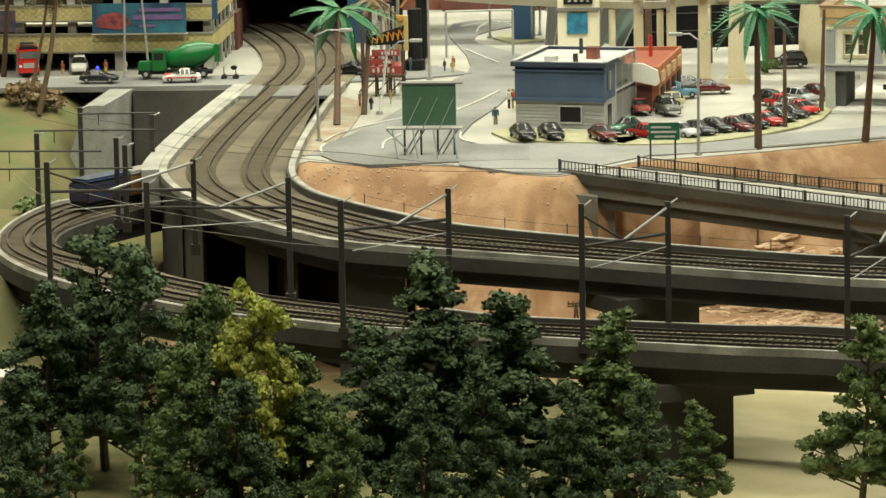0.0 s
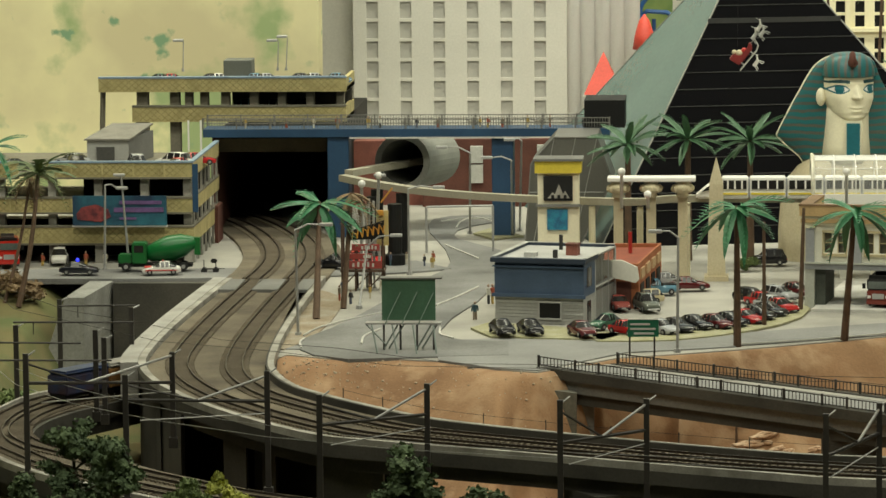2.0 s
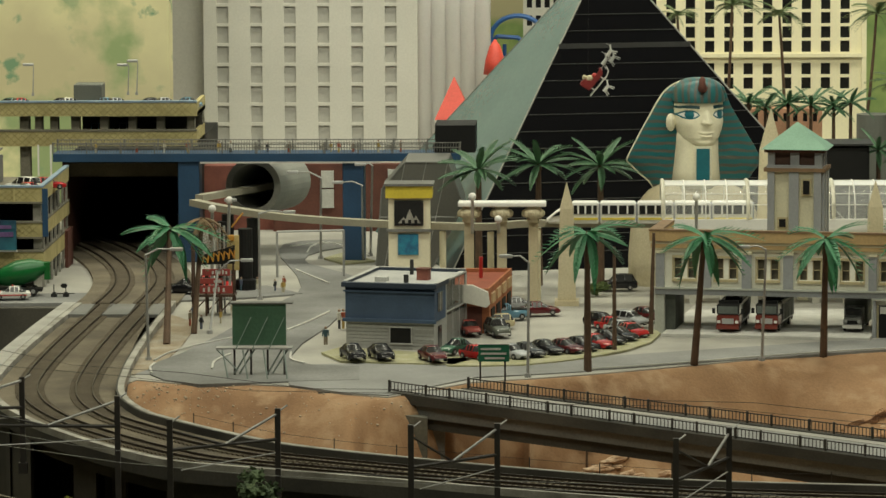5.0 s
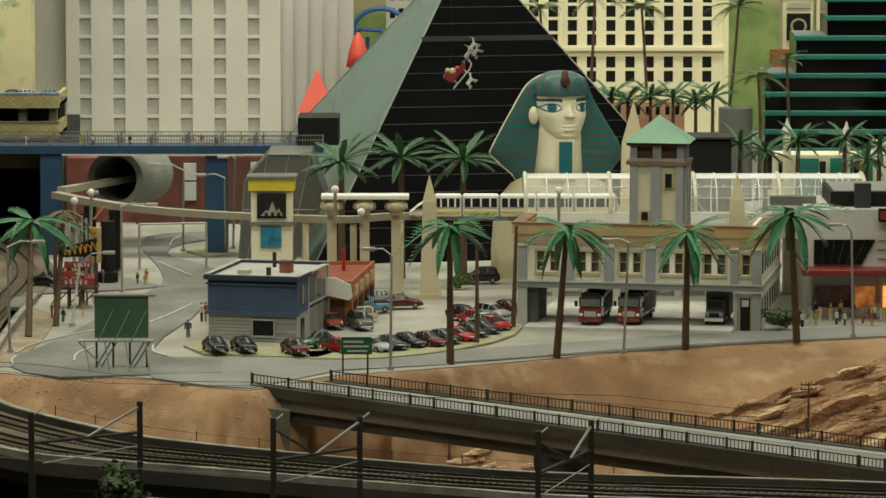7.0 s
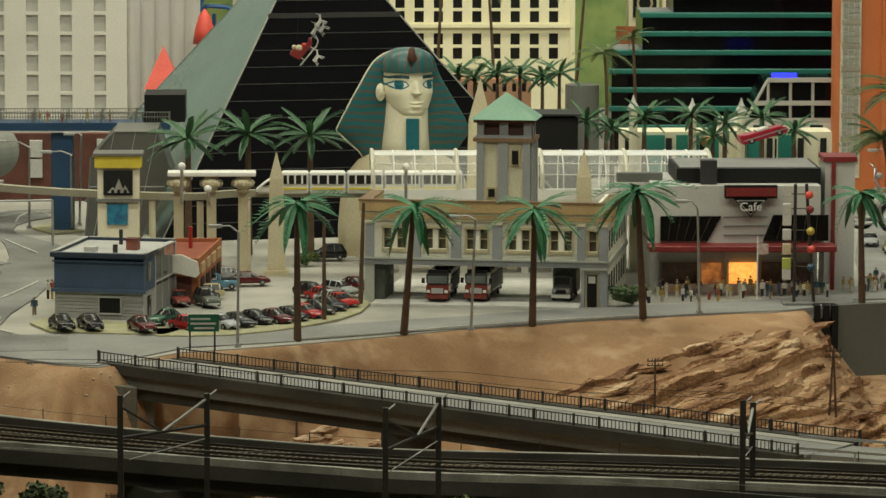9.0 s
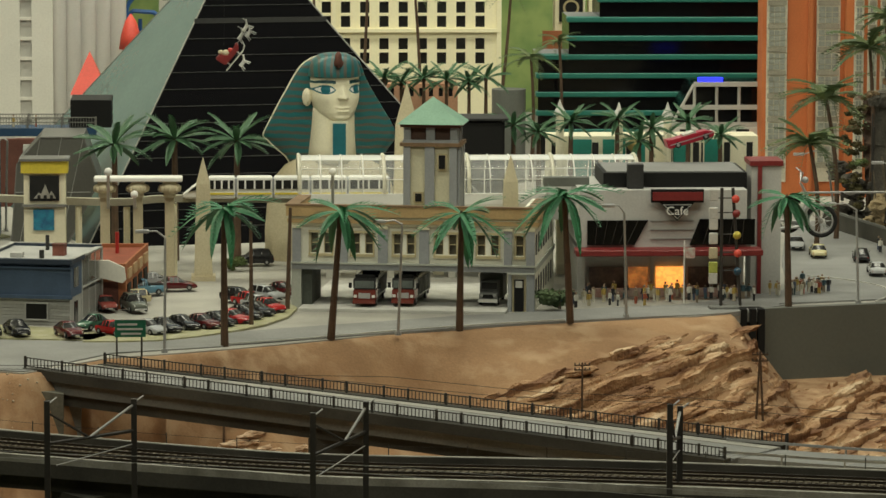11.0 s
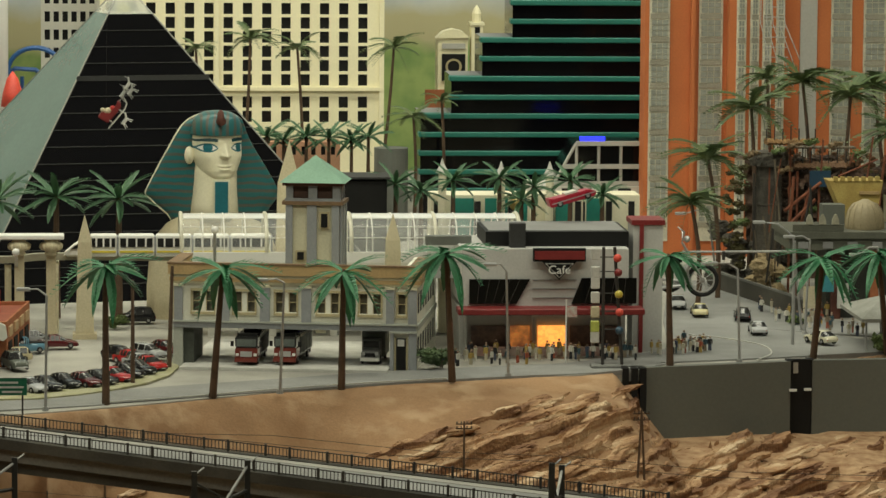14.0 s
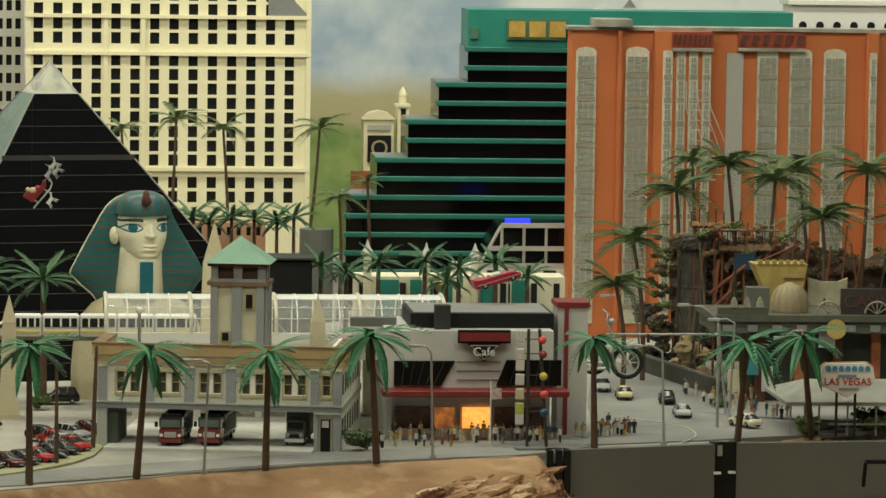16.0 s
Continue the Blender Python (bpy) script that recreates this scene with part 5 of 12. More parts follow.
    part("side_door", boxed(L + 0.0001, 0.016, 0.001, L + 0.0012, 0.028, Z(40)), DARKGLASS, v)
    # glazed stairwell on the side, with a car on its upper floor
    glass = part("stair_glass", boxed(L - 0.001, 0.05, 0.001, L + 0.0002, d - 0.002, Z(112)), mat("smoky_glass", (0.1, 0.11, 0.1), 0.15, None, 40, 300, 0.2, 0.0, 0.0, 0.0, 0.3), v, "smoky glass stairwell")
    for y0, r in ((0.048, 0.0014), (0.078, 0.0006), (0.106, 0.0006), (d - 0.001, 0.0016)):
        part("glazing_bar", tubed((L, y0, 0), (L, y0, Z(114)), r, n=6), SILL, glass)
    for z in (1, 58, 114):
        part("glazing_bar", boxed(L - 0.006, 0.05, Z(z) - 0.0008, L + 0.0008, d, Z(z) + 0.0008), SILL, glass)
    b = thing("brick_shop", "small orange brick shop with red parapet roof", "building")
    plan = [Vector(p) for p in ((-0.176, 4.602), (-0.1, 4.592), (-0.078, 4.78), (-0.157, 4.778))]
    top = 0.05
    part("wall", prism(bmesh.new(), plan, 0.0, top - 0.006), ORANGEBRICK, b)
    mid = (plan[0] + plan[2]) / 2
    for i in range(4):
        p, q = plan[i], plan[(i + 1) % 4]
        part("parapet", prism(bmesh.new(), [p, q, q.lerp(mid, 0.06), p.lerp(mid, 0.06)], top - 0.006, top), ORANGEBRICK, b)
    part("roof", prism(bmesh.new(), [p.lerp(mid, 0.062) for p in plan], top - 0.006, top - 0.004), mat("rust_roof", (0.3, 0.075, 0.04), 0.8), b)
    part("false_front", slab(bmesh.new(), [(-0.145, 0.04), (-0.103, 0.03), (-0.099, 0.034), (-0.101, 0.047), (-0.118, 0.055), (-0.145, 0.055)], 4.582, 4.588), OFFWHITE, b)
    along = plan[2] - plan[1]
    out = Vector((along.y, -along.x)).normalized()
    for j in range(4):
        p, q = plan[1] + along * (0.06 + j * 0.235), plan[1] + along * (0.2 + j * 0.235)
        part("shop_opening", prism(bmesh.new(), [p + out * 0.0002, p + out * 0.0012, q + out * 0.0012, q + out * 0.0002][::-1], 0.001, 0.026), BLACK, b)
        part("sign_plate", prism(bmesh.new(), [p + out * 0.0002, p + out * 0.0022, q + out * 0.0022, q + out * 0.0002][::-1], 0.032, 0.043), mat("pale_sign", (0.6, 0.4, 0.22), 0.6), b)
    part("front_door", boxed(-0.124, 4.5928, 0.001, -0.108, 4.5938, 0.03), BROWNRED, b)
    part("chimney", tubed((-0.112, 4.72, top - 0.006), (-0.112, 4.72, top + 0.02), 0.0022), RED, b)


blue_shop()


# ---- cafe ----
def cafe():
    v = thing("cafe_building", "grey cafe with slanted dark windows and red trim", "building")
    y = 4.66
    X0, Z0, X1, Z1 = 0.4028, -0.0059, 0.6049, 0.1167
    u = (X1 - X0) / 320
    X = lambda px: X0 + (px - 912) * u
    Z = lambda py: (578 - py) * u
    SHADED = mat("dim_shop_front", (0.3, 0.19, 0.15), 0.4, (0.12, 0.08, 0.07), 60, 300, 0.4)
    PANEL = mat("cafe_grey", (0.56, 0.555, 0.53), 0.6, None, 20, 400, 0.12)
    part("upper_wall", boxed(X(915), y, Z(486), X(1212), y + 0.15, Z(385)), PANEL, v)
    part("side_block", boxed(X(872), y + 0.1, Z(455), X(914.5), y + 0.15, Z(392)), PANEL, v)
    for q, bars in (((928, 438), (1036, 438), (1012, 482), (928, 482)), 5), (((1128, 436), (1226, 436), (1226, 482), (1110, 482)), 4):
        pts = [(X(a), Z(b)) for a, b in q]
        w = part("slanted_window", slab(bmesh.new(), pts, y - 0.003, y - 0.0004), BLACKGLASS, v)
        for k in range(1, bars + 1):
            f = k / (bars + 1)
            lo = Vector(pts[3]).lerp(Vector(pts[2]), f)
            hi = Vector(pts[0]).lerp(Vector(pts[1]), f)
            part("glazing_bar", tubed((lo.x, y - 0.0036, lo.y), (hi.x, y - 0.0036, hi.y), 0.0004, n=5), IRON, w)
    part("canopy", rounded(X(905), y - 0.03, Z(497), X(1236), y + 0.001, Z(486), 0.001, 1), DARKRED, v)
    part("shop_wall", boxed(X(915), y + 0.025, 0, X(1212), y + 0.2, Z(497)), PANEL, v)
    for a, b, m in ((935, 1000, SHADED), (1003, 1040, DIMGLOW), (1055, 1104, GLOW), (1112, 1150, SHADED), (1156, 1200, SHADED)):
        part("shop_window", boxed(X(a), y + 0.022, Z(566), X(b), y + 0.0245, Z(526)), m, v)
    for a in (924, 1001, 1047, 1107, 1153, 1206):
        part("shop_pier", boxed(X(a) - 0.002, y + 0.018, 0, X(a) + 0.002, y + 0.0215, Z(498)), PANEL, v)
    part("red_brick_base", boxed(X(930), y + 0.012, 0, X(1210), y + 0.016, Z(562)), mat("pink_mosaic", (0.42, 0.24, 0.2), 0.7, (0.5, 0.42, 0.36), 120, 600, 0.3), v)
    # roof box
    bx0, bz0, bx1, bz1 = 0.4337, 0.1136, 0.5957, 0.1384
    part("roof_box", boxed(bx0, 4.69, bz0 - 0.004, bx1, 4.8, bz1), BLACK, v)
    part("roof_box_top", boxed(bx0 + 0.004, 4.694, bz1, bx1 - 0.004, 4.796, bz1 + 0.0012), GREYROOF, v)
    part("roof_unit", boxed(X(1002), y + 0.014, Z(385), X(1030), y + 0.029, Z(342)), DARKROOF, v)
    part("roof_unit", boxed(X(858), y + 0.06, Z(388), X(940), y + 0.075, Z(372)), GREYPANEL, v)
    # sign
    s = part("cafe_sign", boxed(X(1040), y - 0.012, Z(405), X(1133), y - 0.004, Z(382)), BLACK, v, "dark red and grey cafe sign")
    part("sign_bar", boxed(X(1042), y - 0.014, Z(401), X(1131), y - 0.0122, Z(386)), DARKRED, s)
    part("sign_triangle", slab(bmesh.new(), [(X(1056), Z(406)), (X(1116), Z(406)), (X(1086), Z(438))], y - 0.011, y - 0.004), BLACK, s)
    part("sign_edge", slab(bmesh.new(), [(X(1060), Z(408)), (X(1112), Z(408)), (X(1086), Z(435))], y - 0.0122, y - 0.0112), PANEL, s)
    part("sign_face", slab(bmesh.new(), [(X(1064), Z(409.5)), (X(1108), Z(409.5)), (X(1086), Z(432))], y - 0.0132, y - 0.0124), BLACK, s)
    letters("Cafe", (X(1086), y - 0.0136, Z(420)), 0.0135, WHITE, s)
    for py in (440, 456, 472):
        part("wall_groove", boxed(X(1040), y - 0.0016, Z(py), X(1118), y - 0.0004, Z(py) + 0.0006), GREYROOF, v)
    # red-trimmed corner tower
    tx0, tz0, tx1, tz1 = 0.6021, -0.0100, 0.6360, 0.1450
    part("corner_tower", boxed(tx0, 4.7, 0, tx1, 4.748, tz1), PANEL, v)
    part("tower_cap", boxed(tx0 - 0.002, 4.698, tz1, tx1 + 0.002, 4.75, tz1 + 0.0055), DARKRED, v)
    part("tower_trim", boxed(tx0 + 0.007, 4.696, 0, tx0 + 0.0115, 4.6998, tz1), DARKRED, v)


def letters(text, at, size, material, parent, turn=0.0):
    cu = bpy.data.curves.new("letters", "FONT")
    cu.body, cu.size, cu.align_x, cu.align_y, cu.extrude = text, size, "CENTER", "CENTER", 0.0004
    cu.materials.append(material)
    ob = new("lettering", cu)
    ob.parent = parent
    ob.matrix_local = pose(*at, 90, 0, turn)
    return ob


cafe()


# ---- car park with yellow brick parapets ----
def garage():
    v = thing("parking_garage", "open multi-storey car park with yellow brick parapets", "building")
    y = 4.99
    X = lambda a: -0.7386 + (a - 200) * 0.0006827
    Z = lambda a: 0.0804 + (350 - a) * 0.0006816
    far = Vector((-0.6415, 5.2487))
    near = Vector((X(342), y))
    SLABTOP = mat("dusty_shaded_slab", (0.2, 0.185, 0.14), 0.85, None, 20, 400, 0.25)
    COPING = mat("pale_blue_coping", (0.25, 0.34, 0.44), 0.6)
    LATTICE = mat("dark_yellow_brick", (0.36, 0.31, 0.13), 0.8)
    west = -500

    def lattice(x0, x1, z0, z1, yy, holder):
        bm, q, hgt = bmesh.new(), x0, z1 - z0
        while q + hgt < x1:
            for a, b in ((q, q + hgt), (q + hgt, q)):
                face(bm, ((a - 0.0006, yy - 0.0006, z0 + 0.001), (a + 0.0006, yy - 0.0006, z0 + 0.001), (b + 0.0006, yy - 0.0006, z1 - 0.001), (b - 0.0006, yy - 0.0006, z1 - 0.001)))
            q += hgt * 0.5
        tagged(part("brick_lattice", bm, LATTICE, holder), kind="stuff")

    for top, bot in ((289, 314), (352, 376), (403, 431)):
        for a, b in (((west, 33), (83, 342)) if top == 289 else ((west, 342),)):
            p = part("parapet", boxed(X(a), y, Z(bot), X(b), y + 0.006, Z(top)), YELBRICK, v)
            lattice(max(X(a), X(-60)), X(b), Z(bot), Z(top), y, p)
            part("coping", boxed(X(a), y - 0.0012, Z(top), X(b), y + 0.007, Z(top) + 0.0022), COPING if top == 289 else SLABTOP, p)
            part("kerb", boxed(X(a), y - 0.001, Z(bot) - 0.0022, X(b), y + 0.007, Z(bot)), SLABTOP, p)
            for q in range(-40, 342, 55):
                if a < q < b:
                    part("parapet_post", boxed(X(q), y - 0.0013, Z(bot), X(q) + 0.0022, y - 0.0001, Z(top)), YELBRICK, p)
        n, f = Vector((*near, 0)), Vector((*far, 0))
        out = Vector((0.005, -0.0015, 0))
        part("side_parapet", sweep(bmesh.new(), [n, f], [n - out, f - out], Z(bot), Z(top)), YELBRICK, v)
        part("side_coping", sweep(bmesh.new(), [n + out * 0.1, f + out * 0.1], [n - out * 1.1, f - out * 1.1], Z(top), Z(top) + 0.002), COPING if top == 289 else SLABTOP, v)
        part("floor_slab", prism(bmesh.new(), [(X(west), y + 0.0075), (near.x - 0.006, y + 0.0075), (far.x - 0.006, far.y), (X(west), far.y)], Z(bot) + 0.0002, Z(bot) + 0.004), SLABTOP, v)
    for a, b in ((-12, 6), (83, 97), (165, 179), (247, 262), (323, 337)):
        part("column", boxed(X(a), y + 0.008, 0, X(b), y + 0.02, Z(314)), LIP, v)
    part("corner_column", boxed(X(341), y - 0.0015, Z(376), X(351), y - 0.0003, Z(291)), BLUE, v)
    # black sheets stand in for the shade inside the open storeys
    part("shade_sheet", boxed(X(128), y + 0.09, 0, X(338), y + 0.095, Z(314)), BLACK, v)
    part("shade_sheet", boxed(X(west), y + 0.09, 0, X(128), y + 0.095, Z(403)), BLACK, v)
    for i in range(7):
        q = near.lerp(far, 0.06 + 0.145 * i)
        part("side_column", boxed(q.x - 0.003, q.y - 0.0016, 0, q.x - 0.0005, q.y + 0.003, Z(314)), LIP, v)
    # black sheet in place of shade behind the side columns
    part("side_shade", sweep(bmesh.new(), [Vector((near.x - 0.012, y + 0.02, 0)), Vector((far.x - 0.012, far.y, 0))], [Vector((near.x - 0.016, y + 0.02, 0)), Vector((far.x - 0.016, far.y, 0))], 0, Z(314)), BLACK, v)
    part("brick_corner", sweep(bmesh.new(), [Vector((*near.lerp(far, 0.8), 0)), Vector((*far, 0))], [Vector((*near.lerp(far, 0.8), 0)) + Vector((0.004, -0.001, 0)), Vector((*far, 0)) + Vector((0.004, -0.001, 0))], 0, Z(400)), BROWNRED, v)
    # shed on the deck
    q0, q1, dz = X(139) - 0.004, X(208), Z(307)
    shed = part("roof_shed", boxed(q0, y + 0.1, dz, q1, y + 0.2, dz + 0.032), GREYWALL, v, "grey flat-roofed shed")
    bm = bmesh.new()
    low, high = [(q0 - 0.003, y + 0.097, dz + 0.032), (q1 + 0.002, y + 0.097, dz + 0.032)], [(q1 + 0.017, y + 0.2, dz + 0.042), (q0 + 0.017, y + 0.2, dz + 0.042)]
    face(bm, low + high)
    face(bm, [(p[0], p[1], p[2] - 0.002) for p in low + high][::-1])
    for p, q in zip(low + high, (low + high)[1:] + low[:1]):
        face(bm, (p, q, (q[0], q[1], q[2] - 0.002), (p[0], p[1], p[2] - 0.002)))
    part("shed_roof", bm, mat("shed_roof", (0.24, 0.23, 0.2), 0.8), shed)
    # right side in a darker colour as painted side shading
    part("shed_side_shade", prism(bmesh.new(), [(q1 + 0.0002, y + 0.1), (q1 + 0.017, y + 0.2), (q1 + 0.0002, y + 0.2)], dz, dz + 0.033), CONCRETE, shed)
    part("shed_door", boxed(q0 + 0.012, y + 0.098, dz, q0 + 0.034, y + 0.0997, dz + 0.022), mat("dark_grey_door", (0.09, 0.09, 0.085), 0.6), shed)
    # rear deck
    yy = 5.4
    XR = lambda a: -0.6496 + (a - 400) * 0.0007340
    ZR = lambda a: 0.1635 + (175 - a) * 0.0007320
    for a, b, top, bot in ((174, 613, 139, 163), (233, 612, 190, 216)):
        p = part("rear_parapet", boxed(XR(a), yy, ZR(bot), XR(b), yy + 0.006, ZR(top)), YELBRICK, v)
        lattice(XR(a), XR(b), ZR(bot), ZR(top), yy, p)
        part("rear_coping", boxed(XR(a), yy - 0.0012, ZR(top), XR(b), yy + 0.0075, ZR(top) + 0.0024), COPING if top == 139 else SLABTOP, p)
        part("rear_slab", boxed(XR(a), yy + 0.0065, ZR(bot) - 0.0005, XR(b), yy + 0.12, ZR(bot) + 0.0055), SLABTOP, p)
        part("rear_side", boxed(XR(b) - 0.005, yy + 0.0065, ZR(bot), XR(b), yy + 0.12, ZR(top)), YELBRICK, p)
    # rear columns take the dark slab colour to carry their shade
    for a, b in ((239, 259), (298, 315), (325, 338), (352, 366), (389, 404), (440, 455), (490, 504), (540, 554), (594, 607)):
        part("column", boxed(XR(a), yy + 0.012, ZR(190), XR(b), yy + 0.028, ZR(163) - 0.0006), SLABTOP, v)
    for a, b in ((237, 259), (298, 316)):
        part("column", boxed(XR(a), yy + 0.012, 0, XR(b), yy + 0.028, ZR(216) - 0.0006), SLABTOP, v)
    # dark sheet in place of shade under the rear deck
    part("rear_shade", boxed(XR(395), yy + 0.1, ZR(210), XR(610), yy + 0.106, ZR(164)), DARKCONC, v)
    part("slanted_column", tubed((XR(170), yy + 0.02, 0), (XR(178), yy + 0.02, ZR(163)), 0.0036), SLABTOP, v)
    part("deck_kiosk", bevelled(boxed(XR(388), yy + 0.05, ZR(157), XR(438), yy + 0.09, ZR(112)), 0.001, 1), GREYPANEL, v)


garage()


# ---- tunnel, foot bridge and brick walls behind ----
def tunnel():
    v = thing("tunnel", "square railway tunnel mouth behind the tracks, inside painted black for shade", "tunnel")
    x0, z0, x1, z1 = -0.6510, -0.0066, -0.5095, 0.1213
    part("side_wall", boxed(x0 - 0.005, 5.3, 0, x0, 5.84, z1), BROWNRED, v)
    # far wall, roof and back are black to carry the tunnel's shade
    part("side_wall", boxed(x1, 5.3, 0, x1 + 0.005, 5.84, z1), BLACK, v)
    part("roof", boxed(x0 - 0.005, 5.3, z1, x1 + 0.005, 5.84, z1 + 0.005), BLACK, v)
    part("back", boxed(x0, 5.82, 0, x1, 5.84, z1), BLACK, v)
    part("lintel", boxed(x0, 5.302, 0.1040, x1, 5.31, z1), mat("tunnel_lintel", (0.12, 0.1, 0.06), 0.8), v)
    w = thing("brick_wall", "red brick wall with pale panels behind the pillars", "wall", kind="structure")
    bx0, bz0, bx1, bz1 = -0.5107, -0.0103, -0.2378, 0.0906
    part("wall", boxed(bx0 - 0.03, 5.62, 0, bx0 + 0.2, 5.66, bz1 - 0.004), REDBRICK, w)
    part("wall", boxed(bx0 + 0.1, 5.6, 0, bx1 + 0.1, 5.618, bz1), BROWNRED, w)
    for a, b, c, d in ((866, 888, 182, 212), (866, 888, 215, 248), (985, 1000, 180, 210)):
        part("pale_panel", boxed(*(lambda q: (q[0], 5.593, q[1], q[2], 5.5995, q[3]))((-0.3458 + (a - 866) * 0.00075, 0.0819 - (d - 182) * 0.00075, -0.3458 + (b - 866) * 0.00075, 0.0819 - (c - 182) * 0.00075))), PALE, w)
    t = thing("concrete_pipe", "large grey concrete tube the monorail leaves", "pipe")
    a, b = Vector((-0.4141, 5.3000, 0.0911)), Vector((-0.3852, 5.4500, 0.0832))
    ax = (b - a).normalized()
    R, r = 0.036, 0.028
    bm = bmesh.new()
    uu = ax.orthogonal().normalized()
    ww = ax.cross(uu)
    rings = []
    for p, rad in ((a, r), (a, R), (b, R), (b, r)):
        rings.append([bm.verts.new(p + (uu * math.cos(q * math.pi / 16) + ww * math.sin(q * math.pi / 16)) * rad) for q in range(32)])
    for i in range(4):
        for q in range(32):
            s, o = rings[i], rings[(i + 1) % 4]
            bm.faces.new((s[q], s[(q + 1) % 32], o[(q + 1) % 32], o[q]))
    part("tube", bm, GREYROCK, t)
    part("dark_inside", tubed(b - ax * 0.002, b + ax * 0.002, r, n=32), BLACK, t)


tunnel()


def foot_bridge():
    v = thing("foot_bridge", "navy blue steel footbridge with dull grey railings", "bridge")
    y = 5.25
    a, b = (-0.6616, 5.2500, 0.1375), (-0.1500, 5.2500, 0.1374)
    low = 0.1275
    part("deck", boxed(a[0], y, low, b[0], y + 0.05, a[2]), BLUE, v)
    part("edge_strip", boxed(-0.4761, y - 0.002, low - 0.002, -0.2504, y + 0.002, low), PALE, v)
    for px in (612, 906):
        x0 = -0.5049 + (px - 612) * y / 7459
        part("pillar", rounded(x0, y + 0.004, 0, x0 + 0.027, y + 0.044, low - 0.0002, 0.001, 1), BLUE, v)
    h = 0.0135
    RAILGREY = mat("dull_rail_grey", (0.19, 0.185, 0.165), 0.6, None, 60, 600, 0.25)
    for yy in (y + 0.001, y + 0.049):
        for zz in (h, h * 0.55):
            part("handrail", tubed((a[0], yy, a[2] + zz), (b[0], yy, a[2] + zz), 0.0006, n=5), RAILGREY, v)
        bm = bmesh.new()
        n = 150
        for i in range(n):
            x = a[0] + (b[0] - a[0]) * (i + 0.5) / n
            box(bm, x - 0.0003, yy - 0.0003, a[2], x + 0.0003, yy + 0.0003, a[2] + h)
        tagged(part("balusters", bm, RAILGREY, v), kind="stuff")
        for i in range(13):
            x = a[0] + (b[0] - a[0]) * i / 12
            part("railing_post", boxed(x - 0.0009, yy - 0.0009, a[2], x + 0.0009, yy + 0.0009, a[2] + h + 0.001), RAILGREY, v)
    part("end_hut", boxed(-0.1819, y + 0.01, a[2], -0.1310, y + 0.09, 0.1718), BLACK, v)
    part("stair_frame", boxed(-0.6802, y - 0.006, 0.1104, -0.6781, y - 0.004, 0.1496), WHITE, v)
    part("stair_frame", boxed(-0.6645, y - 0.006, 0.1104, -0.6623, y - 0.004, 0.1496), WHITE, v)


foot_bridge()


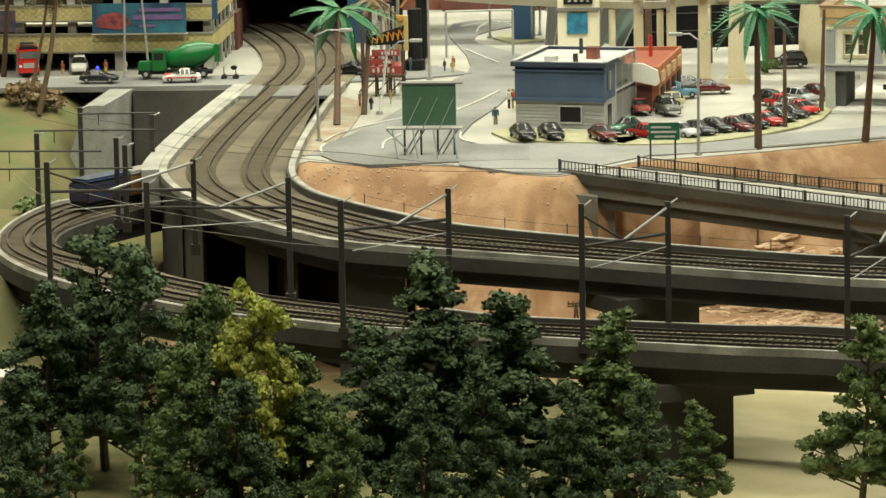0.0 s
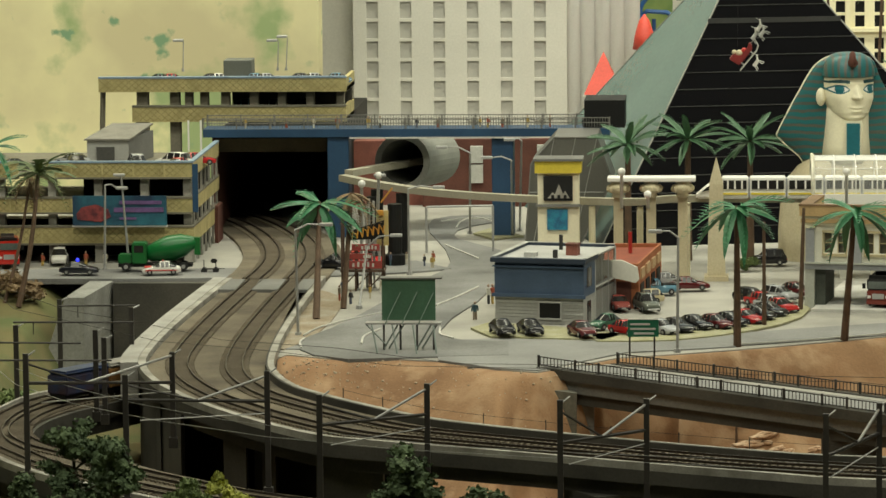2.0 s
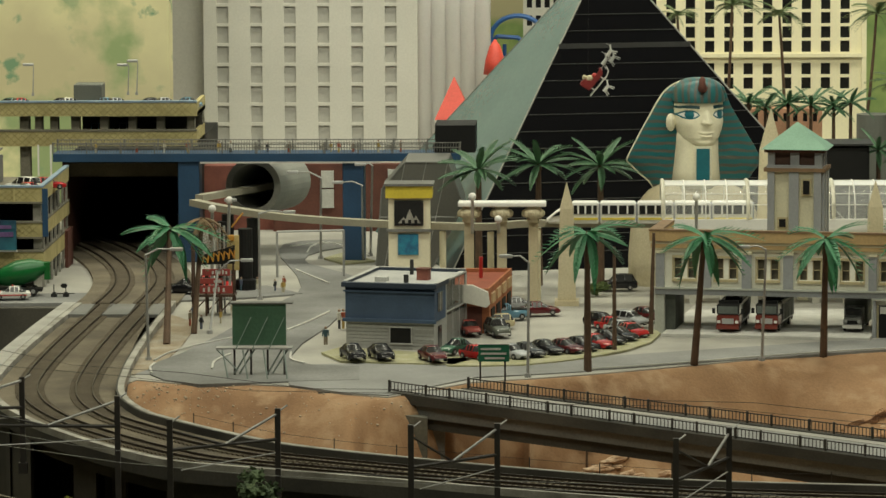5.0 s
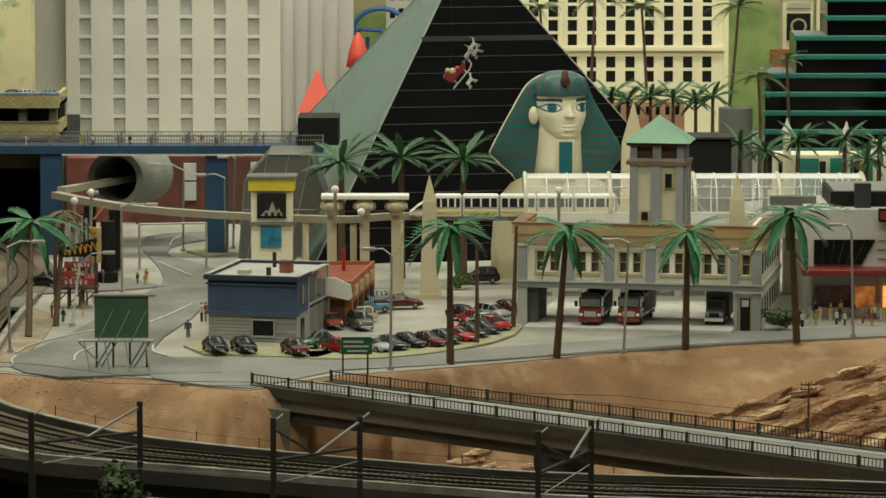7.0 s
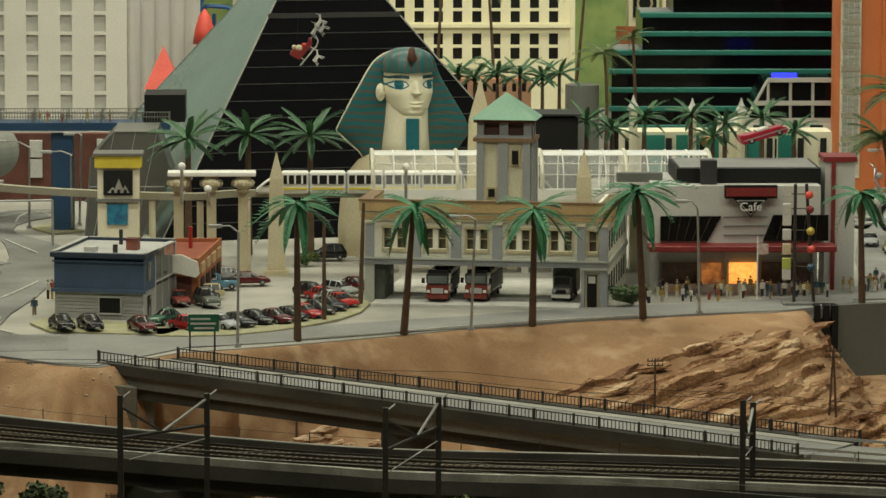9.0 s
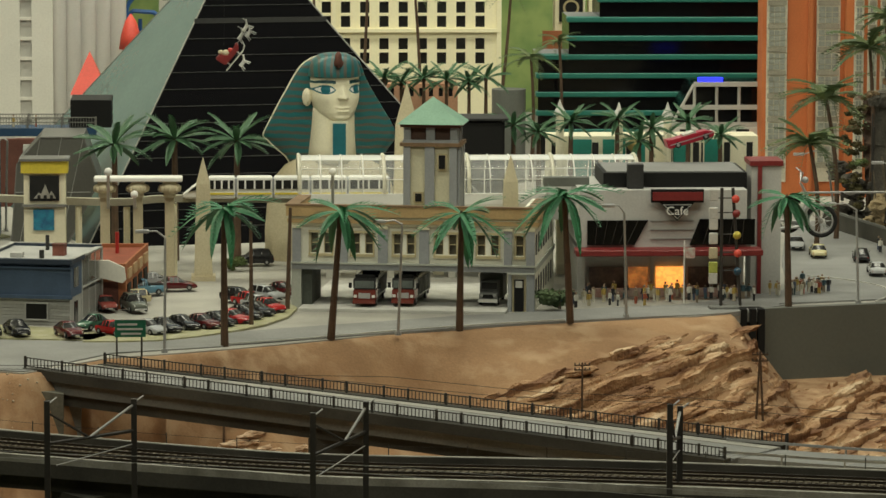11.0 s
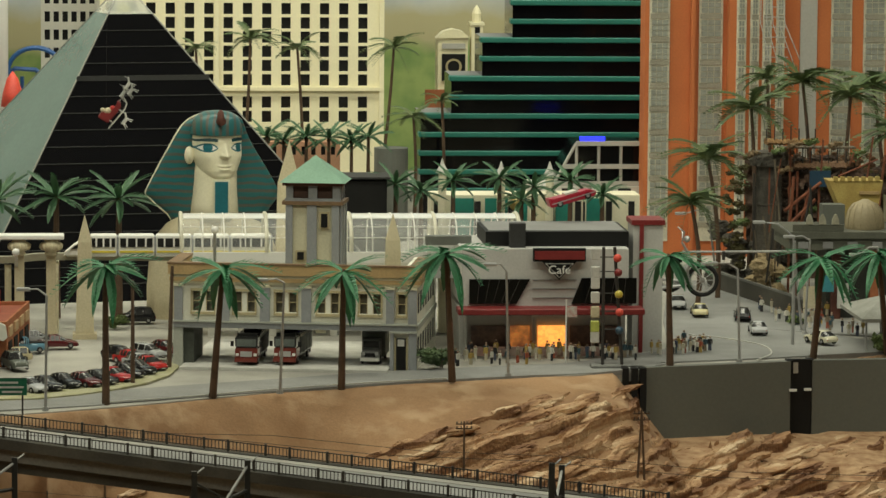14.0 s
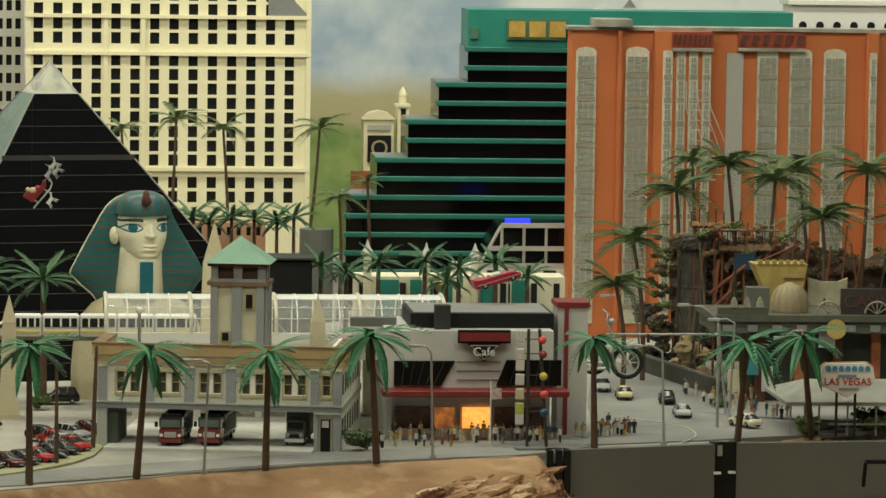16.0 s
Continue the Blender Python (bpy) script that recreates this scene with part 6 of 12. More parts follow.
# ---- statue, obelisks, monorail ----
def sphinx():
    """One plain mesh: a turned head with carved features, headdress, neck and chest."""
    bm = bmesh.new()
    u = 0.000678
    c = Vector((0.1411, 5.0300, 0.2052))
    ct, st = math.cos(radians(18)), math.sin(radians(18))

    def head(x, y, q):
        """Place in the turned head: x across, y back, q down from the crown, in units."""
        return c + Vector(((x * ct - y * st) * u, (x * st + y * ct) * u, (200 - q) * u))

    def body(x, y, q):
        return c + Vector((x * u, y * u, (200 - q) * u))

    def loft(rows, place, n, k):
        """Rings of (q, centre x, half width, front, back)."""
        rings = []
        for q, mx, w, f, b in rows:
            ring = []
            for i in range(n):
                a = 2 * math.pi * i / n
                ring.append(bm.verts.new(place(mx + w * math.cos(a), (f if math.sin(a) < 0 else b) * math.sin(a), q)))
            rings.append(ring)
        for p, r in zip(rings, rings[1:]):
            for i in range(n):
                bm.faces.new((p[i], p[(i + 1) % n], r[(i + 1) % n], r[i])).material_index = k
        bm.faces.new(rings[0]).material_index = k
        bm.faces.new(rings[-1][::-1]).material_index = k

    # face: a fine grid wrapped round the head, with carved eyes, nose and lips
    qs = (150, 165, 180, 200, 215, 228, 240, 248, 254, 258.5)
    wide, deep = (38, 41.5, 43, 44, 42.5, 39.5, 35, 29, 21, 10), (40, 42, 43.5, 45, 45.5, 46, 46, 43.5, 38, 28)
    hill = lambda v, at, r: math.exp(-((v - at) / r) ** 2)
    cols, rows = 220, 136
    grid, flat = [], []
    for j in range(rows + 1):
        q = 150 + 108.5 * j / rows
        w, d = float(np.interp(q, qs, wide)), float(np.interp(q, qs, deep))
        line, marks = [], []
        for i in range(cols + 1):
            a = radians(-108 + 216 * i / cols)
            x, y = w * math.copysign(abs(math.sin(a)) ** 0.92, math.sin(a)), -d * math.cos(a)
            f = min(1.0, max(0.0, (q - 190) / 23))
            nose = 14.5 * f ** 1.15 * (1 if q < 213 else max(0.0, 1 - (q - 213) / 3.6)) * math.exp(-(x / (2.8 + 3.6 * f)) ** 2)
            m = abs(x)
            out = nose + 3.0 * hill(m, 6.3, 2.6) * hill(q, 211.5, 3.2) + 1.6 * hill(q, 187.5, 4) * hill(m, 22, 20)
            out += -3.0 * hill(m, 27, 13) * hill(q, 197.5, 6.5) + 2.6 * hill(m, 27, 9) * hill(q, 198.5, 4.6)
            out += 3.2 * hill(q + 0.006 * x * x, 231, 2.1) * math.exp(-(x / 11.5) ** 4) + 3.8 * hill(q + 0.006 * x * x, 237, 2.5) * math.exp(-(x / 9.5) ** 4) - 0.5 * hill(q + 0.006 * x * x, 234, 0.9) * math.exp(-(x / 11) ** 4)
            out += 3.0 * hill(x, 0, 14) * hill(q, 251, 6) + 2.0 * hill(m, 27, 12) * hill(q, 216, 10) - 1.2 * hill(q, 243.5, 2.6) * hill(x, 0, 11)
            line.append(bm.verts.new(head(x + out * math.sin(a), y - out * math.cos(a), q)))
            marks.append((x, q))
        grid.append(line)
        flat.append(marks)

    def tone(x, q):
        m = abs(x)
        e = (m - 28.5) / 16
        if abs(e) < 1:
            up, low = 198.5 - 8.2 * (1 - e * e) ** 0.8, 199.5 + 7.2 * (1 - e * e) ** 0.8
            if up < q < low:
                if (m - 28.5) ** 2 + (q - 198.2) ** 2 < 52:
                    return 2
                return 2 if min(q - up, low - q) < 2.7 else 5
        if 41 < m < 50 and abs(q - 199 - (m - 41) * 0.16) < 1.5 - (m - 41) * 0.06:
            return 2
        brow = 188.2 - 3.8 * math.cos((m - 26) / 24 * math.pi / 2)
        if 12 < m < 48 and abs(q - brow) < 2.9 - max(0, m - 30) * 0.07:
            return 3
        return 0

    for j in range(rows):
        for i in range(cols):
            x, q = (flat[j][i][0] + flat[j + 1][i + 1][0]) / 2, (flat[j][i][1] + flat[j + 1][i + 1][1]) / 2
            bm.faces.new((grid[j][i], grid[j + 1][i], grid[j + 1][i + 1], grid[j][i + 1])).material_index = tone(x, q)
    bm.faces.new(grid[-1])
    # ear
    ear = head(-50, 3, 214)
    ball(bm, ear, 12 * u, 3, 0, (0.72, 0.6, 1.32))
    ball(bm, ear + Vector((0.0006, -0.0036, 0.001)), 8.5 * u, 2, 0, (0.6, 0.6, 1.3))
    # cap with the brow band, and the cobra on it
    loft([(136, 0, 10, 12, 12), (137.5, 0, 21, 24, 26), (141, 0, 30, 33, 36), (148, 0, 38, 41, 46), (158, 0, 43, 46, 50), (168, 0, 45.6, 49, 52), (176, 0, 46.8, 50.5, 52), (177.5, 0, 46.6, 50, 52), (178.5, 0, 43, 44, 50)], head, 64, 6)
    top = head(-9, -46, 146)
    chain(bm, [top + Vector((0, 0.004, -0.004)), top + Vector((0.0004, -0.0035, -0.0035)), top + Vector((0, -0.0045, 0.001)), top + Vector((0, -0.003, 0.0075)), top + Vector((0.0003, -0.0045, 0.0095))], [0.0052, 0.0062, 0.0045, 0.0038, 0.0016], 10, 4)
    # spreading cloth at the sides
    hem = ((143, -30, 32), (147, -40, 39), (153, -50, 45), (162, -60, 49), (172, -67, 52), (185, -75, 57), (200, -83, 65), (220, -94, 77), (240, -105, 89), (260, -115, 101), (274, -122, 108), (283, -125, 110), (292, -117, 107), (305, -104, 97), (320, -86, 87), (338, -74, 80))
    front, back = [], []
    for q, l, r in hem:
        front.append([bm.verts.new(body(l + (r - l) * i / 24, 6 - 15 * (1 - (i / 12 - 1) ** 2) ** 0.6 + 1.2 * math.sin(q * 0.48), q)) for i in range(25)])
        back.append([bm.verts.new(body(l + (r - l) * i / 24, 12 + 30 * (1 - (i / 12 - 1) ** 2) ** 0.5, q)) for i in range(25)])
    for j in range(len(hem) - 1):
        for i in range(24):
            bm.faces.new((front[j][i], front[j + 1][i], front[j + 1][i + 1], front[j][i + 1])).material_index = 1
            bm.faces.new((back[j][i], back[j][i + 1], back[j + 1][i + 1], back[j + 1][i])).material_index = 1
        for i in (0, 24):
            bm.faces.new((front[j][i], back[j][i], back[j + 1][i], front[j + 1][i])).material_index = 0
    for j in (0, len(hem) - 1):
        for i in range(24):
            bm.faces.new((front[j][i], front[j][i + 1], back[j][i + 1], back[j][i])).material_index = 1
    chain(bm, smooth([body(l - 0.5, 7, q) for q, l, r in hem], 3), [0.0011] * (3 * (len(hem) - 1) + 1), 6, 0)
    # neck, beard, chest and shoulders
    loft([(228, -2, 37, 30, 26), (250, -2, 38.5, 33, 28), (275, -3, 40, 35, 30), (300, -3.5, 41.5, 37, 32), (330, -4, 44, 40, 36)], body, 40, 0)
    for q0, q1, x0, x1, y0, k in ((258, 316, -4, 19, -47, 2), (254, 320, -8, 23, -42, 0)):
        lo, hi = body(x0, y0, q1), body(x1, y0 + 9, q0)
        box(bm, lo.x, lo.y, lo.z, hi.x, hi.y, hi.z, k)
    loft([(318, -4, 52, 28, 30), (335, -4, 84, 36, 40), (355, -4, 101, 42, 60), (400, -4, 115, 50, 90), (450, -4, 119, 54, 110), (508, -4, 119, 56, 120)], body, 40, 7)
    # painted cloth
    cloths = []
    for name, way, scale in (("striped_headdress", "Z", 36), ("striped_cap", "X", 40)):
        cloth = mat(name, (0.02, 0.14, 0.15), 0.36, None, 30, 400, 0.2)
        nt = cloth.node_tree
        geo, wave = nt.nodes.new("ShaderNodeNewGeometry"), nt.nodes.new("ShaderNodeTexWave")
        wave.bands_direction, wave.inputs["Scale"].default_value, wave.inputs["Distortion"].default_value, wave.inputs["Detail"].default_value = way, scale, 3.0, 3.0
        nt.links.new(geo.outputs["Position"], wave.inputs["Vector"])
        mx, rp = nt.nodes.new("ShaderNodeMix"), nt.nodes.new("ShaderNodeMapRange")
        rp.inputs[1].default_value, rp.inputs[2].default_value = 0.5, 0.8
        mx.data_type = "RGBA"
        mx.inputs[6].default_value, mx.inputs[7].default_value = (0.012, 0.115, 0.125, 1), (0.085, 0.085, 0.07, 1)
        nt.links.new(wave.outputs[1], rp.inputs[0])
        nt.links.new(rp.outputs[0], mx.inputs[0])
        nt.links.new(mx.outputs[2], nt.nodes["Principled BSDF"].inputs["Base Color"])
        cloths.append(cloth)
    LINER = mat("dark_teal_paint", (0.0, 0.05, 0.06), 0.5)
    ob = part("sphinx_statue", bm, (STATUE, cloths[0], STATUETEAL, LINER, BROWNRED, WHITE, cloths[1], SANDSTONE))
    for f in ob.data.polygons:
        f.use_smooth = len(f.vertices) == 4 and f.area < 3e-4 and not (f.material_index == 2 and f.area > 2e-5)
    tagged(ob, "cream sphinx statue with teal striped headdress", "statue")


sphinx()


def obelisk(base, w, h, cap):
    v = thing("obelisk", "tall pale sandstone obelisk with pointed top", "obelisk", base, group="obelisks")
    bm = bmesh.new()
    lathe_square = lambda r, z: [bm.verts.new((sx * r, sy * r, z)) for sx, sy in ((-1, -1), (1, -1), (1, 1), (-1, 1))]
    rings = [lathe_square(w / 2, 0), lathe_square(w * 0.36, h - cap), lathe_square(0.0003, h)]
    for a, b in zip(rings, rings[1:]):
        for i in range(4):
            bm.faces.new((a[i], a[(i + 1) % 4], b[(i + 1) % 4], b[i]))
    bm.faces.new(rings[0][::-1])
    part("shaft", bm, SANDSTONE, v)
    part("plinth", boxed(-w * 0.65, -w * 0.65, 0, w * 0.65, w * 0.65, 0.006), SANDSTONE, v)


obelisk((-0.0156, 4.838, 0), 0.0215, 0.1423, 0.03)
obelisk((0.2234, 4.93, 0), 0.036, 0.2200, 0.05)
obelisk((0.3367, 4.795, 0), 0.022, 0.1481, 0.03)
obelisk((-0.2220, 5.4, 0), 0.024, 0.1139, 0.03)


def monorail():
    v = thing("monorail_track", "pale concrete monorail beam on slim pillars", "monorail", kind="structure")
    y = 4.88
    ln = [Vector(p) for p in ((-0.4732, 5.1200, 0.0899), (-0.4256, 5.0500, 0.0891), (-0.3523, 4.9800, 0.0871), (-0.2482, 4.9200, 0.0864), (-0.1146, 4.8800, 0.0863), (-0.0553, 4.8800, 0.0901), (0.1093, 4.8800, 0.0894), (0.5108, 4.8800, 0.0907))]
    c = smooth(ln)
    BEAM = mat("monorail_beam", (0.36, 0.335, 0.26), 0.7, None, 20, 400, 0.15)
    part("beam", sweep(bmesh.new(), beside(c, -0.006), beside(c, 0.006), -0.004, 0.004), BEAM, v)
    d = smooth([Vector(p) for p in ((-0.3934, 5.3600, 0.0865), (-0.4305, 5.2800, 0.0874), (-0.4734, 5.2000, 0.0871))])
    part("beam", sweep(bmesh.new(), beside(d, -0.006), beside(d, 0.006), -0.004, 0.004), BEAM, v)
    for px in (692, 738, 1108, 1180):
        p = min(c, key=lambda q: abs(q.x - (-0.4271 + (px - 692) * 0.00066)))
        part("pillar", tubed((p.x, p.y, 0), (p.x, p.y, p.z - 0.006), 0.0075 if px < 800 else 0.004, n=12), BLACK if px < 800 else STATUE, v)
    for px in (705, 950, 1180, 1400):
        x = -0.0553 + (px - 700) * 4.88 / 7459
        part("pillar", boxed(x - 0.006, 4.876, 0, x + 0.006, 4.892, 0.0841), STATUE, v)
    # train
    t = thing("monorail_train", "white monorail train with dark windows and yellow stripe", "train")
    z0, z1 = 0.0916, 0.1167
    xs = [-0.0105, 0.0223, 0.0655, 0.1088, 0.1520, 0.2005]
    for a, b in zip(xs, xs[1:]):
        car_ob = part("carriage", rounded(a + 0.001, 4.86, z0, b - 0.001, 4.885, z1, 0.0025, 2), WHITE, t)
        part("window_band", boxed(a + 0.003, 4.8588, z0 + 0.0115, b - 0.003, 4.8598, z1 - 0.0035), DARKGLASS, car_ob)
        part("stripe", boxed(a + 0.002, 4.8586, z0 + 0.005, b - 0.002, 4.8597, z0 + 0.0072), YELLOW, car_ob)
        for k in (1, 2, 3):
            x = a + (b - a) * k / 4
            part("window_post", boxed(x - 0.001, 4.858, z0 + 0.0115, x + 0.001, 4.8587, z1 - 0.0035), WHITE, car_ob)
        part("bellows", boxed(b - 0.001, 4.862, z0 + 0.002, b + 0.001, 4.883, z1 - 0.002), STATIONGREY, t)
    nose = bmesh.new()
    slab(nose, [(xs[0], z0), (xs[0], z1), (xs[0] - 0.018, z1 - 0.012), (xs[0] - 0.03, z1 - 0.022), (xs[0] - 0.028, z0)], 4.861, 4.884)
    bmesh.ops.bevel(nose, geom=list(nose.edges), offset=0.002, segments=2, affect="EDGES")
    n = part("nose", nose, WHITE, t)
    part("windscreen", slab(bmesh.new(), [(xs[0] - 0.002, z1 - 0.003), (xs[0] - 0.002, z1 - 0.013), (xs[0] - 0.022, z1 - 0.0165), (xs[0] - 0.017, z1 - 0.0125)], 4.8595, 4.8607), DARKGLASS, n)
    # station
    s = thing("monorail_station", "long monorail station under a ribbed clear arched roof", "station")
    X0, X1 = 0.0951, 0.4857
    zt, zb = 0.1405, 0.0897
    part("platform", boxed(X0, 4.815, zb - 0.006, X1, 4.93, zb), OFFWHITE, s)
    part("low_wall", boxed(X0, 4.815, zb + 0.0001, X1, 4.818, zb + 0.012), WHITE, s)
    for k in range(12):
        x = X0 + (X1 - X0) * k / 11
        part("support", boxed(x - 0.004, 4.85, 0, x + 0.004, 4.86, zb - 0.0062), OFFWHITE, s)
    arc = [(4.871 - 0.055 * math.cos(q), zb + 0.022 + (zt - zb - 0.022) * math.sin(q)) for q in [math.pi * k / 14 for k in range(15)]]
    prof = [(4.816, zb + 0.0122)] + arc + [(4.926, zb)]
    shell = bmesh.new()
    ribbon(shell, [Vector((X0, a, b)) for a, b in prof], [Vector((X1, a, b)) for a, b in prof])
    g = part("clear_roof", shell, CLEAR, s, "clear plastic arched roof", smooth_faces=True)
    # whitish sheet added along the crown in place of the roof's bright highlight
    crown = bmesh.new()
    ribbon(crown, [Vector((X0, a - 0.0002, b + 0.0003)) for a, b in prof[6:12]], [Vector((X1, a - 0.0002, b + 0.0003)) for a, b in prof[6:12]])
    part("crown_highlight", crown, mat("painted_highlight", (0.92, 0.92, 0.9), 0.2, None, 20, 200, 0.05, 0.0, 0.0, 0.0, 0.75), s, "whitish sheet as painted highlight on the roof top", True).visible_shadow = False
    g.visible_shadow = False
    for k in range(17):
        x = X0 + (X1 - X0) * k / 16
        main = k % 4 == 0
        pts = [(x, a - 0.0006, b + 0.0006) for a, b in prof]
        part("rib", chain(bmesh.new(), pts, [0.0024 if main else 0.0008] * len(pts), 6), mat("cream_rib", (0.74, 0.71, 0.58), 0.5) if main else WHITE, s)
    for k in (2, 4, 6):
        a, b = prof[k]
        part("purlin", tubed((X0, a - 0.0006, b), (X1, a - 0.0006, b), 0.0005, n=6), WHITE, s)
    part("gable", slab(bmesh.new(), [(4.816, zb)] and [(X0, zb), (X0 + 0.001, zb), (X0 + 0.001, zb + 0.012), (X0, zb + 0.012)], 4.816, 4.92), WHITE, s)


monorail()


def temple_columns():
    v = thing("colonnade", "white lintel on pale lotus columns before the pyramid", "colonnade")
    y = 4.84
    x0, x1, z0, z1 = -0.1409, -0.0392, 0.1148, 0.1201
    part("lintel", rounded(x0, y - 0.012, z0, x1, y + 0.014, z1, 0.001, 1), WHITE, v)
    for x in (-0.1286, -0.0907, -0.0542):
        bm = bmesh.new()
        lathe(bm, [(0.0062, z0 - 0.0185), (0.0078, z0 - 0.017), (0.0062, z0 - 0.0145), (0.0105, z0 - 0.0125), (0.0122, z0 - 0.0075), (0.0112, z0 - 0.0045), (0.0075, z0 - 0.003), (0.0088, z0 - 0.0002)], (x, y, 0), 16)
        cap = part("capital", bm, SANDSTONE, v, smooth_faces=True)
        for k in range(8):
            q = 2 * math.pi * k / 8
            part("petal", ball(bmesh.new(), (x + 0.0112 * math.cos(q), y + 0.0112 * math.sin(q), z0 - 0.0085), 0.0034, 1, 0, (0.8, 0.8, 1.3)), SANDSTONE, cap)
        part("column", boxed(x - 0.0055, y + 0.002, 0, x + 0.0055, y + 0.013, z0 - 0.0187), SANDSTONE, v)
    k = thing("advertising_tower", "cream sign tower with yellow head and picture panels", "sign tower")
    X0, Z0, X1, Z1 = -0.2222, 0.0491, -0.1744, 0.1372
    w = X1 - X0
    H = Z1
    part("body", boxed(X0, 4.85, 0, X1, 4.88, H - 0.014), STATUE, k)
    part("yellow_head", boxed(X0 - 0.003, 4.846, H - 0.0138, X1 + 0.003, 4.884, H), YELLOW, k)
    part("cap", boxed(X0 - 0.005, 4.844, H + 0.0002, X1 + 0.005, 4.886, H + 0.003), CONCRETE, k)
    part("upper_picture", boxed(X0 + 0.007, 4.8478, H - 0.046, X1 - 0.007, 4.8496, H - 0.017), DARKGLASS, k, "dark photo panel")
    for a, b, q in ((0.24, 0.5, 0.036), (0.38, 0.66, 0.0265), (0.56, 0.78, 0.034)):
        part("pale_peak", slab(bmesh.new(), [(X0 + w * a, H - 0.043), (X0 + w * b, H - 0.043), (X0 + w * (a + b) / 2, H - q)], 4.8465 - 0.0003 * a, 4.8475), LIP, k)
        part("dark_gate", boxed(X0 + w * (a + b) / 2 - 0.0018, 4.846, H - 0.043, X0 + w * (a + b) / 2 + 0.0018, 4.8462, H - 0.039), DARKGLASS, k)
    part("lower_picture", boxed(X0 + 0.011, 4.8478, H - 0.08, X1 - 0.013, 4.8496, H - 0.056), mat("blue_poster", (0.02, 0.12, 0.24), 0.5, (0.03, 0.25, 0.38), 180, 600, 0.3), k, "blue poster")
    part("ledge", boxed(X0 - 0.002, 4.846, H - 0.053, X1 + 0.002, 4.8498, H - 0.05), CONCRETE, k)
    g = thing("grey_hall", "grey hall with sloping glass sides", "building")
    u2 = 5.08 / 7459
    cx, cz = -0.1998, 0.0215
    pts = [(788, 470), (800, 310), (842, 262), (918, 262), (945, 340), (880, 470)]
    part("hall", slab(bmesh.new(), [(cx + (a - 860) * u2, cz + (440 - b) * u2) for a, b in pts], 5.08, 5.2), mat("hall_glass", (0.11, 0.11, 0.1), 0.35, None, 12, 300, 0.15), g)
    for i in range(6):
        (a, b), (c, d) = pts[i], pts[(i + 1) % 6]
        part("edge_bar", tubed((cx + (a - 860) * u2, 5.0795, cz + (440 - b) * u2), (cx + (c - 860) * u2, 5.0795, cz + (440 - d) * u2), 0.0009, n=6), CONCRETE, g)
    for a, b, c, d in ((842, 262, 800, 470), (918, 262, 872, 470), (880, 262, 836, 470), (796, 360, 930, 360)):
        part("glazing_bar", tubed((cx + (a - 860) * u2, 5.0797, cz + (440 - b) * u2), (cx + (c - 860) * u2, 5.0797, cz + (440 - d) * u2), 0.0005, n=5), STEEL, g)


temple_columns()


# ---- palms ----
def frond_mesh(name, length, width, droop, material, seed, plain=False):
    """A palm leaf along +x: a plain lance, or a feather of narrow leaflets."""
    rnd = random.Random(seed)
    bm = bmesh.new()
    n = 15 if plain else 17
    spine = [Vector((length * (t - 0.1 * t * t), 0, -length * droop * t * t)) for t in [i / n for i in range(n + 1)]]
    if plain:
        for s in (-1, 1):
            edge = [p + Vector((0, s * width * math.sin(math.pi * min(1, (i / n) * 0.93 + 0.07)) ** 0.8 * rnd.uniform(0.9, 1.08), -width * 0.35 * math.sin(math.pi * i / n))) for i, p in enumerate(spine)]
            ribbon(bm, spine, edge)
            for i in range(2, n):
                w = width * 1.12 * math.sin(math.pi * min(1, i / n * 0.85 + 0.15)) ** 0.6 * rnd.uniform(0.8, 1.2)
                tip = spine[i] + Vector((w * 1.7, s * w * 0.95, -w * rnd.uniform(0.3, 0.75)))
                bm.faces.new([bm.verts.new(q) for q in (spine[i], spine[i] + Vector((length * 0.06, 0, 0)), tip)])
    else:
        for i in range(1, n):
            t = i / n
            w = width * (math.sin(math.pi * min(1, t * 0.9 + 0.1)) ** 0.6)
            for s in (-1, 1):
                ww = w * rnd.uniform(0.8, 1.15)
                tip = spine[i] + Vector((ww * 0.75, s * ww, -ww * rnd.uniform(0.25, 0.6)))
                bm.faces.new([bm.verts.new(q) for q in (spine[i], spine[i] + Vector((length * 0.075, 0, 0.0)), tip)])
        tube(bm, spine[0], spine[n // 2], length * 0.018, length * 0.01, 4)
        tube(bm, spine[n // 2], spine[n], length * 0.01, length * 0.004, 4)
    me = bpy.data.meshes.new(name)
    bm.to_mesh(me)
    bm.free()
    me.materials.append(material)
    return me


FRONDS = {}


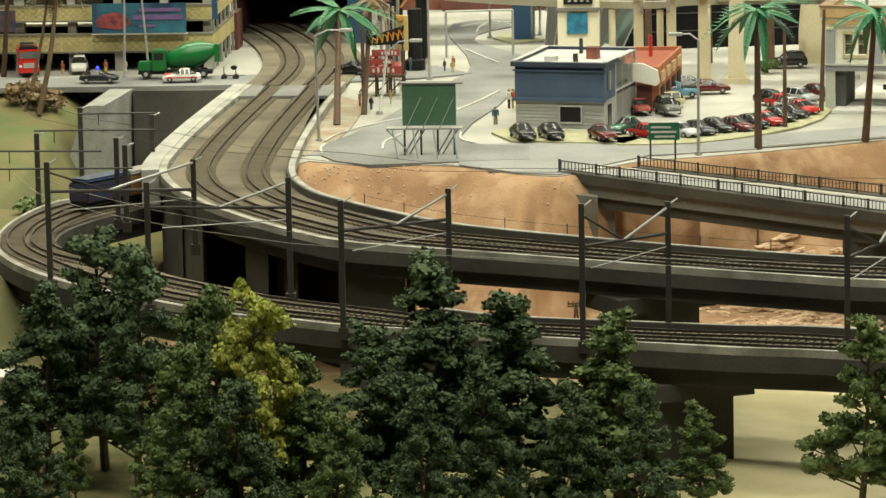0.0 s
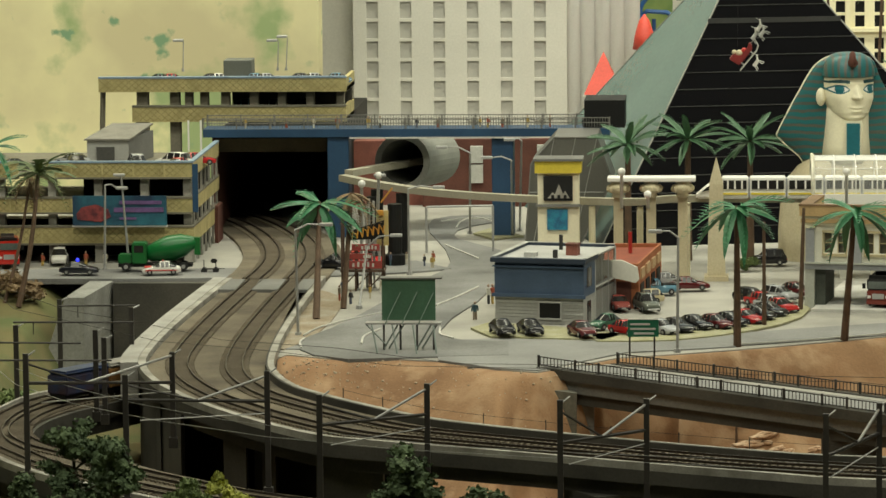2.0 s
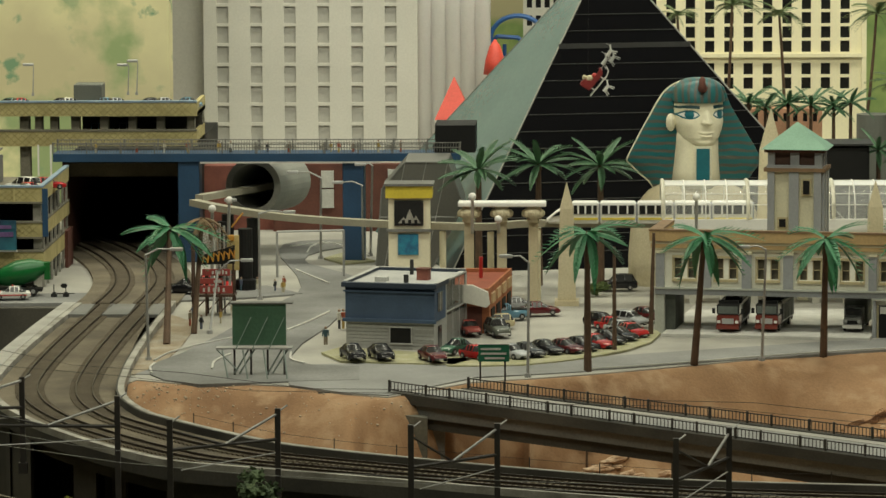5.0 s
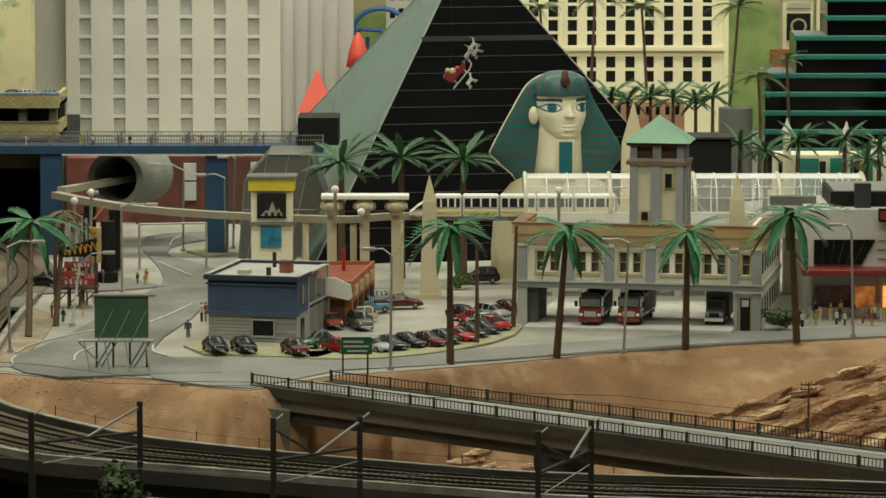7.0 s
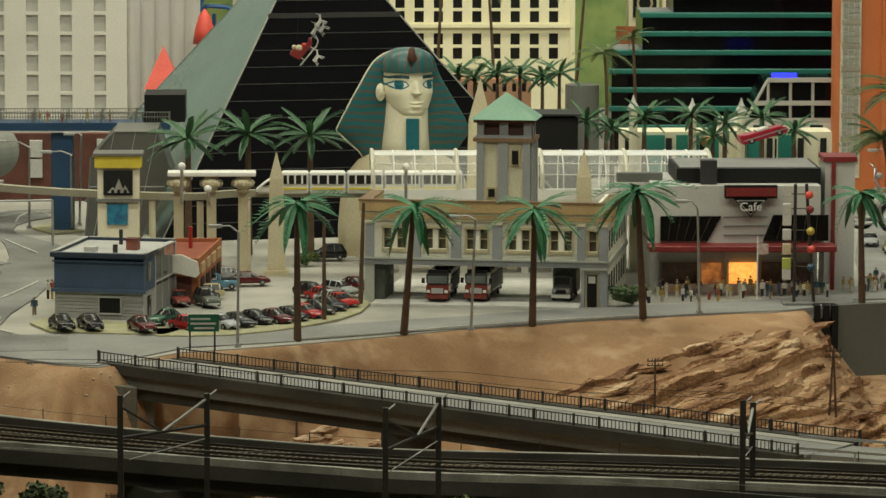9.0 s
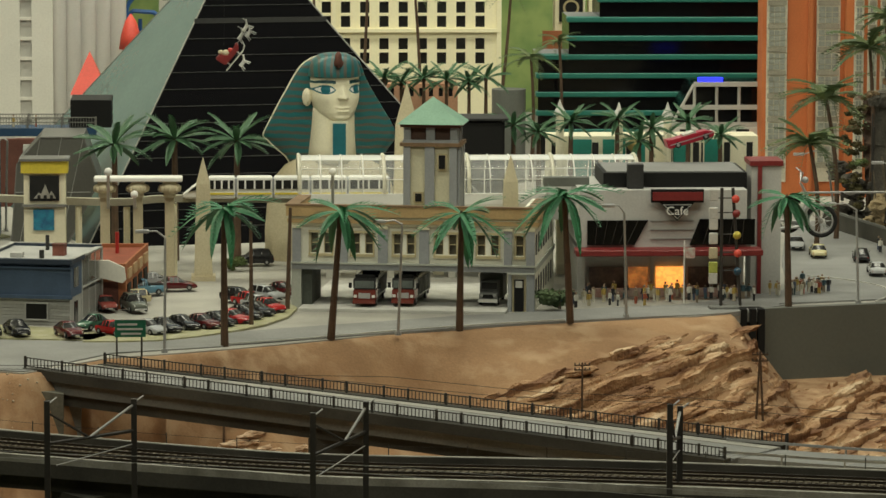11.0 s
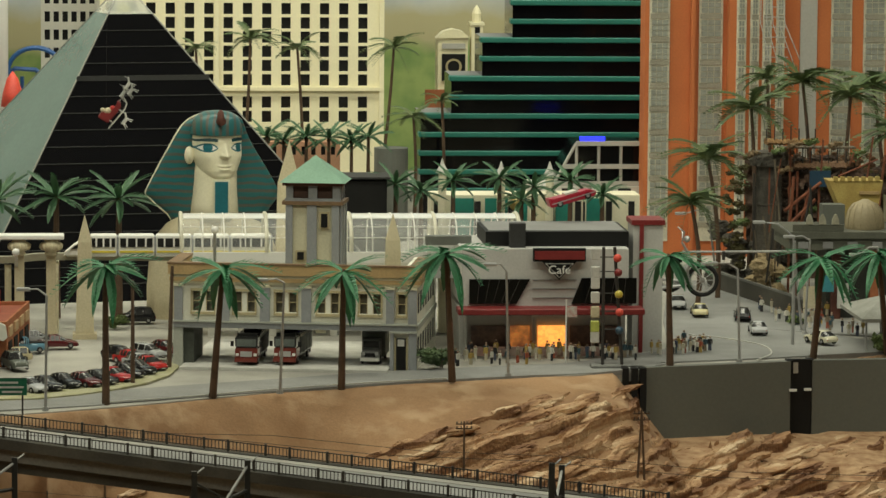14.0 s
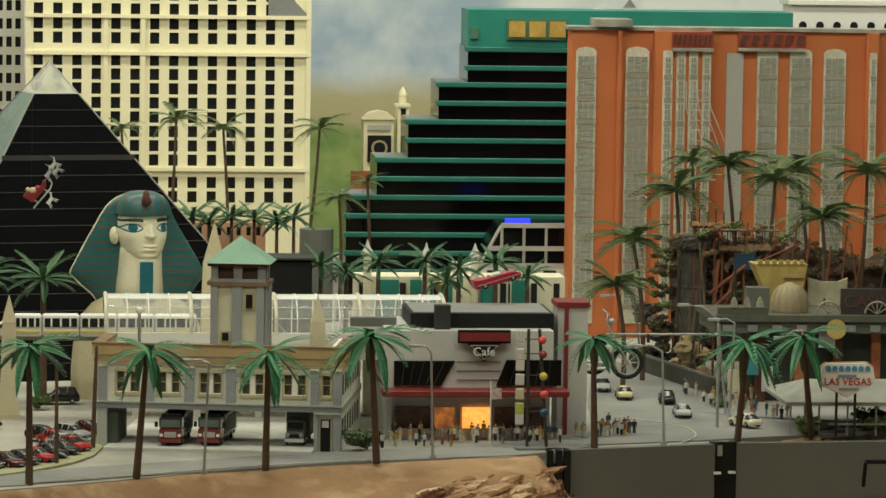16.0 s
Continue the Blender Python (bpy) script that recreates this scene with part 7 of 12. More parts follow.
def palm(base, top, size, kind="green", fronds=10, r=0.0032, seed=1, bend=0.0, group="palms"):
    rnd = random.Random(seed)
    text = {"green": "palm with bright green plastic fronds and slim brown trunk", "dull": "palm with dull olive fronds and brown trunk", "dry": "palm with drooping dry brown fronds", "fan": "palm with upright olive green fronds and brown trunk"}[kind]
    v = thing("palm_tree", text, "palm tree", base, group=group)
    b, t = Vector((0, 0, 0)), Vector(top) - Vector(base)
    pts = [b.lerp(t, f) + Vector((bend * math.sin(math.pi * f), 0, 0)) for f in (0, 0.2, 0.4, 0.6, 0.8, 1.0)]
    part("trunk", chain(bmesh.new(), pts, [r * (1.15 - 0.45 * f) for f in (0, 0.2, 0.4, 0.6, 0.8, 1.0)], 8), TRUNK, v)
    if kind in ("green", "fan"):
        part("crown_heart", tubed(t - Vector((0, 0, size * 0.12)), t + Vector((0, 0, size * 0.08)), r * 1.1, r * 0.3, 8), TRUNK, v)
    key = (kind, round(size, 3))
    if key not in FRONDS:
        m = {"green": LEAF, "dull": DRYLEAF, "dry": BROWNLEAF, "fan": FANLEAF}[kind]
        shapes = ((1.15, 0.34), (1.0, 0.55), (1.2, 0.42)) if kind == "fan" else ((1.15, 0.75), (1.05, 1.05), (1.1, 0.5))
        FRONDS[key] = [frond_mesh("frond", size * s, size * {"green": 0.12, "fan": 0.1}.get(kind, 0.26), d, m, 5 + i, kind in ("green", "fan")) for i, (s, d) in enumerate(shapes)]
    for i in range(fronds):
        o = new("frond", FRONDS[key][(i + seed) % 3])
        o.parent = v
        a = 137.5 * i + rnd.uniform(-14, 14)
        rise = {"green": 40 - 70 * (i / fronds), "dull": 62 - 66 * (i / fronds), "dry": 5 - 60 * (i / fronds), "fan": 64 - 78 * (i / fronds)}[kind] + rnd.uniform(-7, 7)
        o.matrix_local = Matrix.Translation(t) @ pose(0, 0, 0, rnd.uniform(-14, 14), -rise, a)


front_palms = (((0.0076, 4.3049, 0.0000), (0.0070, 4.3000, 0.1431), 0.051), ((0.1185, 4.3537, 0.0000), (0.1282, 4.3400, 0.1357), 0.05), ((0.2562, 4.4120, 0.0000), (0.2571, 4.4000, 0.1258), 0.05), ((0.3785, 4.4676, 0.0000), (0.3689, 4.4400, 0.1405), 0.055),
               ((0.6288, 4.5749, 0.0000), (0.6247, 4.5700, 0.1235), 0.045), ((0.7997, 4.6409, 0.0000), (0.8029, 4.6100, 0.1159), 0.05), ((0.8912, 4.6795, 0.0000), (0.8715, 4.6400, 0.1178), 0.05), ((-0.4470, 4.5020, 0.0000), (-0.4536, 4.6200, 0.1130), 0.054),)
for i, (b, t, s) in enumerate(front_palms):
    palm(b, t, s * 0.9, "green", 12, 0.0036, i, group="palms along the street")
palm((-0.8903, 4.9517, 0.0000), (-0.8686, 4.9000, 0.1503), 0.04, "green", 9, 0.003, 20)
palm((-0.8148, 4.7499, -0.0195), (-0.7974, 4.8000, 0.1294), 0.04, "dull", 14, 0.003, 21, 0.004)
palm((-0.8348, 4.7699, -0.0195), (-0.8117, 4.8300, 0.1236), 0.03, "dry", 8, 0.002, 24, 0.004)
palm((-0.4258, 4.5927, 0.0000), (-0.4204, 4.6500, 0.1224), 0.034, "dry", 10, 0.003, 22)
palm((0.0364, 4.4475, 0.0000), (0.0360, 4.4500, 0.1127), 0.02, "dull", 0, 0.0022, 23)
palm((0.0767, 4.5695, 0.0000), (0.0801, 4.5650, 0.1144), 0.02, "dull", 0, 0.0024, 23)
for i, t in enumerate(((-0.1216, 5.0200, 0.1392), (-0.0499, 5.0200, 0.1451), (0.0243, 5.0200, 0.1428))):
    palm((t[0], t[1], 0), t, 0.047, "fan", 18, 0.0044, 30 + i, group="palms before the pyramid")
mid = [(0.3788, 5.3500, 0.1303), (0.4541, 5.3500, 0.1365), (0.5158, 5.3500, 0.1346), (0.5559, 5.3500, 0.1312), (0.6054, 5.3500, 0.1329), (0.6494, 5.3500, 0.1171), (0.5402, 5.3500, 0.1093), (0.4129, 5.3500, 0.1232)]
for i, t in enumerate(mid):
    palm((t[0], t[1] + 0.02 * (i % 3), 0), (t[0], t[1] + 0.02 * (i % 3), t[2] - 0.004 * (i % 2)), 0.034, "fan", 17, 0.0036, 40 + i, group="palms before the hotels")
far = [(0.2530, 5.7500, 0.1527), (0.2839, 5.7500, 0.1583), (0.3149, 5.7500, 0.1562), (0.3459, 5.7500, 0.1532), (0.3691, 5.7500, 0.1581), (0.2298, 5.7500, 0.1580)]
for i, t in enumerate(far):
    palm((t[0], t[1], 0), t, 0.034, "fan", 15, 0.003, 60 + i, group="palms before the cream hotel")
for i, (t, dx, s) in enumerate((((0.2160, 6.0000, 0.2785), -0.02, 0.034), ((0.2829, 6.0000, 0.2646), 0.008, 0.034), ((0.4174, 5.9500, 0.2688), -0.03, 0.036), ((0.1383, 6.0000, 0.2634), 0.005, 0.025), ((0.4421, 5.9000, 0.1733), 0.0, 0.034), ((0.4899, 6.0000, 0.1901), 0.0, 0.025))):
    palm((t[0] + dx, t[1], 0), t, s, "dull", 11, 0.0026, 70 + i, 0.004)
isle = (((0.8357, 5.3500, 0.2289), 0.0, 0.045), ((0.9188, 5.4500, 0.2561), 0.012, 0.042), ((0.9732, 5.4000, 0.2408), -0.03, 0.04), ((1.0213, 5.5000, 0.2474), 0.02, 0.044), ((1.0170, 5.3000, 0.1999), 0.0, 0.045), ((1.0946, 5.4000, 0.2513), -0.02, 0.045), ((0.7585, 5.2000, 0.1782), 0.015, 0.042), ((0.7240, 5.1000, 0.1311), 0.01, 0.04), ((1.1385, 5.3000, 0.1898), 0.0, 0.045), ((0.8875, 5.5500, 0.2542), 0.0, 0.03))
for i, (t, dx, s) in enumerate(isle):
    palm((t[0] + dx, t[1], 0.0), t, s * 1.1, "dull", 19, 0.003, 90 + i, 0.006, "palms on the island")


# ---- lamps, poles ----
def street_lamp(base, top, arm, group="street lamps", r=0.0016):
    v = thing("street_lamp", "slim grey street lamp with a curved arm and pale head", "street lamp", base, group=group)
    t = Vector(top) - Vector(base)
    part("pole", tubed((0, 0, 0), t, r, r * 0.75, 8), STEEL, v)
    part("foot", tubed((0, 0, 0), (0, 0, 0.004), r * 2.4, r * 2, 8), STEEL, v)
    e = Vector(arm) - Vector(base)
    m = t.lerp(e, 0.5) + Vector((0, 0, abs(e.z - t.z) * 0.25 + 0.002))
    part("arm", chain(bmesh.new(), [t, m, e], [r * 0.7, r * 0.6, r * 0.5], 6), STEEL, v)
    d = (e - t).normalized() * 0.006
    hd = part("lamp_head", rounded(-0.007, -0.003, -0.0018, 0.007, 0.003, 0.0018, 0.0012, 2), SILVER, v, "pale lamp head")
    hd.location = e + Vector((d.x, d.y, 0))


for base, top, arm in (((-0.4546, 4.3828, 0.0000), (-0.4538, 4.3600, 0.1150), (-0.4272, 4.3600, 0.1210)), ((-0.0537, 4.2650, 0.0000), (-0.0525, 4.2700, 0.1175), (-0.0703, 4.2700, 0.1239)), ((0.1899, 4.3827, 0.0000), (0.1935, 4.3700, 0.1186), (0.1758, 4.3700, 0.1216)),
                       ((0.4424, 4.5025, 0.0000), (0.4380, 4.4900, 0.1167), (0.4258, 4.4900, 0.1240)), ((0.7115, 4.6103, 0.0000), (0.7094, 4.6200, 0.1039), (0.6858, 4.6200, 0.1103)), ((-0.7401, 4.9223, 0.0000), (-0.7374, 4.9200, 0.1027), (-0.7233, 4.9200, 0.0994)),
                       ((-0.7105, 4.9228, 0.0000), (-0.7177, 4.9200, 0.1095), (-0.7190, 4.9200, 0.1148)), ((-0.2731, 5.2609, 0.0000), (-0.2653, 5.1000, 0.1128), (-0.2894, 5.1000, 0.1164)), ((-0.3285, 5.2922, 0.0000), (-0.3186, 5.1500, 0.1170), (-0.3478, 5.1500, 0.1241)),
                       ((-0.4083, 4.5930, 0.0000), (-0.4039, 4.6500, 0.0622), (-0.3766, 4.6500, 0.0749)), ((-0.3749, 4.8868, 0.0000), (-0.3726, 4.8500, 0.1052), (-0.3430, 4.8500, 0.1072)), ((-0.4052, 4.8349, 0.0000), (-0.4033, 4.8000, 0.1158), (-0.4019, 4.8000, 0.1263)),
                       ((0.8256, 4.8732, 0.0000), (0.8093, 4.8500, 0.1163), (0.7742, 4.8500, 0.1327)), ((0.8045, 5.4183, 0.0000), (0.7598, 5.2000, 0.1108), (0.7313, 5.2000, 0.1078)), ((0.8246, 4.8474, 0.0000), (0.8278, 4.8400, 0.1127), (0.8090, 4.8400, 0.1167)), ((-0.2668, 5.3212, 0.0000), (-0.2577, 5.2000, 0.1273), (-0.2668, 5.2000, 0.1287)),
                       ((0.9136, 4.8382, 0.0000), (0.9007, 4.8000, 0.1087), (0.8797, 4.8000, 0.1001))):
    street_lamp(base, top, arm)


def globe_lamp(base, top):
    v = thing("globe_lamp", "pale post with a round white lamp on top", "street lamp", base, group="globe lamps")
    t = Vector(top) - Vector(base)
    part("pole", tubed((0, 0, 0), t, 0.0022, 0.0018, 8), STEEL, v)
    part("globe", ball(bmesh.new(), t + Vector((0, 0, 0.002)), 0.0045, 2), WHITE, v, smooth_faces=True)


for b, t in (((-0.1328, 5.1410, 0.0000), (-0.1189, 4.6200, 0.1467)), ((-0.1002, 5.2570, 0.0000), (-0.0919, 4.7000, 0.1127)), ((0.1404, 5.0790, 0.0000), (0.1294, 4.6800, 0.1395)), ((-0.4348, 4.9279, 0.0000), (-0.4134, 4.7000, 0.1252)), ((-0.4256, 5.0351, 0.0000), (-0.4026, 4.8000, 0.1242))):
    globe_lamp(b, t)


def utility_pole(base, h, turn=0, twin=False, label="weathered wooden utility pole with crossarms"):
    v = thing("utility_pole", label, "utility pole", base, turn, group="utility poles")
    if twin:
        part("leg", tubed((-0.004, 0, -0.01), (0, 0, h), 0.0014, 0.001, 7), TRUNK, v)
        part("leg", tubed((0.004, 0, -0.01), (0, 0, h), 0.0014, 0.001, 7), TRUNK, v)
    else:
        part("post", tubed((0, 0, -0.01), (0, 0, h), 0.0015, 0.001, 7), TRUNK, v)
    for z in (h * 0.93, h * 0.84):
        part("crossarm", boxed(-0.0085, -0.0006, z, 0.0085, 0.0006, z + 0.0014), TRUNK, v)
        for x in (-0.0075, -0.003, 0.003, 0.0075):
            part("insulator", tubed((x, 0, z + 0.0014), (x, 0, z + 0.0034), 0.0006, n=6), IRON, v)


def on_land(x, y):
    return (x, y, land(x, y))


for g, h, tw in (((0.0064, 4.2353), 0.021, False), ((0.3765, 4.2928), 0.0525, False), ((0.5582, 4.2708), 0.072, True), ((-0.1698, 4.0137), 0.027, True)):
    utility_pole(on_land(g[0], g[1]), h, 0, tw)


# ---- catenary masts ----
def mast(base, h, lean=0.0):
    v = thing("catenary_mast", "dark iron catenary mast beside the railway", "mast", base, group="catenary masts")
    part("post", boxed(-0.0024, -0.002, -0.004, 0.0024, 0.002, h), IRON, v)
    part("foot", boxed(-0.004, -0.0035, -0.006, 0.004, 0.0035, 0.004), IRON, v)
    part("bracket", tubed((0, 0, h * 0.97), (0.008, 0.004, h * 1.02), 0.0008, n=6), STEEL, v)
    return v


def portal(near, far, hn, hf, fn, ff, apex):
    mast(near, hn)
    mast(far, hf)
    v = thing("catenary_gantry", "dark iron gantry beam with slanting braces over tracks", "gantry", near, group="catenary gantries")
    o = Vector(near)
    a, b = Vector((0, 0, hn * fn)), Vector(far) - o + Vector((0, 0, hf * ff))
    part("beam", tubed(a, b, 0.0016, n=6), IRON, v)
    m = a.lerp(b, apex)
    part("brace", tubed(b + Vector((0, 0, hf * (0.96 - ff))), m, 0.0013, n=6), STEEL, v)
    part("brace", tubed(a + Vector((0, 0, hn * (0.92 - fn))), m, 0.001, n=6), IRON, v)
    part("contact_wire_arm", tubed(a.lerp(b, 0.1) - Vector((0, 0, hn * 0.16)), b - Vector((0, 0, hf * 0.1)), 0.0006, n=5), STEEL, v)


L = -0.035
portal((-0.6351, 3.7341, -0.0350), (-0.5271, 3.9225, -0.0350), 0.112, 0.086, 0.76, 0.66, 0.4)
portal((-0.5266, 3.6096, -0.0350), (-0.4076, 3.6584, -0.0350), 0.112, 0.108, 0.8, 0.75, 0.5)
portal((-0.3453, 3.4937, -0.0350), (-0.2592, 3.5615, -0.0350), 0.113, 0.112, 0.77, 0.76, 0.5)
portal((-0.1397, 3.4283, -0.0350), (-0.0697, 3.4864, -0.0350), 0.119, 0.111, 0.7, 0.76, 0.48)
portal((0.0771, 3.3724, -0.0350), (0.1227, 3.4463, -0.0350), 0.117, 0.114, 0.7, 0.78, 0.6)
portal((0.3727, 3.4186, -0.0400), (0.3887, 3.4877, -0.0400), 0.12, 0.107, 0.75, 0.75, 0.5)
for g, h in (((-0.7206, 4.1818, -0.0500), 0.09), ((-0.7128, 4.4131, -0.0500), 0.085), ((-0.6234, 4.0758, -0.0350), 0.085), ((-0.6168, 4.2796, -0.0300), 0.075), ((-0.6124, 4.0581, -0.0350), 0.08)):
    mast(g, h)
for a, b in (((-0.7089, 4.1000, 0.0542), (-0.5876, 4.1000, 0.0543)), ((-0.7366, 4.0000, 0.0487), (-0.6262, 4.0000, 0.0478)), ((-0.7280, 3.9500, 0.0385), (-0.5889, 3.9500, 0.0385)), ((-0.6955, 4.3000, 0.0434), (-0.6157, 4.3000, 0.0439))):
    v = thing("catenary_beam", "thin dark iron cross beam over the valley track", "gantry", a, group="catenary beams")
    part("beam", tubed((0, 0, 0), Vector(b) - Vector(a), 0.001, n=6), IRON, v)
    part("drop_post", tubed((0.02, 0, 0), (0.02, 0, -0.012), 0.0006, n=5), IRON, v)
w = thing("overhead_wires", "thin dark catenary wires along the lower viaduct", "wires")
for f in (0.3, 0.7):
    p = [q + Vector((0, 0, 0.066)) for q in between(la, lb, f)][14::6]
    part("wire", chain(bmesh.new(), p, [0.0003] * len(p), 4), STEEL, w)
    q = [s + Vector((0, 0, 0.075 - 0.004 * (i % 2))) for i, s in enumerate(p)]
    part("carrier_wire", chain(bmesh.new(), q, [0.00025] * len(q), 4), IRON, w)
fence = thing("wire_fence", "low thin fence of small posts behind the viaduct", "fence")
for i in range(26):
    s = ub[40 + i * 3]
    part("post", tubed((s.x, s.y + 0.012, -0.02), (s.x, s.y + 0.012, 0.016), 0.0005, n=5), IRON, fence)
for z in (0.006, 0.014):
    p = [ub[40 + i * 3] + Vector((0, 0.012, z)) for i in range(26)]
    part("wire", chain(bmesh.new(), p, [0.0002] * 26, 4), IRON, fence)

for base, top, arm in (((-0.7115, 5.4500, 0.1950), (-0.7101, 5.4500, 0.2341), (-0.7122, 5.4500, 0.2356)), ((-0.5873, 5.4500, 0.1959), (-0.5860, 5.4500, 0.2335), (-0.5889, 5.4500, 0.2350)), ((-0.5762, 5.4500, 0.1959), (-0.5741, 5.4500, 0.2371), (-0.5770, 5.4500, 0.2401))):
    street_lamp(base, top, arm, "lamps on the car park", 0.0008)


# ---- vehicles ----
PAINT = {}


def paint(c, rough=0.16):
    if c not in PAINT:
        PAINT[c] = mat("car_paint", c, rough, None, 60, 500, 0.08, 0.01)
    return PAINT[c]


def side_plate(pts, half, r):
    bm = bmesh.new()
    slab(bm, pts, -half, half)
    return bevelled(bm, r)


def wheels(v, xs, half, r):
    for x in xs:
        for s in (-1, 1):
            t = part("wheel", tubed((x, s * half - s * 0.0022, r), (x, s * half + s * 0.0003, r), r, n=14), TYRE, v)
            part("rim", tubed((x, s * half + s * 0.0004, r), (x, s * half + s * 0.0007, r), r * 0.5, n=10), STEEL, t)


def car_shell(L, W, hood, roof, a, b, estate):
    """Body and glass of a car from cross sections along its length: two meshes."""
    h, w = L / 2, W / 2
    z0 = 0.0024
    ra = a + (0.0035 if estate else 0.0085)
    rf = b - 0.0085
    mid = (ra + rf) / 2
    trunk = hood + 0.0002
    rows = [(-h, 0.74, hood - 0.003, hood - 0.0028, 0.6), (-h + 0.0016, 0.93, hood - 0.0008, hood - 0.0004, 0.74), (a - 0.001, 0.985, hood, trunk, 0.8), (a, 0.99, hood, trunk + 0.0002, 0.8), (ra, 1.0, hood, roof - 0.0008, 0.66), (ra + 0.0014, 1.0, hood, roof - 0.0002, 0.67),
            (mid - 0.0005, 1.0, hood, roof, 0.69), (mid + 0.0005, 1.0, hood, roof, 0.69), (rf - 0.001, 1.0, hood, roof - 0.0003, 0.68), (rf, 1.0, hood, roof - 0.0009, 0.67), (b, 0.99, hood, hood + 0.0004, 0.82), (b + 0.001, 0.985, hood - 0.0001, hood + 0.0002, 0.8),
            (h * 0.72, 0.96, hood - 0.0009, hood - 0.0006, 0.76), (h - 0.0024, 0.88, hood - 0.0022, hood - 0.0018, 0.68), (h, 0.68, hood - 0.0044, hood - 0.0042, 0.52)]
    body, glass = bmesh.new(), bmesh.new()
    rings = []
    for x, f, zs, zt, wr in rows:
        k = w * f
        low = z0 + (0.0014 if abs(x) > h - 0.002 else 0)
        rings.append([(x, -k * 0.93, low), (x, -k, low + 0.0028), (x, -k * 0.95, zs), (x, -w * wr, zt), (x, 0, zt + 0.0004), (x, w * wr, zt), (x, k * 0.95, zs), (x, k, low + 0.0028), (x, k * 0.93, low)])
    made = {}
    for i in range(len(rings) - 1):
        for j in range(8):
            q = [rings[i][j], rings[i][j + 1], rings[i + 1][j + 1], rings[i + 1][j]]
            cabin = j in (2, 5) and 3 <= i <= 9 and i not in (4, 6, 8) or j in (3, 4) and i in (3, 9)
            bm = glass if cabin else body
            for p in q:
                if (cabin, p) not in made:
                    made[(cabin, p)] = bm.verts.new(p)
            bm.faces.new([made[(cabin, p)] for p in q])
    for i in (0, -1):
        body.faces.new([body.verts.new(p) for p in rings[i]])
    body.faces.new([body.verts.new(p) for p in [r[0] for r in rings] + [r[8] for r in rings[::-1]]])
    return body, glass


def car(at, turn, colour, style="saloon", label="", group="parked cars", k=1.0):
    """A car, nose along +x, about 50 mm long."""
    names = {"saloon": "car", "estate": "estate car", "suv": "off-road car", "pickup": "pickup truck", "beetle": "small rounded car"}
    v = thing(names[style].replace(" ", "_").replace("-", "_"), label, "car", at, turn, group)
    L, W, hood, roof = {"saloon": (0.05, 0.0205, 0.0095, 0.0158), "estate": (0.051, 0.0205, 0.0098, 0.0165), "suv": (0.05, 0.021, 0.0112, 0.0195), "pickup": (0.053, 0.021, 0.0112, 0.0185), "beetle": (0.042, 0.0185, 0.0095, 0.0165)}[style]
    a, b = {"saloon": (-0.019, 0.0105), "estate": (-0.0235, 0.0105), "suv": (-0.023, 0.011), "pickup": (-0.006, 0.012), "beetle": (-0.018, 0.009)}[style]
    h, z0 = L / 2, 0.0024
    body, glass = car_shell(L, W, hood, roof, a, b, style in ("estate", "suv", "pickup"))
    part("body", body, paint(colour), v, smooth_faces=True)
    part("cabin_glass", glass, DARKGLASS, v, "dark glazed cabin", True)
    for s in (-1, 1):
        part("headlight", ball(bmesh.new(), (h - 0.0022, s * W * 0.34, hood - 0.0036), 0.0014, 1), WHITE, v)
        part("tail_light", boxed(-h + 0.0002, s * W * 0.33 - 0.0015, hood - 0.0042, -h + 0.0014, s * W * 0.33 + 0.0015, hood - 0.0026), RED, v)
        part("mirror", ball(bmesh.new(), (b - 0.002, s * W * 0.52, hood + 0.0006), 0.0008, 1), paint(colour), v)
    part("front_bumper", bevelled(boxed(h - 0.0022, -W * 0.36, z0 + 0.0006, h + 0.0005, W * 0.36, z0 + 0.0024), 0.0005, 1), SILVER if style in ("suv", "pickup") else BLACK, v)
    part("number_plate", boxed(h + 0.0006, -0.0026, z0 + 0.0008, h + 0.0009, 0.0026, z0 + 0.0021), PALE, v)
    if style == "pickup":
        part("load_bed", boxed(-h + 0.003, -W * 0.4, hood, a - 0.001, W * 0.4, hood + 0.0012), BLACK, v)
    wheels(v, (h * 0.6, -h * 0.6), W / 2, 0.0036)
    v.scale = (0.92, 0.92, 0.95)
    return v


BLK, RD, SLV, BLU, WHT, GRN, DRD = (0.012, 0.012, 0.014), (0.4, 0.02, 0.02), (0.42, 0.43, 0.44), (0.12, 0.25, 0.34), (0.72, 0.71, 0.66), (0.05, 0.13, 0.085), (0.1, 0.012, 0.014)
NAMES = {BLK: "glossy black", RD: "bright red", SLV: "silver grey", BLU: "pale blue", WHT: "white", GRN: "dark green", DRD: "very dark red"}


def park(spots, turn, group):
    for i, (g, c, st) in enumerate(spots):
        car(g, turn + (i * 37 % 9 - 4), c, st, NAMES[c] + " toy " + {"saloon": "saloon car", "estate": "estate car", "suv": "off-road car", "pickup": "pickup truck", "beetle": "rounded car"}[st] + " parked on the asphalt", group)


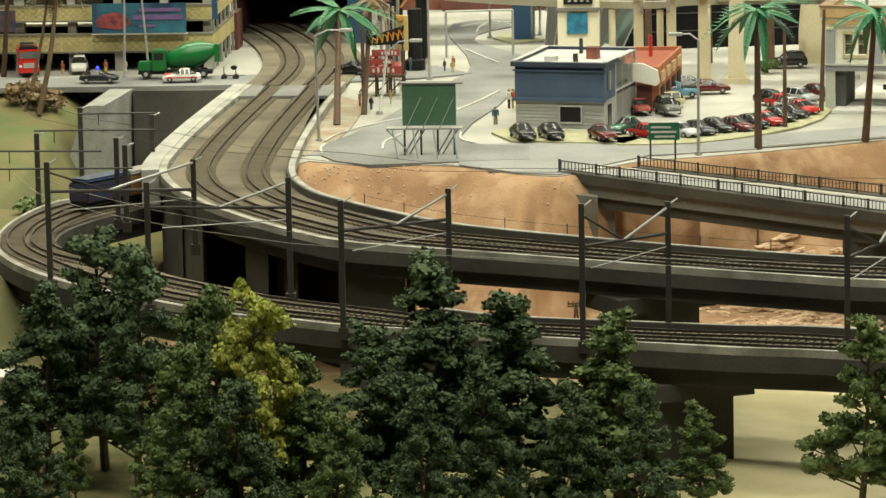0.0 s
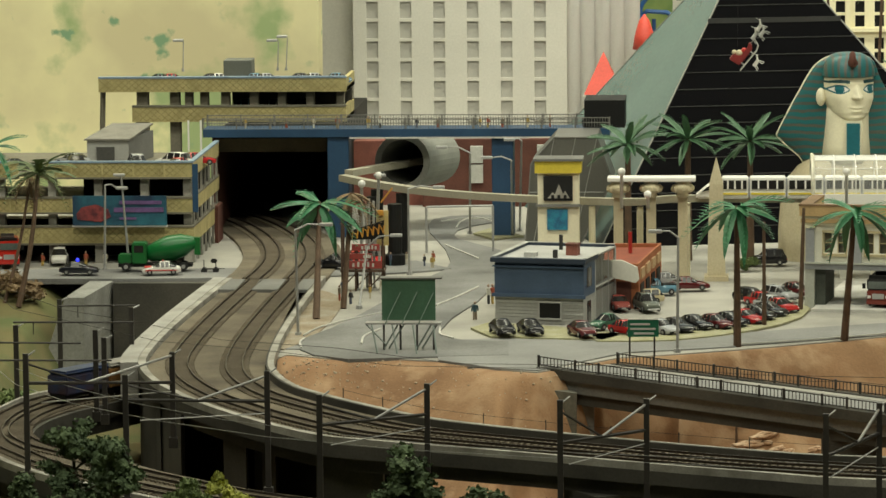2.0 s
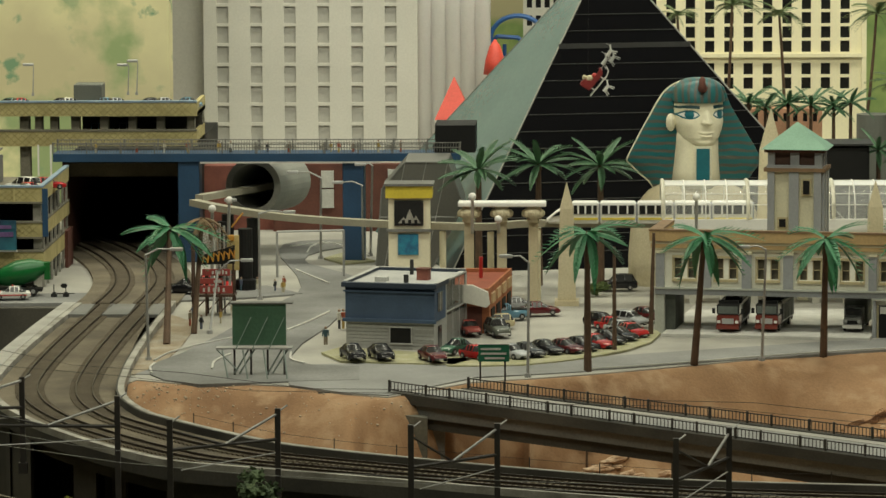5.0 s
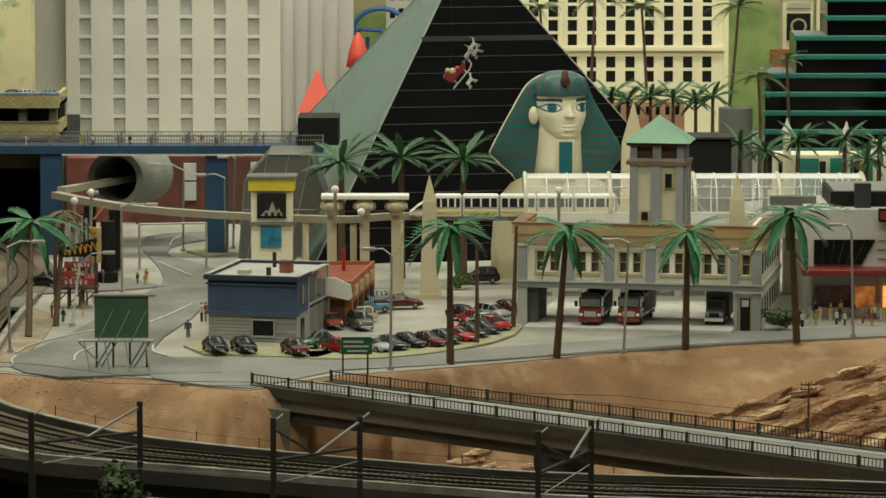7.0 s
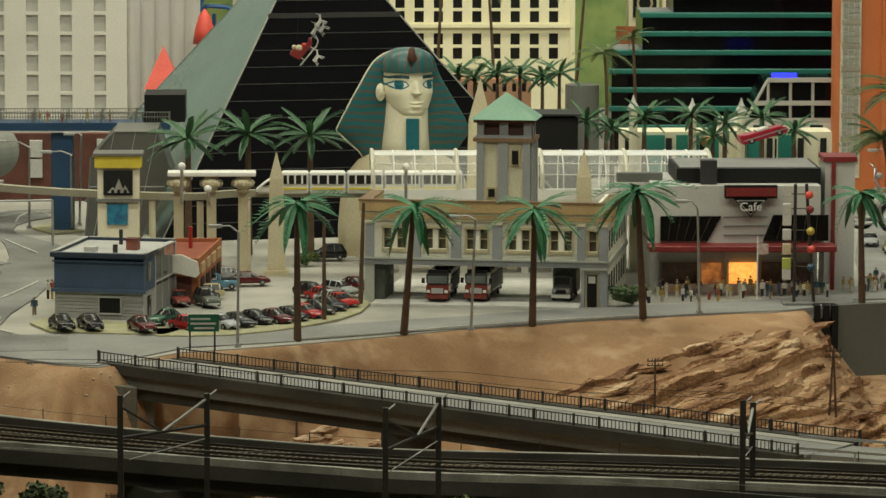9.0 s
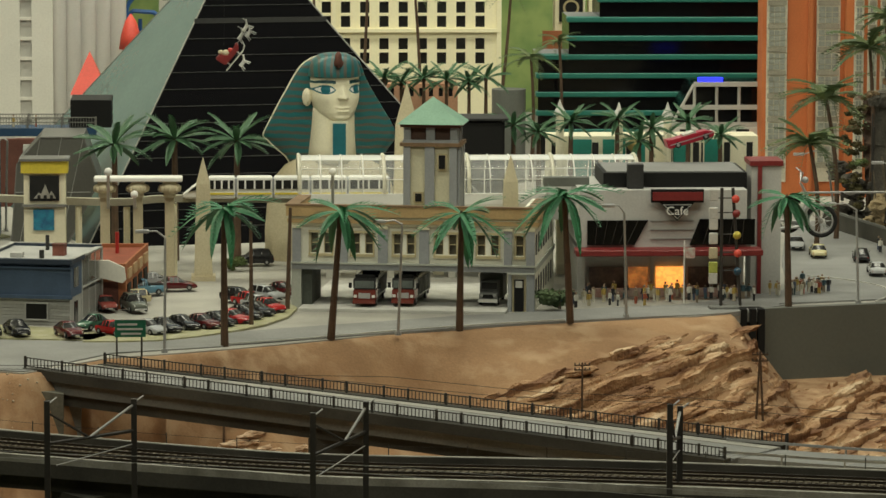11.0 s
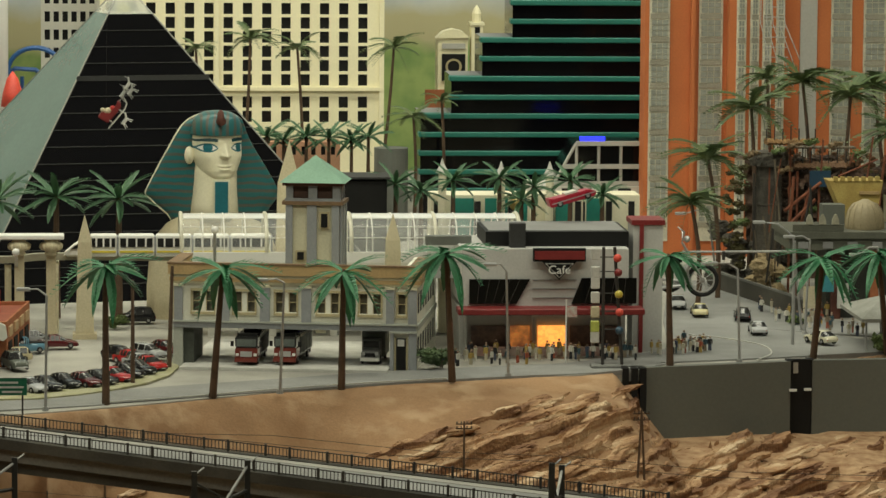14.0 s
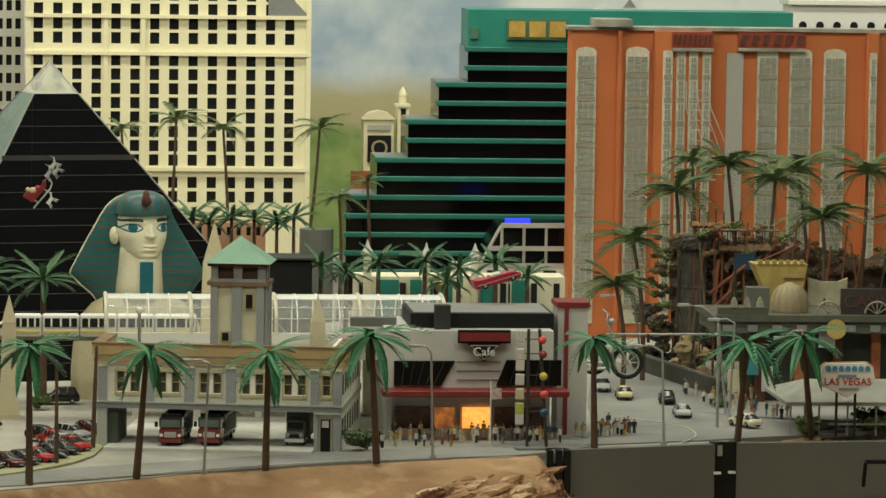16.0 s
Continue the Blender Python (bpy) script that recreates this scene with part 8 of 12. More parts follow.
park((((-0.2385, 4.3750, 0.0040), BLK, "saloon"), ((-0.2089, 4.3757, 0.0040), BLK, "saloon")), -66, "cars by the blue shop")
park((((-0.1544, 4.3602, 0.0040), DRD, "saloon"),), -62, "cars by the blue shop")
park((((-0.1317, 4.4112, 0.0040), GRN, "beetle"),), -125, "cars by the blue shop")
ROW = (((-0.1079, 4.3817, 0.0020), RD, "saloon"), ((-0.0721, 4.3890, 0.0020), SLV, "saloon"), ((-0.0563, 4.4010, 0.0020), BLK, "saloon"), ((-0.0375, 4.4216, 0.0020), BLK, "saloon"), ((-0.0166, 4.4295, 0.0020), DRD, "saloon"), ((-0.0005, 4.4461, 0.0020), BLK, "saloon"), ((0.0158, 4.4672, 0.0020), RD, "saloon"), ((0.0292, 4.4973, 0.0020), BLK, "saloon"), ((0.0422, 4.5234, 0.0020), BLK, "saloon"), ((0.0554, 4.5544, 0.0020), RD, "saloon"), ((0.0458, 4.5773, 0.0020), SLV, "saloon"), ((0.0356, 4.6051, 0.0020), RD, "saloon"), ((0.0245, 4.6332, 0.0020), BLK, "estate"), ((0.0554, 4.6510, 0.0020), SLV, "estate"), ((0.0735, 4.6883, 0.0020), DRD, "saloon"))
park(ROW, -46, "row of parked cars")
park((((-0.0820, 4.6993, 0.0020), BLU, "pickup"),), 200, "cars by the brick shop")
park((((-0.0698, 4.7773, 0.0020), SLV, "saloon"), ((-0.0461, 4.7379, 0.0020), DRD, "saloon")), 10, "cars by the brick shop")
car((-0.0905, 4.5677, 0.0020), -70, (0.1, 0.11, 0.09), "suv", "dark olive toy off-road car on the asphalt", "cars by the brick shop")
car((-0.0966, 4.6244, 0.0020), 195, (0.55, 0.48, 0.3), "estate", "cream toy estate car on the asphalt", "cars by the brick shop")
car((-0.1215, 4.5777, 0.0020), -75, (0.26, 0.06, 0.05), "saloon", "brownish red toy saloon car on the asphalt", "cars by the brick shop")
car((0.0443, 4.9624, 0.0020), 185, BLK, "suv", "glossy black toy off-road car driving past the colonnade", "cars on the street")
car((0.7238, 5.0135, 0.0030), 87, (0.62, 0.56, 0.32), "saloon", "pale yellow toy saloon car on the avenue", "cars on the avenue")
car((0.7697, 4.9707, 0.0030), 84, BLK, "saloon", "glossy black toy saloon car on the avenue", "cars on the avenue")
car((0.7685, 4.8442, 0.0030), 88, (0.5, 0.51, 0.52), "saloon", "silver-white toy saloon car driving up the avenue", "cars on the avenue")
car((0.8273, 4.7540, 0.0030), 118, (0.68, 0.64, 0.48), "saloon", "cream toy saloon car at the kerb", "cars on the avenue")
car((0.7083, 5.0913, 0.0030), -95, SLV, "saloon", "silver toy saloon car far down the avenue", "cars on the avenue")
# cars on the car park decks
for i, (x, c) in enumerate(((-0.7140, SLV), (-0.6757, WHT), (-0.6498, RD), (-0.6621, RD), (-0.7932, BLK), (-0.8034, SLV), (-0.8614, BLK))):
    car((x, 5.035 + 0.03 * (i % 3), 0.1091), (-70, 150, 20, 60)[i % 4], c, "suv" if i < 2 else "saloon", NAMES[c] + " toy car on the car park roof", "cars on the car park")
for i, x in enumerate((-0.7450, -0.7230, -0.6775, -0.6606, -0.6202, -0.5982, -0.5615, -0.5358, -0.5138)):
    c = (GRN, RD, BLK, WHT, BLU, SLV, BLK, SLV, BLU)[i]
    car((x, 5.445, 0.1779), 15 if i % 2 else 170, c, "saloon", NAMES[c] + " toy car on the rear parking deck", "cars on the car park")
for i, x in enumerate((-0.6349, -0.5982, -0.5615)):
    car((x, 5.47, 0.1391), 175, (BLU, SLV, BLK)[i], "suv", NAMES[(BLU, SLV, BLK)[i]] + " toy car on the lower rear deck", "cars on the car park")
v = car((-0.6649, 4.868, 0.0035), 188, WHT, "saloon", "white toy saloon car with a red bonnet on the street", "cars on the street")
part("bonnet_panel", bevelled(boxed(0.0125, -0.0078, 0.0088, 0.0215, 0.0078, 0.0098), 0.0004, 1), RED, v, "red bonnet")
part("side_stripe", boxed(-0.02, -0.0107, 0.0052, 0.0205, 0.0107, 0.0064), RED, v)
part("roof_light", boxed(-0.003, -0.004, 0.0161, -0.001, 0.004, 0.0173), RED, v)
c = thing("hand_trailer", "small dark two-axle trailer standing by the tracks", "trailer", (-0.6126, 4.9000, 0.0000), 4)
part("frame", boxed(-0.008, -0.003, 0.0052, 0.011, 0.003, 0.0062), IRON, c)
part("drawbar", tubed((0.011, 0, 0.0058), (0.0185, 0, 0.0058), 0.0005, n=5), IRON, c)
for x in (-0.006, 0.008):
    part("upright", tubed((x, 0, 0.006), (x, 0, 0.0165), 0.0006, n=5), IRON, c)
    for dy in (-0.004, 0.004):
        part("wheel", tubed((x, dy - 0.001, 0.0036), (x, dy + 0.001, 0.0036), 0.0036, n=12), TYRE, c)
part("load", bevelled(boxed(0.002, -0.003, 0.0125, 0.0095, 0.003, 0.0175), 0.0012, 2), BLACK, c)
car((-0.8035, 4.9815, 0.0020), -84, WHT, "suv", "white toy off-road car outside the car park", "cars on the street")
v = car((-0.762, 4.868, 0.0035), 0, (0.02, 0.022, 0.03), "saloon", "dark toy police car with a lit blue roof lamp", "cars on the street")
part("roof_lamp", ball(bmesh.new(), (-0.002, 0, 0.0178), 0.0022, 2), BLUEGLOW, v, "lit blue lamp")
car((-0.4662, 4.9246, 0.0030), 170, BLK, "pickup", "glossy black toy pickup truck by the crossing", "cars on the street")
for g in ((-0.4404, 4.9357, 0.0030), (-0.4207, 4.9574, 0.0030)):
    car(g, -80, RD, "suv", "bright red toy truck beside the tall signs", "red trucks")


def mixer():
    v = thing("concrete_mixer_truck", "green toy concrete mixer truck on the street", "truck", (-0.6744, 4.9065, 0.0035), 182)
    G1 = paint((0.008, 0.12, 0.025), 0.4)
    part("chassis", boxed(-0.045, -0.009, 0.005, 0.05, 0.009, 0.009), BLACK, v)
    part("bonnet", bevelled(boxed(0.032, -0.0095, 0.009, 0.05, 0.0095, 0.021), 0.0015), G1, v)
    cab = part("cab", bevelled(boxed(0.013, -0.0125, 0.009, 0.032, 0.0125, 0.036), 0.0015), G1, v)
    part("windscreen", boxed(0.0315, -0.01, 0.024, 0.0325, 0.01, 0.033), DARKGLASS, cab)
    for s in (-1, 1):
        part("side_window", boxed(0.017, s * 0.0126 - 0.0002, 0.024, 0.029, s * 0.0126 + 0.0002, 0.033), DARKGLASS, cab)
    bm = bmesh.new()
    lathe(bm, [(0.007, -0.034), (0.013, -0.018), (0.0165, 0.0), (0.0145, 0.018), (0.008, 0.032), (0.0055, 0.036)], n=18)
    bmesh.ops.rotate(bm, verts=bm.verts, cent=(0, 0, 0), matrix=Matrix.Rotation(radians(-76), 3, "Y"))
    bmesh.ops.translate(bm, verts=bm.verts, vec=(-0.016, 0, 0.028))
    part("drum", bm, paint((0.006, 0.13, 0.03), 0.3), v, smooth_faces=True)
    part("chute", boxed(-0.055, -0.006, 0.02, -0.048, 0.006, 0.042), G1, v)
    wheels(v, (0.04, -0.02, -0.034), 0.011, 0.0055)
    v.scale = (0.92, 0.92, 0.92)


mixer()


def fire_engine(at, turn, red, body, label, short=1.0):
    v = thing("fire_engine", label, "fire engine", at, turn, "fire engines")
    part("chassis", boxed(-0.055, -0.0125, 0.004, 0.052, 0.0125, 0.009), BLACK, v)
    cab = part("cab", bevelled(boxed(0.028, -0.0145, 0.008, 0.053, 0.0145, 0.0225), 0.0012), paint(red), v, "red lower cab")
    part("cab_top", bevelled(boxed(0.028, -0.0145, 0.0228, 0.0525, 0.0145, 0.037), 0.0012), paint(body), v)
    part("windscreen", boxed(0.0521, -0.0125, 0.0245, 0.0532, 0.0125, 0.034), mat("cab_glass", (0.14, 0.16, 0.15), 0.2), v)
    part("grille", boxed(0.0526, -0.0075, 0.011, 0.0537, 0.0075, 0.018), SILVER, cab)
    part("bumper", boxed(0.053, -0.0145, 0.0045, 0.057, 0.0145, 0.0095), paint(red), v)
    for s in (-1, 1):
        part("headlight", boxed(0.053, s * 0.0115 - 0.002, 0.012, 0.0541, s * 0.0115 + 0.002, 0.0155), WHITE, v)
        part("mirror", boxed(0.049, s * 0.0185 - 0.002, 0.024, 0.0505, s * 0.0185 + 0.002, 0.031), BLACK, v)
    part("equipment_body", bevelled(boxed(-0.055, -0.0145, 0.009, 0.0265, 0.0145, 0.0385), 0.0012), paint(body), v)
    for k in range(4):
        part("roller_shutter", boxed(-0.05 + k * 0.019, 0.0146, 0.012, -0.034 + k * 0.019, 0.0152, 0.033), GREYROOF, v)
        part("roller_shutter", boxed(-0.05 + k * 0.019, -0.0152, 0.012, -0.034 + k * 0.019, -0.0146, 0.033), GREYROOF, v)
    part("light_bar", boxed(0.042, -0.0125, 0.0372, 0.047, 0.0125, 0.041), BLACK, v)
    for k in range(3):
        part("roof_gear", boxed(-0.05 + k * 0.022, -0.009, 0.0386, -0.034 + k * 0.022, 0.009, 0.041 + 0.002 * (k % 2)), IRON, v)
    wheels(v, (0.036, -0.03), 0.0135, 0.006)
    v.scale = (0.86 * short, 0.86, 0.84)


fire_engine((0.1690, 4.6197, 0.0038), -100, (0.17, 0.03, 0.02), (0.03, 0.03, 0.03), "red and black toy fire engine in the station bay")
fire_engine((0.2145, 4.6197, 0.0038), -104, (0.17, 0.03, 0.02), (0.045, 0.044, 0.042), "red toy fire engine with dark grey body in bay")
fire_engine((-0.861, 4.955, 0.0038), -78, (0.55, 0.03, 0.02), (0.5, 0.03, 0.02), "bright red toy fire engine outside the car park", 0.55)


def van():
    v = thing("ambulance", "grey and white toy ambulance van in the station bay", "van", (0.3035, 4.6104, 0.0038), -101, "")
    part("bonnet", bevelled(boxed(0.017, -0.01, 0.004, 0.034, 0.01, 0.0145), 0.0012), GREYROOF, v)
    part("grille", boxed(0.0341, -0.006, 0.0085, 0.0347, 0.006, 0.0125), BLACK, v)
    part("cab", bevelled(boxed(0.006, -0.01, 0.005, 0.0235, 0.01, 0.026), 0.001), GREYROOF, v)
    part("windscreen", boxed(0.0232, -0.0085, 0.0175, 0.0242, 0.0085, 0.0245), DARKGLASS, v)
    part("box_body", bevelled(boxed(-0.036, -0.0128, 0.005, 0.0055, 0.0128, 0.033), 0.001), GREYPANEL, v)
    for s in (-1, 1):
        part("headlight", boxed(0.0338, s * 0.007 - 0.0015, 0.0105, 0.0349, s * 0.007 + 0.0015, 0.0135), SILVER, v)
    part("bumper", boxed(0.034, -0.0105, 0.004, 0.0365, 0.0105, 0.0075), WHITE, v)
    wheels(v, (0.024, -0.022), 0.0105, 0.0045)


van()


# ---- signs ----
def billboard():
    v = thing("billboard", "green-backed billboard on a grey steel frame", "billboard")
    y = 4.27
    x0, z0, x1, z1 = -0.3563, 0.0325, -0.3012, 0.0752
    part("panel", boxed(x0, y, z0, x1, y + 0.003, z1), SIGNGREEN, v)
    part("frame_edge", boxed(x0 - 0.002, y - 0.002, z1, x1 + 0.007, y + 0.012, z1 + 0.0015), CONCRETE, v)
    part("walkway", boxed(x0 - 0.017, y - 0.004, z0 - 0.004, x1 + 0.006, y + 0.012, z0 - 0.0025), STEEL, v)
    w = x1 - x0
    FRAME = mat("grey_green_steel", (0.2, 0.24, 0.22), 0.6, None, 60, 500, 0.2)
    zl = z0 - 0.0041
    for k in range(4):
        x = x0 + w * (0.03 + 0.31 * k)
        part("leg", boxed(x - 0.001, y + 0.002, 0, x + 0.001, y + 0.004, zl), IRON, v)
        part("front_leg", tubed((x - 0.004 + 0.003 * k, y - 0.028, 0), (x - 0.012 + 0.004 * k, y - 0.003, zl), 0.0009, n=6), FRAME, v)
        part("brace", tubed((x - 0.012 if k % 2 else x, y + 0.001, 0.003), (x + (0.004 if k % 2 else 0.015), y + 0.001, zl), 0.0009, n=6), FRAME, v)
    part("brace", tubed((x0 - 0.016, y - 0.002, zl), (x0 + 0.006, y - 0.012, 0.008), 0.0008, n=6), FRAME, v)
    for k in range(3):
        x = x0 + w * (0.07 + 0.31 * k)
        part("panel_strut", tubed((x, y - 0.009, z0 - 0.003), (x + 0.0155, y - 0.0008, z0 + (z1 - z0) * 0.68), 0.0006, n=5), mat("dull_green_strut", (0.2, 0.28, 0.23), 0.6), v)
    s = thing("road_sign", "green road sign with pale bars on two posts", "road sign")
    x0, z0, x1, z1 = -0.1035, 0.0204, -0.0721, 0.0379
    y = 4.235
    part("board", boxed(x0, y, z0, x1, y + 0.002, z1), ROADSIGN, s)
    for px in (0.06, 0.86):
        x = x0 + (x1 - x0) * px
        part("post", boxed(x - 0.0009, y + 0.0021, 0, x + 0.0009, y + 0.004, z1), IRON, s)
    for j, (a, b) in enumerate(((0.08, 0.72), (0.08, 0.9), (0.2, 0.85))):
        z = z1 - (z1 - z0) * (0.25 + 0.27 * j)
        part("text_bar", boxed(x0 + (x1 - x0) * a, y - 0.0006, z - 0.0012, x0 + (x1 - x0) * b, y - 0.0001, z + 0.0008), PALE, s)
    part("border", boxed(x0 - 0.0006, y - 0.0003, z1, x1 + 0.0006, y + 0.002, z1 + 0.0007), PALE, s)
    g = thing("car_poster", "wide blue poster with a red car on the parapet", "poster")
    x0, z0, x1, z1 = -0.7853, 0.0484, -0.6723, 0.0839
    y = 4.975
    part("sheet", boxed(x0, y, z0, x1, y + 0.004, z1), mat("poster_blue", (0.012, 0.02, 0.06), 0.45, (0.035, 0.16, 0.22), 22, 300, 0.2), g)
    part("border", boxed(x0 - 0.001, y + 0.001, z0 - 0.002, x1 + 0.001, y + 0.005, z0 - 0.0002), WHITE, g)
    w, h = x1 - x0, z1 - z0
    part("red_car_shape", slab(bmesh.new(), [(x0 + w * a, z0 + h * b) for a, b in ((0.05, 0.2), (0.3, 0.12), (0.41, 0.3), (0.38, 0.55), (0.25, 0.72), (0.1, 0.62), (0.04, 0.4))], y - 0.001, y - 0.0002), mat("poster_red", (0.3, 0.06, 0.06), 0.5, (0.08, 0.02, 0.03), 120, 500, 0.3), g)
    for j, (a, b, z, hh) in enumerate(((0.5, 0.95, 0.72, 0.12), (0.44, 0.97, 0.45, 0.16), (0.5, 0.68, 0.2, 0.08))):
        part("text_bar", boxed(x0 + w * a, y - 0.0008, z0 + h * z, x0 + w * b, y - 0.0002, z0 + h * (z + hh)), mat("poster_text", (0.17, 0.1, 0.26), 0.5), g)
    p = thing("car_poster", "dark blue poster with red shape on the parapet", "poster")
    x0, z0, x1, z1 = -0.9531, 0.0532, -0.8748, 0.0791
    part("sheet", boxed(x0, 4.955, z0, x1, 4.96, z1), mat("poster_navy", (0.02, 0.05, 0.11), 0.5, (0.16, 0.07, 0.08), 90, 300, 0.2), p)


billboard()


def sign_cluster():
    y = 4.74
    TIMBER = mat("brown_timber", (0.1, 0.055, 0.035), 0.8, (0.05, 0.03, 0.02), 60, 500, 0.3)
    AMBER = mat("amber_paint", (0.6, 0.3, 0.035), 0.5, (0.45, 0.2, 0.03), 60, 400, 0.2)
    SIGNRED = mat("faded_sign_red", (0.34, 0.05, 0.04), 0.55, (0.24, 0.04, 0.035), 60, 400, 0.2)
    v = thing("fairground_sign", "amber lettered sign and red panels on a timber scaffold", "sign")
    x0, x1 = -0.4404, -0.3939
    top = 0.0810
    for i in range(4):
        x = x0 + (x1 - x0) * i / 3
        for dy in (0.0, 0.022):
            part("leg", boxed(x - 0.0011, y + dy, 0, x + 0.0011, y + dy + 0.0022, top if i in (0, 3) else top * 0.62), TIMBER, v)
        if i < 3:
            part("brace", tubed((x, y + 0.0011, 0.004), (x + (x1 - x0) / 3, y + 0.0011, 0.02), 0.0008, n=5), TIMBER, v)
    part("platform", boxed(x0 - 0.002, y - 0.002, 0.0221, x1 + 0.002, y + 0.026, 0.0247), TIMBER, v)
    board = part("letter_board", slab(bmesh.new(), [(-0.4306, 0.0590), (-0.3920, 0.0602), (-0.3917, 0.0816), (-0.4305, 0.0694)], y - 0.0012, y + 0.001), BLACK, v, "black board")
    a, b = Vector((-0.4291, 4.7380, 0.0606)), Vector((-0.3930, 4.7380, 0.0669))
    for i, (h, lean) in enumerate(((0.0085, 0.2), (0.0115, -0.1), (0.011, 0.25), (0.012, 0.0), (0.0105, 0.2), (0.012, -0.15))):
        p = a.lerp(b, (i + 0.1) / 6)
        q = p + Vector((0.0042 + lean * 0.004, 0, h))
        part("letter_shape", chain(bmesh.new(), [p, p + Vector((0.0012, 0, h * 0.9)), q - Vector((0, 0, h * 0.45)), p + Vector((0.0056, 0, 0.0006)), p + Vector((0.0066, 0, h * 0.8))], [0.0009] * 5, 6), AMBER, board)
    part("tall_panel", boxed(-0.4014, 4.75, 0.0513, -0.3879, 4.753, 0.0914), mat("cream_sign", (0.6, 0.5, 0.24), 0.6, (0.5, 0.36, 0.12), 50, 400, 0.25), v, "cream and amber upright panel")
    part("panel_head", bevelled(boxed(-0.4001, 4.7465, 0.0851, -0.3930, 4.7496, 0.0922), 0.001, 1), AMBER, v)
    rows = ((454, 466, 484, 534, (0.35, 0.95)), (471, 481, 479, 520, (0.05, 0.0)), (484, 498, 479, 538, (0.1, 0.85)))
    for py0, py1, px0, px1, bar in rows:
        k = 4.74 / 7459
        q0, q1 = x0 + (px0 - 466) * k, x0 + (px1 - 466) * k
        z1, z0 = top - (py0 - 412) * k, top - (py1 - 412) * k
        panel = part("sign_panel", bevelled(boxed(q0, y - 0.0026, z0, q1, y - 0.0004, z1), 0.0003, 1), SIGNRED, v, "red panel with white bars")
        for n in range(5):
            f = bar[0] + (bar[1] - bar[0]) * n / 5 if bar[1] else 0.62 + 0.07 * n
            part("lettering_bar", boxed(q0 + (q1 - q0) * f, y - 0.0032, z0 + (z1 - z0) * 0.22, q0 + (q1 - q0) * (f + 0.065), y - 0.0027, z0 + (z1 - z0) * (0.85 if n % 2 else 0.7)), PALE, panel)
    part("slanted_rod", tubed((-0.3961, 4.7500, 0.1005), (-0.3830, 4.7500, 0.1172), 0.0011, n=6), AMBER, v)
    for k, (px, py) in enumerate(((513, 378), (521, 382), (508, 390))):
        p = (-0.4146 + (px - 508) * 4.77 / 7459, 4.77, 0)
        part("flag_post", tubed(p, (p[0], 4.77, top + (412 - py) * 4.77 / 7459), 0.0014, n=7), STEEL, v)
    t = thing("traffic_gate", "pale grey overhead sign frame on two posts", "gantry")
    a, b = (-0.3699, 5.1000, 0.0560), (-0.2884, 5.1000, 0.0575)
    part("crossbar", tubed(a, b, 0.0014, n=6), STEEL, t)
    for q in (a, b):
        part("post", tubed((q[0], q[1], 0), q, 0.0016, n=7), STEEL, t)
    for g in ((-0.4295, 5.0465, 0.0000), (-0.3977, 4.9654, 0.0000)):
        k = thing("black_bollard", "thick black pillar foot beside the street", "pillar", g)
        part("shaft", lathe(bmesh.new(), [(0.012, 0), (0.012, 0.014), (0.0085, 0.016), (0.0085, 0.075)], n=14), BLACK, k)


sign_cluster()


